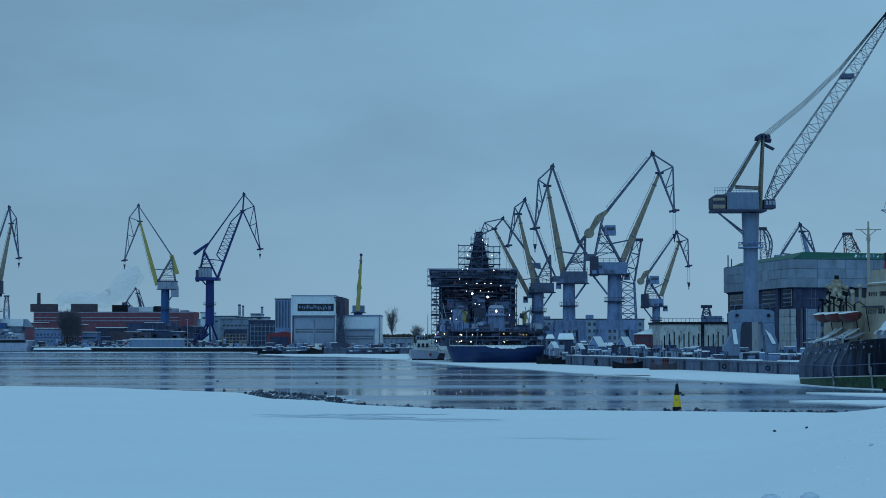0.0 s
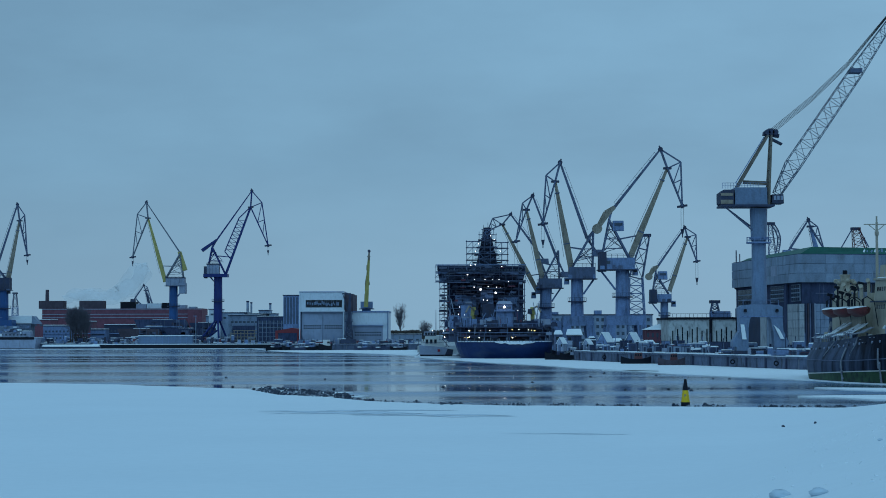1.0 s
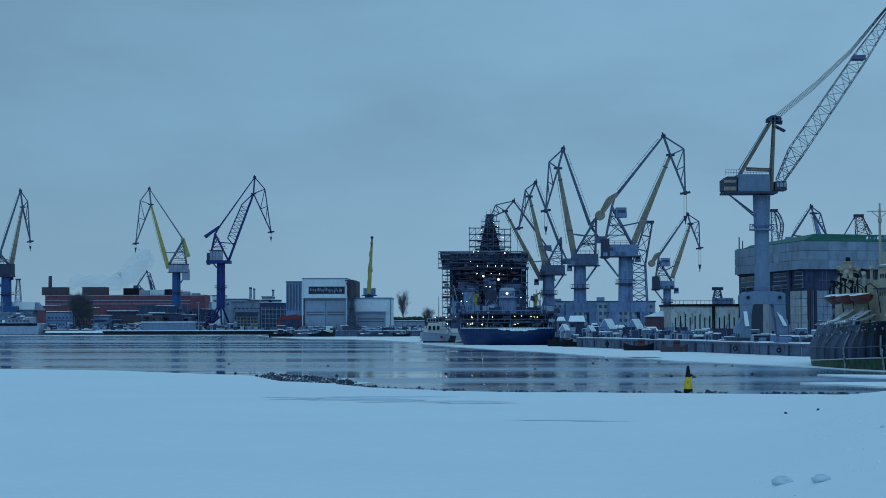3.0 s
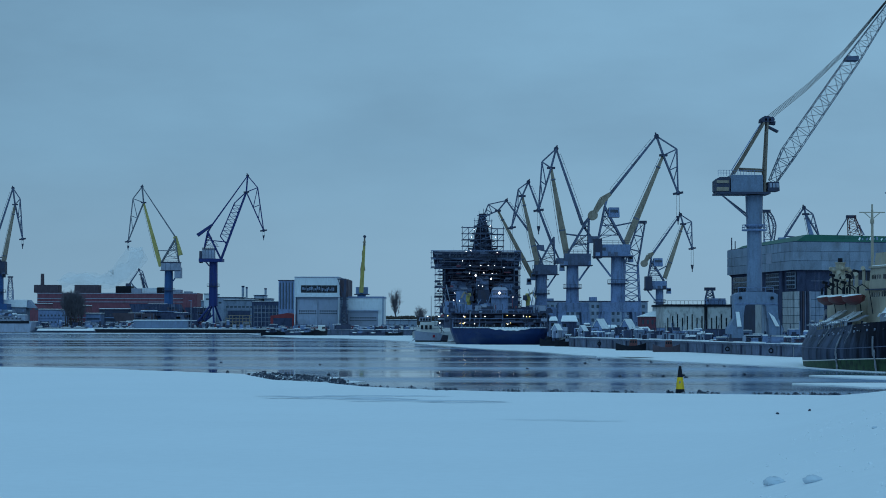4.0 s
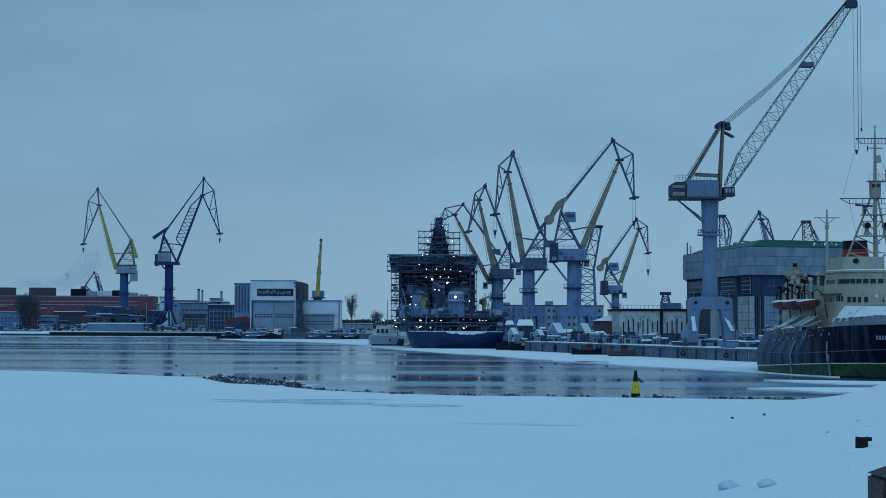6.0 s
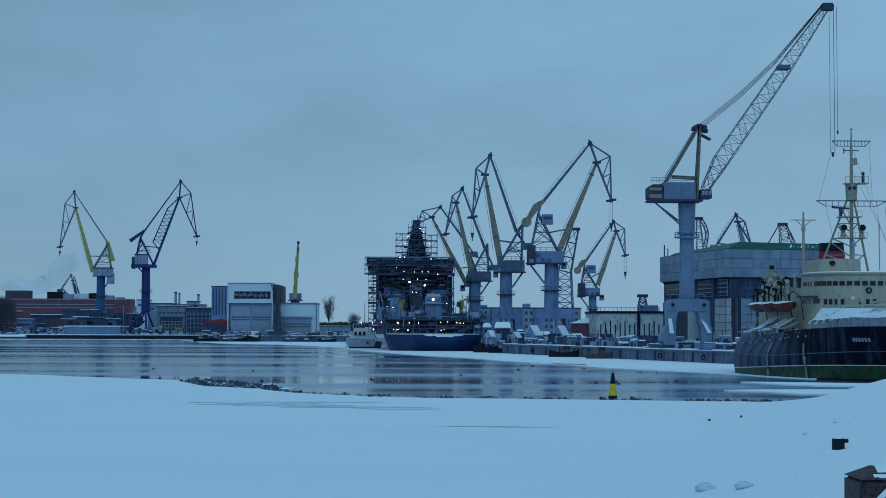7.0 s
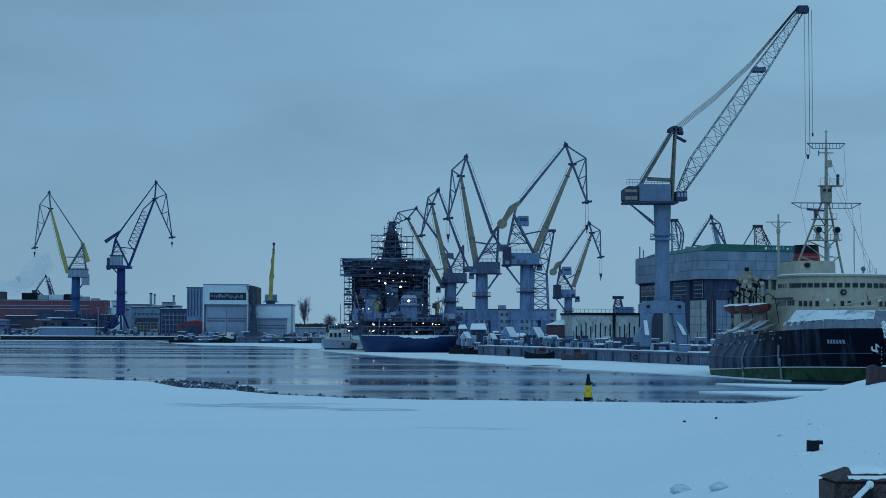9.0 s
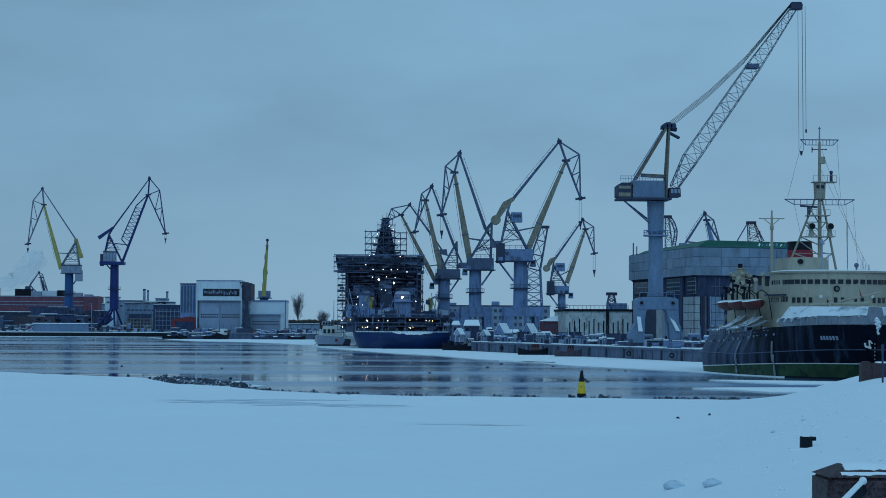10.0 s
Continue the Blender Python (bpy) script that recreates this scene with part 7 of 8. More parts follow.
def breadth(s):
    if s < 0:
        return 0.0
    f = 1.0
    if s < 42:
        f = (1 - (1 - s / 42) ** 2.3) ** 0.62
    elif s > 42:
        f = max(0.0, 1 - ((s - 42) / 34) ** 1.8)
    return 13.1 * f


def deck_z(s):
    return 8.0 - 1.9 * smooth01(0, 50, s) + 0.2 * smooth01(65, 92, s)


def boot_z(s):
    return 2.3 - 1.3 * smooth01(0, 55, s)


def hull_b(s, z):
    """Half breadth at the distance s from the stem and the height z: raked spoon bow, sides that lean in."""
    rake = 3.4 * (1 - min(1.0, max(0.0, z / 8.0)))
    b = breadth(s - rake * smooth01(30, 0, s))
    if s > 44:
        b *= 1 - 0.14 * (1 - min(1, z / 6.0)) * (s - 44) / 30
    # the sides lean in above the strake, more so amidships and aft
    b *= 1 - 0.15 * smooth01(2.6, 7.4, z) * smooth01(12, 36, s)
    return b * (1 + 0.02 * math.sin(math.pi * min(1, max(0, z / 7.0))))


def aboard(s, b, z):
    p = BOW + AX * s + SIDE * b
    return Vector((p.x, p.y, z))


def hull_band(z_lo, z_hi, out=0.0, rows=5, s1=LEN):
    sh = Shape()
    st = [0.02, 0.4, 1, 2, 3, 4.5, 6] + [8 + 2.1 * i for i in range(32)]
    st = [q for q in st if q <= s1] + [s1]
    m = rows + 1
    for side in (1, -1):
        n0 = len(sh.v)
        for q in st:
            for j in range(m):
                z = z_lo(q) + (z_hi(q) - z_lo(q)) * j / rows
                sh.v.append(tuple(aboard(q, side * (hull_b(q, z) + out), z)))
        for i in range(len(st) - 1):
            for j in range(rows):
                a = n0 + i * m + j
                sh.f.append((a, a + m, a + m + 1, a + 1) if side > 0 else (a + 1, a + m + 1, a + m, a))
    return sh


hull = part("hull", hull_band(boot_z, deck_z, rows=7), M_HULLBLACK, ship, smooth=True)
part("boot_topping", hull_band(lambda s: 0.25, boot_z, rows=4), M_HULLGREEN, ship, "streaked green boot topping", smooth=True)
part("keel_strake", hull_band(lambda s: -0.8, lambda s: 0.25, rows=3), M_BLACK, ship, smooth=True)
part("waterline_stripe", hull_band(lambda s: boot_z(s) - 0.06, lambda s: boot_z(s) + 0.08, 0.05, 1), M_SHIPWHITE, hull, smooth=True)
part("rubbing_strake", hull_band(lambda s: 3.3 + 1.0 * smooth01(30, 0, s), lambda s: 3.43 + 1.0 * smooth01(30, 0, s), 0.08, 1), M_CRANE_STEEL, hull, smooth=True)
dk = Shape()
st = [0.05, 0.5, 1.2, 2.5] + [4 + 2 * i for i in range(35)]
for q in st:
    for b in (1, -1):
        dk.v.append(tuple(aboard(q, b * hull_b(q, deck_z(q)) * 0.99, deck_z(q) - 0.25)))
dk.f += [(2 * i, 2 * i + 1, 2 * i + 3, 2 * i + 2) for i in range(len(st) - 1)]
part("deck", dk, M_SNOWCAP, ship)
# portholes and marks along the plating
for i in range(22):
    s = 14 + 2.3 * i
    p = aboard(s, hull_b(s, deck_z(s) - 1.1) + 0.05, deck_z(s) - 1.1)
    part("porthole", Shape().beam(p + SIDE * 0.06, p - SIDE * 0.1, 0.42, n=10), M_CABIN if i % 3 else M_GLASS, hull)


def hull_mark(s, z, ds, dz, mat, name="mark", out=0.07):
    """A small flat mark lying on the starboard plating."""
    a, b = aboard(s, hull_b(s, z) + out, z), aboard(s + ds, hull_b(s + ds, z) + out, z)
    c, d = aboard(s + ds, hull_b(s + ds, z + dz) + out, z + dz), aboard(s, hull_b(s, z + dz) + out, z + dz)
    q = SIDE * 0.05
    part(name, Shape().add([a, b, c, d, a - q, b - q, c - q, d - q], [(0, 1, 2, 3), (7, 6, 5, 4), (0, 4, 5, 1), (1, 5, 6, 2), (2, 6, 7, 3), (3, 7, 4, 0)]), mat, hull)


NAME_S, NAME_Z = 4.0, 5.7
for k in range(6):
    hull_mark(NAME_S + k * 0.45, NAME_Z, 0.27, 0.6, M_CABIN, "name_bar")
for k in range(5):
    hull_mark(0.55, 2.9 + 0.55 * k, 0.25, 0.2, M_SHIPWHITE, "draught_mark")
ap = aboard(1.3, hull_b(1.3, 5.2) + 0.2, 5.2)
anc = Shape().beam(ap + Vector((0.05, -0.2, 0.55)), ap + Vector((0.15, -0.2, -0.6)), 0.2).beam(ap + Vector((-0.5, -0.1, -0.35)), ap + Vector((0.35, -0.3, -0.6)), 0.28).beam(ap + Vector((-0.5, -0.1, -0.35)), ap + Vector((-0.52, -0.1, 0.15)), 0.24).beam(ap + Vector((0.1, -0.2, 0.5)), ap + Vector((0.5, -0.3, 0.05)), 0.2)
part("anchor", anc, M_SHIPWHITE, ship, "white-painted bow anchor")
sr_ = random.Random(15)
for k in range(9):
    z = 8.8 - 0.26 * k
    q = aboard(0.25 + 0.35 * (8.0 - z) * (1 - min(1.0, max(0.0, z / 8.0))), -0.3 + sr_.uniform(-0.15, 0.25), z)
    part("stem_ice", Shape().ball(q, sr_.uniform(0.3, 0.55) * (1 - 0.06 * k), 8, 6, 0.3, sr_, 0.8), M_SNOWCAP, hull, smooth=True)
# bright scrapes and rails along the sheer
for i in range(12):
    q = 18 + 1.7 * i + sr_.uniform(-0.5, 0.5)
    hull_mark(q, deck_z(q) - sr_.uniform(0.35, 1.3), sr_.uniform(0.25, 0.7), sr_.uniform(0.08, 0.18), sr_.choice((M_CABIN, M_TARP, M_CRANE_STEEL)), "scrape", 0.05)
for q in (24.5, 36.0):
    part("hull_streak", Shape().chain([aboard(q + 0.25 * k * sr_.uniform(0.3, 1), hull_b(q, deck_z(q) - 0.5 * k) + 0.06, deck_z(q) - 0.5 * k) for k in range(sr_.randint(3, 7))], 0.16), M_TARP, hull)
for s, z1 in ((27.7, 2.6), (16.2, 3.4)):
    ck = random.Random(int(s))
    sh = Shape()
    for k in range(10):
        z = 0.05 + (z1 - 0.05) * k / 9
        p = aboard(s + ck.uniform(-0.12, 0.12), hull_b(s, z) + 0.18, z)
        rr = 0.15 + ck.uniform(-0.05, 0.07)
        sh.v += [(p.x + rr * math.cos(2 * math.pi * j / 7), p.y + rr * math.sin(2 * math.pi * j / 7), z) for j in range(7)]
    sh.f += [(k * 7 + j, k * 7 + (j + 1) % 7, k * 7 + 7 + (j + 1) % 7, k * 7 + 7 + j) for k in range(9) for j in range(7)] + [tuple(range(63, 70))]
    part("frozen_outflow", sh, M_TARP, ship, "grey-white ice crust below a drain pipe")
for s in (28.1, 16.6):
    part("drain_pipe", Shape().chain([aboard(s, hull_b(s, z) + 0.1, z) for z in (2.4, 3.2, 4.0, 4.8, 5.4)], 0.3, 6), M_TARP, hull)


SHIFT = 3.2


def sponson(half, s0, s1, front, shift=SHIFT):
    """Plan outline of a deckhouse with a rounded front."""
    pts = []
    for i in range(25):
        g = -math.pi / 2 + math.pi * i / 24
        pts.append(aboard(s0 + front - front * math.cos(g), half * math.sin(g) - shift, 0))
    pts += [aboard(s1, half - shift, 0), aboard(s1, -half - shift, 0)]
    return [(q.x, q.y) for q in pts][::-1]


def loft(o0, z0, o1, z1):
    n = len(o0)
    vs = [(x, y, z0) for x, y in o0] + [(x, y, z1) for x, y in o1]
    return Shape().add(vs, [tuple(range(n, 2 * n)), tuple(range(n - 1, -1, -1))] + [(i, (i + 1) % n, n + (i + 1) % n, n + i) for i in range(n)])


S0 = 21.0
bridge = part("superstructure", loft(sponson(9.2, S0, 34.5, 6.5), 6.0, sponson(8.6, S0, 33.5, 6.5), 16.0), M_SHIPCREAM, ship)
part("roof_rim", loft(sponson(8.85, S0 - 0.25, 33.8, 6.5), 16.0, sponson(8.85, S0 - 0.25, 33.8, 6.5), 16.3), M_SHIPCREAM, bridge)
part("roof_snow", loft(sponson(8.5, S0 + 0.2, 33.5, 6.5), 16.305, sponson(8.3, S0 + 0.4, 33.5, 6.4), 16.45), M_SNOWCAP, bridge)


def on_front(a, z, w, h, name, mat, deep=0.25):
    """A window in the rounded front, at the angle a from straight ahead."""
    g = radians(a)
    half = 9.2 - 0.6 * (z - 6.0) / 10.0
    c = aboard(S0 + 6.5 - 6.5 * math.cos(g), half * math.sin(g) - SHIFT, z)
    t = (AX * (6.5 * math.sin(g)) + SIDE * (half * math.cos(g))).normalized()
    o = Vector((t.y, -t.x, 0))
    if o.dot(AX) > 0:
        o = -o
    m = Matrix(((t.x, o.x, 0, c.x), (t.y, o.y, 0, c.y), (0, 0, 1, c.z), (0, 0, 0, 1)))
    vs = [m @ Vector(q) for q in ((-w / 2, -deep, -h / 2), (w / 2, -deep, -h / 2), (w / 2, 0.09, -h / 2), (-w / 2, 0.09, -h / 2), (-w / 2, -deep, h / 2), (w / 2, -deep, h / 2), (w / 2, 0.09, h / 2), (-w / 2, 0.09, h / 2))]
    return part(name, Shape().add(vs, [(3, 2, 1, 0), (4, 5, 6, 7), (0, 1, 5, 4), (1, 2, 6, 5), (2, 3, 7, 6), (3, 0, 4, 7)]), mat, bridge)


for i in range(21):
    on_front(-80 + 8 * i, 14.6, 0.82, 0.68, "window", M_GLASS)
for a in (-60, -53, -46, -39, -20, -13, -6, 8, 15, 30, 38, 46, 55, 62):
    on_front(-a, 11.75, 0.55, 0.8, "window", M_GLASS)
for a in (72, 78, 84):
    on_front(a, 11.9, 0.4, 0.8, "window", M_GLASS)
    on_front(a, 8.6, 0.3, 0.3, "porthole", M_GLASS)
for k, z in [(k, z) for k in range(4) for z in (14.6, 11.8)]:
    s0_, b0_ = S0 + 7.2 + 1.15 * k, 9.2 - 0.06 * (z - 6.0) - SHIFT
    vs = [aboard(s0_ + ds, b0_ + db, z + dz) for db in (-0.1, 0.08) for ds, dz in ((0, -0.33), (0.6, -0.33), (0.6, 0.33), (0, 0.33))]
    part("window", Shape().add(vs, [(3, 2, 1, 0), (4, 5, 6, 7), (0, 1, 5, 4), (1, 2, 6, 5), (2, 3, 7, 6), (3, 0, 4, 7)]), M_GLASS, bridge)
g_ = radians(12)
ec = aboard(S0 + 6.5 - 6.5 * math.cos(g_), 8.8 * math.sin(g_) - SHIFT, 13.5)
part("emblem", Shape().beam(ec + AX * 0.3, ec - AX * 0.16, 0.95, n=18), M_BLACK, bridge, "round dark emblem")
part("emblem_disc", Shape().beam(ec - AX * 0.16, ec - AX * 0.2, 0.55, n=14), M_CRANE_TAN, bridge)
for a in (28, -28):
    on_front(a, 12.3, 0.5, 0.5, "floodlight", M_SHIPWHITE, -0.02)
# wing ledge, side screen
part("wing_ledge", Shape().slab([tuple(aboard(s, b, 0).to_2d()) for s, b in ((S0 + 4.6, 5.9), (S0 + 4.6, 3.6), (S0 + 12, 4.2), (S0 + 12, 6.5))][::-1], 12.5, 12.72), M_CRANE_DARK, bridge)
for z in (9.2, 12.2):
    part("stripe", loft(sponson(9.25 - 0.06 * (z - 6), S0 - 0.02, 34, 6.5), z, sponson(9.25 - 0.06 * (z - 6), S0 - 0.02, 34, 6.5), z + 0.08), M_SHIPCREAM, bridge)
# top house, funnel
th = part("top_house", loft(sponson(3.5, S0 + 10.5, S0 + 20, 2.5, 1.0), 16.4, sponson(3.2, S0 + 10.7, S0 + 20, 2.5, 1.0), 18.7), M_SHIPCREAM, ship)
part("porthole", Shape().beam(aboard(S0 + 10.6, 0.9, 18.0), aboard(S0 + 11.3, 0.9, 18.0), 0.8, n=12), M_BLACK, th)
FS = S0 + 24
for z0, z1, mat in ((16.4, 18.7, M_SHIPCREAM), (18.7, 20.3, M_RED), (20.3, 21.6, M_BLACK)):
    def oval(r, rk):
        c = aboard(FS + rk, -3.42, 0)
        return [(c.x + 2.35 * r * math.cos(2 * math.pi * i / 20), c.y + 3.0 * r * math.sin(2 * math.pi * i / 20)) for i in range(20)]
    part("funnel", loft(oval(1.0 - 0.032 * (z0 - 16.4), 0.1 * (z0 - 16.4)), z0, oval(1.0 - 0.032 * (z1 - 16.4), 0.1 * (z1 - 16.4)), z1), mat, ship)
part("funnel_cap", loft(oval(0.86, 0.52), 21.6, oval(0.86, 0.52), 21.75), M_BLACK, ship)
# tripod foremast
MS = S0 + 13.0
mc = aboard(MS, -3.0, 0)


def mm(dx, z, dy=0.0):
    return Vector((mc.x + dx, mc.y + dy, z))


mast = part("foremast", Shape().beam(mm(0, 16.4), mm(0, 30), 0.66, 0.66, 0.58, 0.58, n=10).beam(mm(0, 30), mm(0, 37.4), 0.6, 0.6, 0.4, 0.4, n=8).beam(mm(0, 37.4), mm(0, 39.9), 0.3, 0.3, 0.16, 0.16, n=6).beam(mm(-0.25, 39.6), mm(0.25, 39.6), 0.14), M_MAST, ship)
for dx, dy in ((-4.6, 1.5), (2.7, 1.0)):
    part("tripod_leg", Shape().beam(mm(dx * 1.11, 16.4, dy), mm(dx * 0.12, 28.6), 0.4, 0.4, 0.3, 0.3, n=8), M_MAST, mast)
for f in (0.15, 0.4, 0.62):
    z = 17.8 + 10.8 * f
    for a, b, w in ((mm(-4.6 * (1 - 0.88 * f), z, 1.0), mm(0, z - 1.4), 0.17), (mm(-4.6 * (1 - 0.88 * (f + 0.2)), z + 2.1, 1.0), mm(0, z - 0.4), 0.15), (mm(2.7 * (1 - 0.88 * f), z, 1), mm(0, z - 1.4), 0.15), (mm(-4.6 * (1 - 0.88 * f), z, 1), mm(2.7 * (1 - 0.88 * f), z, 1), 0.12)):
        part("mast_brace", Shape().beam(a, b, w), M_MAST, mast)
for z, w in ((28.1, 5.7), (37.75, 3.1)):
    yd = Shape().beam(mm(-w, z), mm(w, z), 0.16).beam(mm(-w * 0.72, z - 0.85), mm(w * 0.72, z - 0.85), 0.1).beam(mm(-w, z), mm(-w * 0.72, z - 0.85), 0.12).beam(mm(w, z), mm(w * 0.72, z - 0.85), 0.12)
    for k in range(-4, 5):
        yd.beam(mm(w * k * 0.18, z), mm(w * k * 0.18, z - 0.85), 0.08)
    part("yard", yd, M_CRANE_STEEL, mast)
part("crows_nest", Shape().beam(mm(0, 28.2), mm(0, 30.75), 1.75, 1.75, 1.95, 1.95, n=12), M_MAST, mast)
for k in (-0.5, 0.3):
    part("window", Shape().box(mc.x + k - 0.25, mc.y - 1.02, 29.9, mc.x + k + 0.25, mc.y - 0.8, 30.35), M_GLASS, mast)
rl = Shape().box(mc.x - 1.2, mc.y - 1, 30.8, mc.x + 2.6, mc.y + 1, 30.95)
for k in range(6):
    rl.beam(mm(-1.2 + 0.75 * k, 30.95, -1), mm(-1.2 + 0.75 * k, 31.95, -1), 0.06)
rl.beam(mm(-1.2, 31.95, -1), mm(2.6, 31.95, -1), 0.06)
part("radar_platform", rl, M_MAST, mast)
part("signal_lamp", Shape().beam(mm(1.9, 30.95), mm(1.9, 32.2), 0.5, n=8).ball(mm(1.9, 32.5), 0.3), M_CRANE_DARK, mast)
part("upper_box", Shape().box(mc.x - 0.1, mc.y - 0.5, 33.9, mc.x + 0.9, mc.y + 0.5, 35.0, taper=0.1), M_MAST, mast)
part("small_yard", Shape().beam(mm(-1.3, 36.2), mm(1.2, 36.2), 0.14).beam(mm(-1.2, 35.7), mm(-1.2, 36.6), 0.14), M_CRANE_DARK, mast)
for z, w0, w1 in ((25.4, -2.2, 1.4), (22.0, -2.4, 2.2)):
    p = Shape().box(mc.x + w0, mc.y - 1.4, z, mc.x + w1, mc.y + 1.0, z + 0.15)
    for k in range(6):
        x = w0 + (w1 - w0) * k / 5
        p.beam(mm(x, z, -1.35), mm(x, z + 1.0, -1.35), 0.06)
    p.beam(mm(w0, z + 1, -1.35), mm(w1, z + 1, -1.35), 0.06)
    part("mast_platform", p, M_MAST, mast)
for dx in (-1.6, 1.4):
    sl = part("searchlight", Shape().beam(mm(dx, 22.2, -1.0), mm(dx, 23.2, -1.0), 1.0, 0.9, 0.6, 0.6, n=8).beam(mm(dx, 23.7, -1.7), mm(dx, 23.7, -0.6), 1.1, n=12), M_MAST, mast)
    part("lens", Shape().beam(mm(dx, 23.7, -1.78), mm(dx, 23.7, -1.71), 0.95, n=12), M_BLACK, sl)
part("radar", Shape().beam(mm(-3.4, 27.0, -1), mm(-0.6, 26.8, -1), 0.3).beam(mm(-2.0, 25.5, -1), mm(-2.0, 26.8, -1), 0.55, n=8), M_CRANE_DARK, mast)
for a, b in ((mm(5.4, 28.2), aboard(S0 + 10, -8.4, 16.4)), (mm(-2.9, 37.2), mm(-5.2, 28.4)), (mm(2.9, 37.2), mm(3.4, 28.4)), (mm(0.4, 36), aboard(S0 + 2, -6.5, 16.5)), (mm(0.2, 33), mm(6.0, 16.5, -8)), (mm(4.3, 27.6), mm(4.5, 16.5)), (mm(-4.2, 27.8), mm(-2.8, 21))):
    part("stay", Shape().beam(a, b, 0.05, n=3), M_ROPE, mast)
# gear on the bridge roof
for s, b, z, r in ((S0 + 5, -6.3, 17.2, 0.6),):
    part("vent_cowl", Shape().beam(aboard(s, b, 16.4), aboard(s, b, z), 0.3, n=8).ball(aboard(s, b, z + 0.1), r * 0.65, 10, 7), M_CRANE_STEEL, ship)
part("roof_ladder", Shape().beam(aboard(S0 + 8, -1.7, 16.4), aboard(S0 + 8, -1.7, 21), 0.2).beam(aboard(S0 + 8, -2.7, 16.4), aboard(S0 + 8, -2.7, 19.2), 0.12).beam(aboard(S0 + 8, -2.7, 19.2), aboard(S0 + 8, -1.7, 19.4), 0.12).beam(aboard(S0 + 8, -1.9, 20.6), aboard(S0 + 8, -1.5, 21.4), 0.5), M_CABIN, ship)
rl = Shape()
for i in range(20):
    g = -math.pi / 2 + math.pi * i / 19
    p = aboard(S0 + 6.6 - 6.2 * math.cos(g), 8.8 * math.sin(g), 16.4)
    if i > 12 or i < 6:
        rl.beam(p, p + Vector((0, 0, 1.0)), 0.06)
part("roof_railing", rl, M_CABIN, ship)
for b in (-4.5, -7.0):
    part("whip_aerial", Shape().beam(aboard(S0 + 4, b, 16.4), aboard(S0 + 4, b, 18.6 if b < -5 else 24.0), 0.09, n=4), M_CABIN, ship)

# aft mast
am = aboard(57, -2.2, 0)
part("aft_mast", Shape().beam((am.x, am.y, 6), (am.x, am.y, 26.6), 0.7, 0.7, 0.4, 0.4, n=8).beam((am.x, am.y, 26.6), (am.x, am.y, 27.6), 0.25).beam((am.x - 2.2, am.y, 26.2), (am.x + 2.2, am.y, 26.2), 0.16)
     .beam((am.x - 1.3, am.y, 26.1), (am.x, am.y, 25.0), 0.12).beam((am.x + 1.3, am.y, 26.1), (am.x, am.y, 25.0), 0.12).beam((am.x, am.y, 24.3), (am.x, am.y, 25.0), 0.7, n=8), M_SHIPCREAM, ship)
# aft house with its ventilators
ah = part("aft_house", Shape().slab([tuple(aboard(s, b, 0).to_2d()) for s, b in ((36, 7.0), (36, -7), (56, -6.5), (60, -4), (60, 4.0), (56, 6.0))][::-1], 6.0, 13.3), M_SHIPCREAM, ship)
part("turret", Shape().beam(aboard(53, 4.6, 12.6), aboard(53, 4.6, 15.8), 3.6, 3.6, 2.6, 2.6, n=10).beam(aboard(53, 4.6, 15.8), aboard(53, 4.6, 17.3), 1.6, n=8).beam(aboard(53, 4.6, 17.3), aboard(53, 4.6, 17.5), 1.9, n=8), M_SHIPCREAM, ah)
part("turret_cap", Shape().beam(aboard(53, 4.6, 17.5), aboard(53, 4.6, 18.2), 0.8, n=8), M_BLACK, ah)
part("turret_rail", Shape().chain([aboard(53 + 1.7 * math.cos(k * 0.785), 4.6 + 1.7 * math.sin(k * 0.785), 16.6) for k in range(9)], 0.1), M_SHIPCREAM, ah)
for k in range(6):
    g = k * 1.047
    part("turret_light", Shape().ball(aboard(53 + 1.6 * math.cos(g), 4.6 + 1.6 * math.sin(g), 16.1 + 0.3 * (k % 2)), 0.38, 8, 6), M_SHIPCREAM, ah, smooth=True)
for k, (s, b, h) in enumerate(((37, 6.6, 15.0), (40, 6.6, 14.2), (44, 6.6, 14.6), (48, 6.2, 14.0), (55, 5.4, 14.4), (58, 4.0, 13.8), (42, 5.2, 15.4), (46, 5.0, 15.0), (50, 5.6, 15.6), (38.5, 5.0, 16.0))):
    part("ventilator", Shape().beam(aboard(s, b, 12.6), aboard(s, b, h), 0.5, n=8).beam(aboard(s, b, h), aboard(s - 0.5, b + 0.3, h + 0.15), 0.6, 0.6, 0.75, 0.75, n=8), M_SHIPCREAM, ah)
    part("davit_post", Shape().beam(aboard(s + 1.2, b + 0.8, 12.0), aboard(s + 1.2, b + 0.8, h - 0.4), 0.3, n=6).beam(aboard(s + 1.2, b + 0.5, h - 0.4), aboard(s + 1.2, b + 1.4, h - 0.2), 0.45), M_BLACK, ah)
    part("deck_locker", Shape().box(*(aboard(s - 0.6, b - 1.2, 13.3)), *(aboard(s + 0.8, b - 2.4, 14.1 + 0.2 * (k % 3))), taper=0.05), M_CABIN if k % 3 else M_SHIPCREAM, ah)
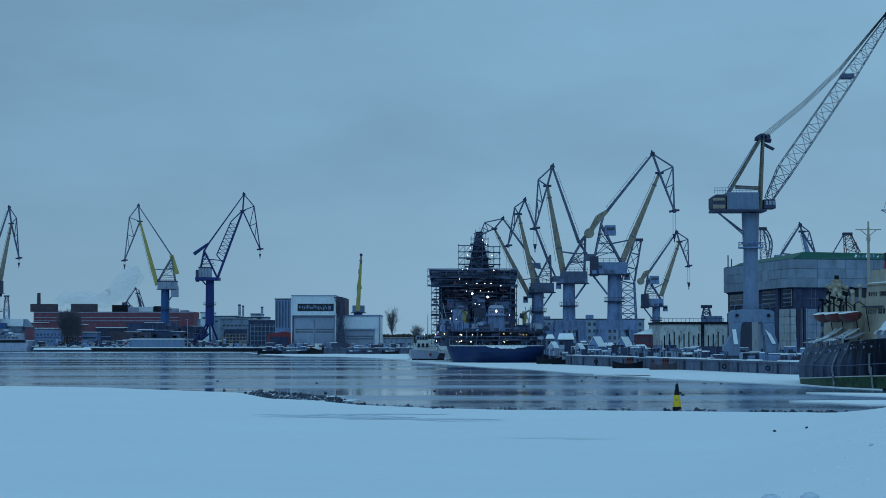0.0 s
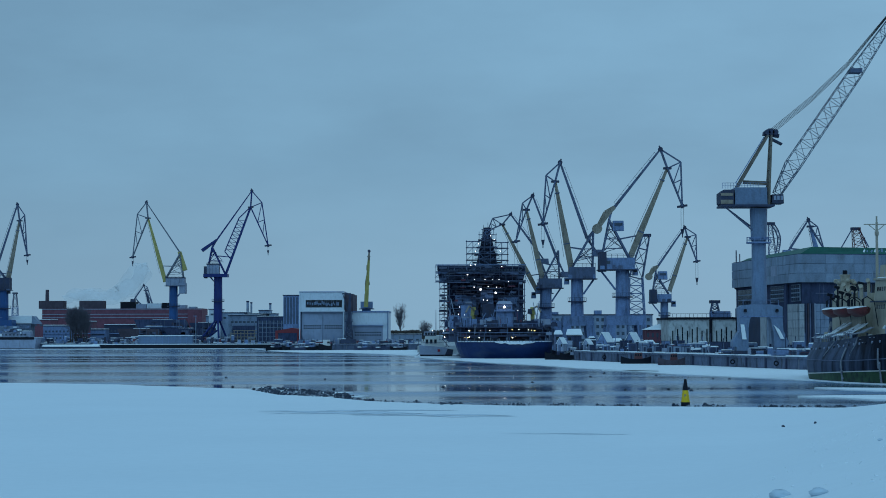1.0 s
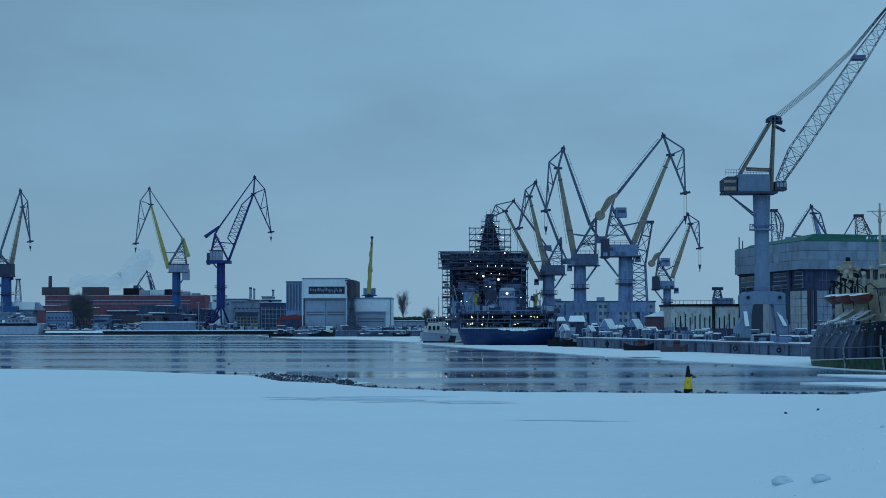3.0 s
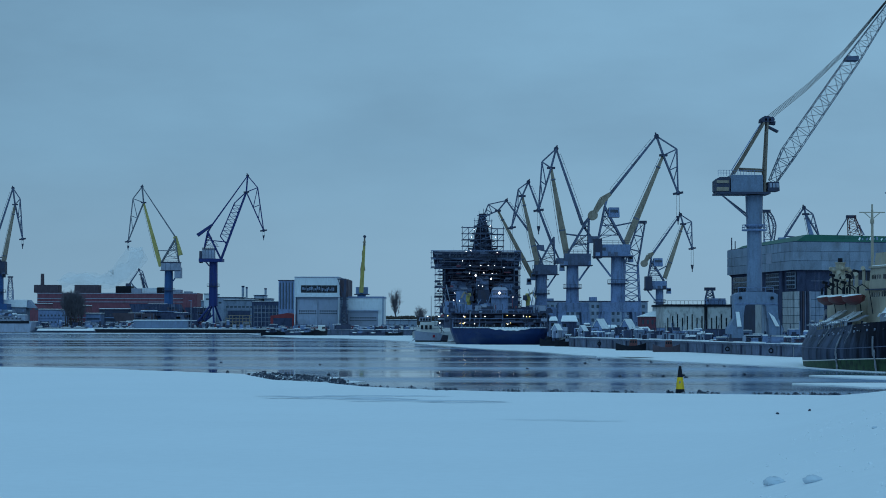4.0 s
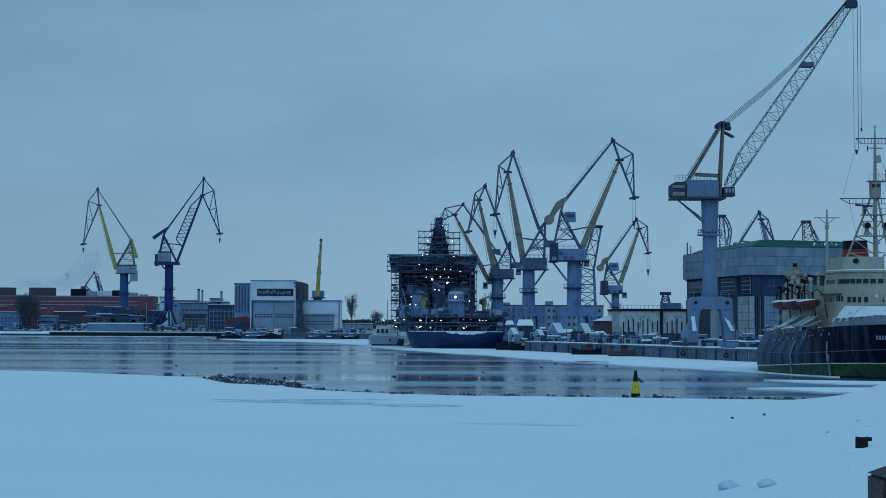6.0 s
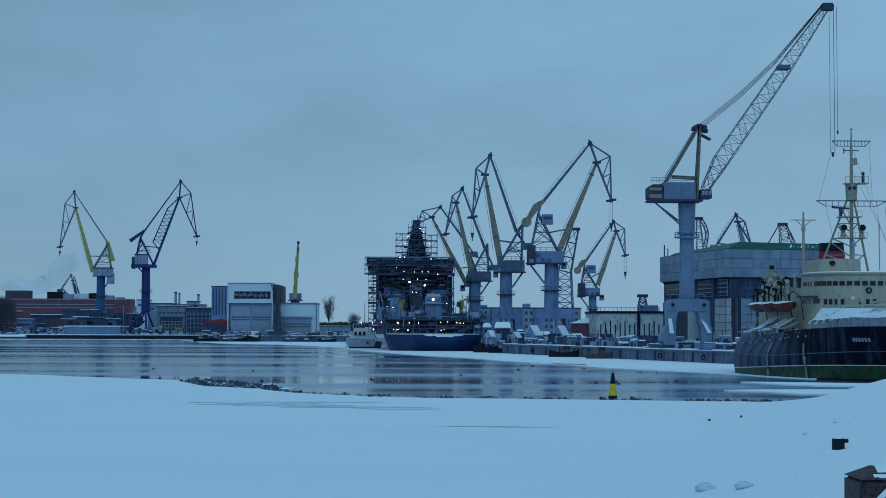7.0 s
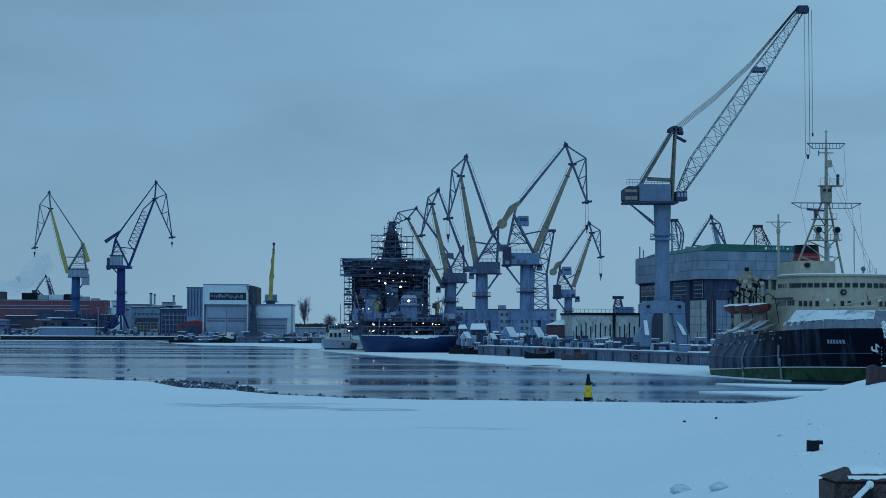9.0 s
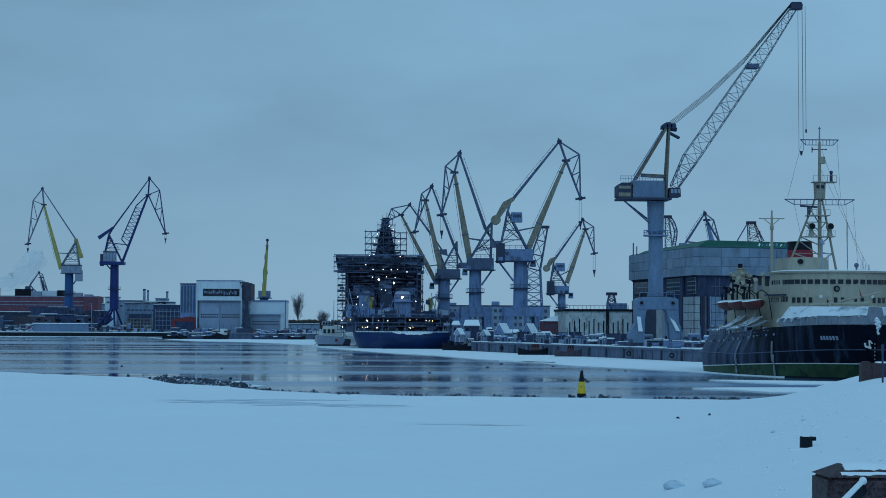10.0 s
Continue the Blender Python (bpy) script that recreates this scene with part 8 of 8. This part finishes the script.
# lifeboats under davits, and snowed awnings below them
def lifeboat(s, b, z, ln):
    n = 12
    sh, cv = Shape(), Shape()
    for i in range(n + 1):
        u = 2 * i / n - 1
        w = 1.5 * (1 - abs(u) ** 2.4) + 0.05
        keel = -1.0 + 0.55 * abs(u) ** 3
        rise = 0.35 * u * u
        for dw, dz in ((-1, rise + 0.25), (-0.85, -0.35), (0, keel), (0.85, -0.35), (1, rise + 0.25)):
            sh.v.append(tuple(aboard(s + ln / 2 * u, b + w * dw, z + dz)))
        for dw, dz in ((-1, rise + 0.27), (0, rise + 0.42 * (1 - u * u) + 0.3), (1, rise + 0.27)):
            cv.v.append(tuple(aboard(s + ln / 2 * u, b + w * dw * 1.03, z + dz)))
    for i in range(n):
        for k in range(4):
            a = i * 5 + k
            sh.f.append((a, a + 1, a + 6, a + 5))
        for k in range(2):
            a = i * 3 + k
            cv.f.append((a, a + 3, a + 4, a + 1))
    bt = part("lifeboat", sh, M_ORANGE, ship, "orange lifeboat under a snowy cover", smooth=True)
    part("cover", cv, M_SNOWCAP, bt, smooth=True)
    for ds in (-ln * 0.33, ln * 0.33):
        part("davit", Shape().chain([aboard(s + ds, b - 2.2, z - 2.5), aboard(s + ds, b - 1.6, z + 1.4), aboard(s + ds, b - 0.5, z + 2.2), aboard(s + ds, b + 0.2, z + 1.8)], 0.15, 6).beam(aboard(s + ds, b + 0.2, z + 1.8), aboard(s + ds, b + 0.2, z + 0.8), 0.3), M_BLACK, bt)
    return bt


for s, b in ((32.8, 8.4), (39.8, 8.7), (46.8, 8.5)):
    lifeboat(s, b, 11.2, 9.0)
ar = random.Random(52)
for i in range(7):
    s = 29.0 + 3.3 * i
    ln = ar.uniform(1.5, 2.9)
    top, foot_b = 9.1 + ar.uniform(-0.6, 0.5), hull_b(s, 6) - 0.15
    sh = Shape()
    for j in range(6):
        f = j / 5
        for k in range(4):
            q = s + ln * k / 3
            sag = -0.3 * math.sin(math.pi * f) + ar.uniform(-0.12, 0.12)
            sh.v.append(tuple(aboard(q, 7.1 - 0.1 * i + (foot_b - 7.1 + 0.1 * i) * f, top + (deck_z(s) + 0.8 - top) * f + sag)))
    sh.f += [(j * 4 + k, j * 4 + k + 1, j * 4 + k + 5, j * 4 + k + 4) for j in range(5) for k in range(3)]
    n = len(sh.v)
    sh.v += [(x, y, z - 0.12) for x, y, z in sh.v]
    sh.f += [tuple(v + n for v in q[::-1]) for q in sh.f[:15]]
    edge = [0, 1, 2, 3, 7, 11, 15, 19, 23, 22, 21, 20, 16, 12, 8, 4]
    sh.f += [(a, n + a, n + b, b) for a, b in zip(edge, edge[1:] + edge[:1])]
    part("deck_awning", sh, M_TENT if i % 3 else M_TARP, ship, "sagging deck awning under patchy snow")
for i in range(34):
    s, b = ar.uniform(30, 60), ar.uniform(7.0, 9.6)
    if b > hull_b(s, 6) - 0.4:
        b = hull_b(s, 6) - 0.6
    h = ar.uniform(0.5, 1.9)
    part("deck_gear", Shape().beam(aboard(s, b, deck_z(s) - 0.25), aboard(s + ar.uniform(-0.3, 0.3), b, deck_z(s) + h), ar.uniform(0.25, 0.9), n=6), ar.choice((M_SHIPCREAM, M_CRANE_DARK, M_TARP, M_SNOWCAP, M_CRANE_STEEL)), ship)
# pale frames and winch over the stern
for s, b, h in ((62, 3.2, 4.6), (64, 1.2, 5.2), (61, 4.6, 3.6)):
    part("stern_frame", Shape().beam(aboard(s, b + 1.2, 5.8), aboard(s, b + 0.2, 6 + h), 0.35, n=6).beam(aboard(s, b - 1.0, 5.8), aboard(s, b + 0.2, 6 + h), 0.35, n=6).beam(aboard(s, b + 0.8, 7.6), aboard(s, b - 0.6, 7.6), 0.3, n=6), M_TARP, ship)
rl = Shape()
for i in range(40):
    s = 28 + 1.12 * i
    p = aboard(s, hull_b(s, deck_z(s)) - 0.15, deck_z(s))
    q = aboard(s + 1.12, hull_b(s + 1.12, deck_z(s + 1.12)) - 0.15, deck_z(s + 1.12))
    rl.beam(p, p + Vector((0, 0, 1.1)), 0.09)
    for h in (0.55, 1.1):
        rl.beam(p + Vector((0, 0, h)), q + Vector((0, 0, h)), 0.07)
part("bulwark_railing", rl, M_CABIN, ship)
# tent over the foredeck
tent = Shape()
ts = [0.5, 1.1, 2.1, 3.4] + [5.2 + 1.7 * i for i in range(10)]
for i, s in enumerate(ts):
    w = min(hull_b(s, 8) - 0.15, 7.9)
    rz = 10.5 + 0.1 * smooth01(3, 20, s) + 0.07 * math.sin(i * 2.1)
    ez = 9.2 - 0.45 * smooth01(2, 20, s) + 0.09 * math.sin(i * 1.7)
    for b, z in ((w + 0.05, deck_z(s) - 0.1), (w, ez), (w * 0.8, rz), (w * -0.8, rz - 0.1), (-w, ez), (-w, deck_z(s) - 0.1)):
        tent.v.append(tuple(aboard(s, b, z)))
for i in range(len(ts) - 1):
    for k in (0, 4):
        tent.f.append((i * 6 + k, i * 6 + k + 1, i * 6 + k + 7, i * 6 + k + 6))
tent.f += [(0, 1, 2, 3, 4, 5), tuple((len(ts) - 1) * 6 + k for k in (5, 4, 3, 2, 1, 0))]
tn = part("foredeck_tent", tent, M_TARP, ship, "grey tarpaulin tent with snow on its roof")
sn = Shape()
sn.v = [(x, y, z + 0.06) for x, y, z in tent.v]
for i in range(len(ts) - 1):
    for k in (1, 2, 3):
        sn.f.append((i * 6 + k, i * 6 + k + 1, i * 6 + k + 7, i * 6 + k + 6))
part("snow_cover", sn, M_TENT, tn)
for i, s in enumerate(ts):
    w = min(hull_b(s, 8) - 0.1, 7.95)
    part("tent_seam", Shape().beam(aboard(s, w + 0.02, deck_z(s)), aboard(s, w + 0.02, 9.1 - 0.45 * smooth01(2, 20, s)), 0.1), M_CABIN, tn)
    part("eave_flap", Shape().beam(aboard(s, w + 0.06, 9.22 - 0.45 * smooth01(2, 20, s)), aboard(s + 0.9, w + 0.1, 8.9 - 0.45 * smooth01(2, 20, s) + 0.2 * math.sin(i * 2.7)), 0.28, 0.1), M_SNOWCAP if i % 2 else M_TARP, tn)
jack = part("jackstaff", Shape().beam(aboard(4.5, 1.2, 9.5), aboard(4.5, 1.2, 14.0), 0.14), M_SHIPCREAM, ship)
part("flag", Shape().add([aboard(4.5, 1.1, 13.8), aboard(4.7, 0.75, 12.2), aboard(4.9, 0.35, 11.9), aboard(4.6, 0.9, 13.2)], [(0, 1, 2, 3)]), M_RED, jack)
for s, b, z0, z1 in ((15, 5.4, 10.2, 12.6), (11, 3.2, 10.2, 11.6)):
    part("derrick_post", Shape().beam(aboard(s, b, z0 - 2), aboard(s, b, z1), 0.5, 0.5, 0.4, 0.4, n=8).beam(aboard(s, b, z1), aboard(s, b, z1 + 0.4), 0.8, n=8), M_SHIPCREAM, ship)
part("cargo_boom", Shape().beam(aboard(15, 5.0, 10.9), aboard(7, -1.5, 11.2), 0.45, n=8).beam(aboard(12, 1.5, 11.4), aboard(7, -3.5, 12.8), 0.35, n=8), M_SHIPCREAM, ship)

# ---- near things on the ice and the bank ----
by = thing("buoy", (24.7, 209.3, 0.2), "black and yellow conical winter buoy frozen in snow", "buoy")
bz = bank(24.7, 209.3) - 0.1
for z0, z1, r0, r1, mat, nm in ((0, 0.42, 0.98, 0.92, M_BLACK, "base_band"), (0.42, 1.66, 0.92, 0.60, M_YELLOW, "yellow_band"), (1.66, 2.85, 0.60, 0.26, M_BLACK, "top_band")):
    part(nm, Shape().beam((24.7, 209.3, bz + z0), (24.7, 209.3, bz + z1), r0, r0, r1, r1, n=20), mat, by, smooth=False)
ringm = Shape()
for i in range(10):
    g0, g1 = 2 * math.pi * i / 10, 2 * math.pi * (i + 1) / 10
    ringm.beam((24.7 + 0.13 * math.cos(g0), 209.3, bz + 3.0 + 0.15 * math.sin(g0)), (24.7 + 0.13 * math.cos(g1), 209.3, bz + 3.0 + 0.15 * math.sin(g1)), 0.07)
part("lifting_ring", ringm, M_CABIN, by)
part("mark", Shape().box(24.55, 208.93, bz + 0.9, 24.75, 208.99, bz + 1.25), M_CRANE_OCHRE, by)

# dark slush lumps and crumbs along the broken ice edge
er = random.Random(8)
crumbs = Shape()
for i in range(640):
    u = er.random()
    if i < 340:
        x, y = -26.67 + u * 14.5, None
    else:
        x = -14.72 + u * 62
    y = edge_at(x) + (er.uniform(-1, 24) * (1 - 0.6 * abs(u - 0.4)) if i < 340 else er.gauss(1.6, 1.8))
    if i >= 340 and noise.noise((x * 0.25, 0, 4)) < -0.12:
        continue
    r = er.uniform(0.08, 0.24)
    crumbs.ball((x, y, 0.25 if y < edge_at(x) else 0.1), r, 6, 4, 0.4, er, 0.95)
tagged(link("slush_lumps", crumbs, M_SLUSH), "dark wet lumps strewn along the ice edge", "ice lumps", kind="stuff")
pale = Shape()
for i in range(300):
    x = -26.5 + er.random() * 13 if i < 120 else -14.5 + er.random() * 61
    y = edge_at(x) + (er.uniform(-1, 20) if i < 120 else er.gauss(1.4, 1.6))
    if i >= 120 and noise.noise((x * 0.25, 0, 4)) < -0.25:
        continue
    r = er.uniform(0.09, 0.19)
    pale.ball((x, y, 0.3 if y < edge_at(x) else 0.14), r, 6, 4, 0.3, er, 0.8)
tagged(link("ice_lumps", pale, M_TARP), "grey-white ice lumps strewn along the ice edge", "ice lumps", kind="stuff")
floes = Shape()
for i in range(46):
    x = -27.18 + er.random() * 16
    y = edge_at(x) + er.uniform(-0.5, 22)
    pts = [(x + er.uniform(0.7, 2.2) * math.cos(2 * math.pi * k / 7), y + er.uniform(0.8, 2.2) * math.sin(2 * math.pi * k / 7)) for k in range(7)]
    floes.slab(pts, -0.05, 0.05 + 0.04 * er.random())
tagged(link("ice_crumbs", floes, M_SNOWCAP), "thin white plates of broken ice", "ice", kind="stuff")
wl_ = Shape()
for i in range(18):
    x, y = er.uniform(-40, 55), er.uniform(255, 380)
    wl_.ball((x, y, 0.06), 0.26, 7, 4, 0.3, er, 0.6)
tagged(link("drifting_lumps", wl_, M_SLUSH), "small dark lumps drifting on open water", "ice lumps", kind="stuff")


def on_bank(x, y):
    return bank(x, y)


# mooring bollard with its snow cap
bx, byy = 16.3, 70.0
bo = thing("bollard", (bx, byy, on_bank(bx, byy)), "squat black iron mooring bollard in snow", "bollard")
z = on_bank(bx, byy)
part("post", Shape().beam((bx, byy, z - 0.15), (bx, byy, z + 0.32), 0.46, 0.46, 0.45, 0.45, n=14).beam((bx, byy, z + 0.32), (bx, byy, z + 0.40), 0.46, 0.46, 0.43, 0.43, n=14), M_BLACK, bo)
part("horn", Shape().beam((bx, byy, z + 0.32), (bx + 0.35, byy, z + 0.32), 0.15, n=10), M_BLACK, bo)
part("snow_drift", Shape().ball((bx - 0.12, byy - 0.35, z - 0.13), 0.55, 16, 8, 0.06, er, 0.26), M_SNOWCAP, bo, smooth=True)
part("snow_cap", Shape().ball((bx, byy, z + 0.385), 0.19, 12, 6, 0.08, er, 0.16), M_SNOWCAP, bo)
for i, (x, y, r) in enumerate(((11.1, 67.2, 0.36), (11.56, 62.6, 0.3), (19.0, 88.0, 0.12), (21.3, 92.0, 0.12))):
    s = Shape().ball((x, y, on_bank(x, y) + r * 0.2), r, 14, 9, 0.16, random.Random(40 + i), 0.5)
    tagged(link("snow_lump", s, M_WETSNOW, True), "rounded lump of grey-white snow on the bank", "snow lump", group="snow lumps")

for x, y in ((26.9, 161.0), (29.6, 161.5)):
    tagged(link("dark_clod", Shape().ball((x, y, on_bank(x, y) + 0.06), 0.13, 8, 6, 0.3, er, 0.7), M_SLUSH), "small dark frozen clod lying on snow", "clod", group="clods")
pits = Shape()
pr = random.Random(77)
for _ in range(420):
    y = pr.uniform(45, 125)
    x = 0.247 * y - 0.9 + pr.uniform(-6.5, 7)
    r = pr.uniform(0.02, 0.08)
    pits.ball((x, y, on_bank(x, y) + r * 0.1), r, 6, 4, 0.35, pr, 0.6)
tagged(link("snow_crumbs", pits, M_SNOWCAP), "small crumbs of trodden snow on the bank", "snow", kind="stuff")

# granite end post of the embankment stair, with a snowed handrail
gx, gy = 6.86, 26.4
gz = on_bank(gx, gy)
gp = thing("granite_post", (gx, gy, gz - 0.3), "speckled red granite stair post under snow", "post")
gt = 6.0
bm2 = bmesh.new()
bmesh.ops.create_cube(bm2, size=1.0)
bmesh.ops.scale(bm2, vec=(1.10, 1.0, gt - gz + 0.6), verts=bm2.verts)
bmesh.ops.translate(bm2, vec=(gx + 0.02, gy, (gt + gz - 0.6) / 2), verts=bm2.verts)
bmesh.ops.bevel(bm2, geom=[e for e in bm2.edges], offset=0.06, segments=3, affect="EDGES")
me = bpy.data.meshes.new("shaft")
bm2.to_mesh(me)
bm2.free()
me.materials.append(M_GRANITE)
sf = new("shaft", me)
sf.parent = gp
sf.matrix_parent_inverse = Matrix.Translation(gp.location).inverted()
part("cap_stone", Shape().box(gx - 0.527, gy - 0.497, gt - 0.02, gx + 0.567, gy + 0.497, gt + 0.13, taper=0.3), M_GRANITE, gp)
def drift(x0, y0, x1, y1, z, h, seed):
    """A soft-edged layer of settled snow."""
    sh = Shape()
    n = 14
    for i in range(n + 1):
        for j in range(n + 1):
            u, v = 2 * i / n - 1, 2 * j / n - 1
            e = max(0.0, 1 - max(abs(u), abs(v)) ** 4)
            k = 1 + 0.12 * noise.noise((u * 2 + seed, v * 2, seed))
            sh.v.append(((x0 + x1) / 2 + (x1 - x0) / 2 * u * k, (y0 + y1) / 2 + (y1 - y0) / 2 * v * k, z + h * e * (0.7 + 0.5 * noise.noise((u * 3, v * 3, seed)))))
    sh.f += [(i * (n + 1) + j, (i + 1) * (n + 1) + j, (i + 1) * (n + 1) + j + 1, i * (n + 1) + j + 1) for i in range(n) for j in range(n)]
    return sh


part("snow_cap", drift(gx - 0.24, gy - 0.2, gx + 0.28, gy + 0.22, gt + 0.128, 0.03, 2.0), M_SNOWCAP, gp, smooth=True)
for z0_, z1_, x0_ in ((0.005, 0.04, gx - 0.34), (0.068, 0.128, gx - 0.27)):
    rim = Shape()
    for i in range(17):
        x = x0_ + 0.043 * i
        lo, hi = z0_ + 0.014 * noise.noise((i * 0.5, z0_ * 90, 0)), z1_ + 0.006 * noise.noise((i * 0.4, 7, 0))
        for z_, up in ((lo, -0.012), (lo, 0.006), (hi, 0.006), (hi, -0.012)):
            rim.v.append((x, gy - 0.497 + 2.0 * (z_ + 0.02), gt + z_ + up))
    rim.f += [(i * 4 + k, i * 4 + 4 + k, i * 4 + 4 + (k + 1) % 4, i * 4 + (k + 1) % 4) for i in range(16) for k in range(4)]
    rim.f += [(0, 1, 2, 3), (67, 66, 65, 64)]
    part("snow_layer", rim, M_SNOWCAP, gp)
hr_ = part("handrail", Shape().beam((gx - 0.08, gy - 0.5, gt - 0.16), (gx - 0.85, gy - 1.75, gt - 0.5), 0.12, 0.1), M_BLACK, gp)
part("snow_cover", Shape().beam((gx - 0.08, gy - 0.5, gt - 0.08), (gx - 0.85, gy - 1.75, gt - 0.42), 0.1, 0.06, n=6).ball((gx - 0.08, gy - 0.53, gt - 0.06), 0.055, 8, 6), M_SNOWCAP, hr_)
gp2 = thing("granite_block", (gx + 1.15, gy + 0.5, gz - 0.3), "red granite parapet block under thick snow", "parapet")
part("block", Shape().box(gx + 0.62, gy - 0.3, gz - 0.5, gx + 2.6, gy + 0.9, gt + 0.02), M_GRANITE, gp2)
part("snow_cap", Shape().ball((gx + 1.5, gy + 0.3, gt + 0.02), 1.0, 14, 8, 0.08, er, 0.22), M_SNOWCAP, gp2, smooth=True)

part("iron_post", Shape().box(7.27, gy + 0.0, gt, 7.36, gy + 0.1, gt + 0.43), M_BLACK, gp2)

# farther granite parapet and pole on the bank
px0, py0 = 39.0, 148.0
pz = on_bank(px0, py0)
fpst = thing("granite_parapet", (px0, py0, pz - 0.2), "low red granite parapet with rounded end post", "parapet")
part("post", Shape().box(px0 - 0.4, py0 - 0.5, pz - 0.5, px0 + 0.4, py0 + 0.5, pz + 1.35, taper=0.06), M_GRANITE, fpst)
part("cap", Shape().ball((px0, py0, pz + 1.33), 0.36, 12, 6, 0, None, 0.35), M_GRANITE, fpst, smooth=True)
part("wall", Shape().box(px0 + 0.41, py0 - 0.4, pz - 0.5, px0 + 14, py0 + 0.4, pz + 1.3), M_GRANITE, fpst)
part("snow_cap", Shape().box(px0 + 0.8, py0 - 0.36, pz + 1.305, px0 + 14, py0 + 0.36, pz + 1.42, taper=0.05), M_SNOWCAP, fpst)
sx, sy = 36.5, 134.0
pl = thing("pole", (sx, sy, on_bank(sx, sy)), "thin dark steel pole standing in snow", "pole")
part("shaft", Shape().beam((sx, sy, on_bank(sx, sy) - 0.3), (sx, sy, on_bank(sx, sy) + 2.6), 0.14, n=8), M_CRANE_DARK, pl)
part("collar", Shape().beam((sx, sy, on_bank(sx, sy) + 2.1), (sx, sy, on_bank(sx, sy) + 2.6), 0.2, n=8), M_CRANE_DARK, pl)
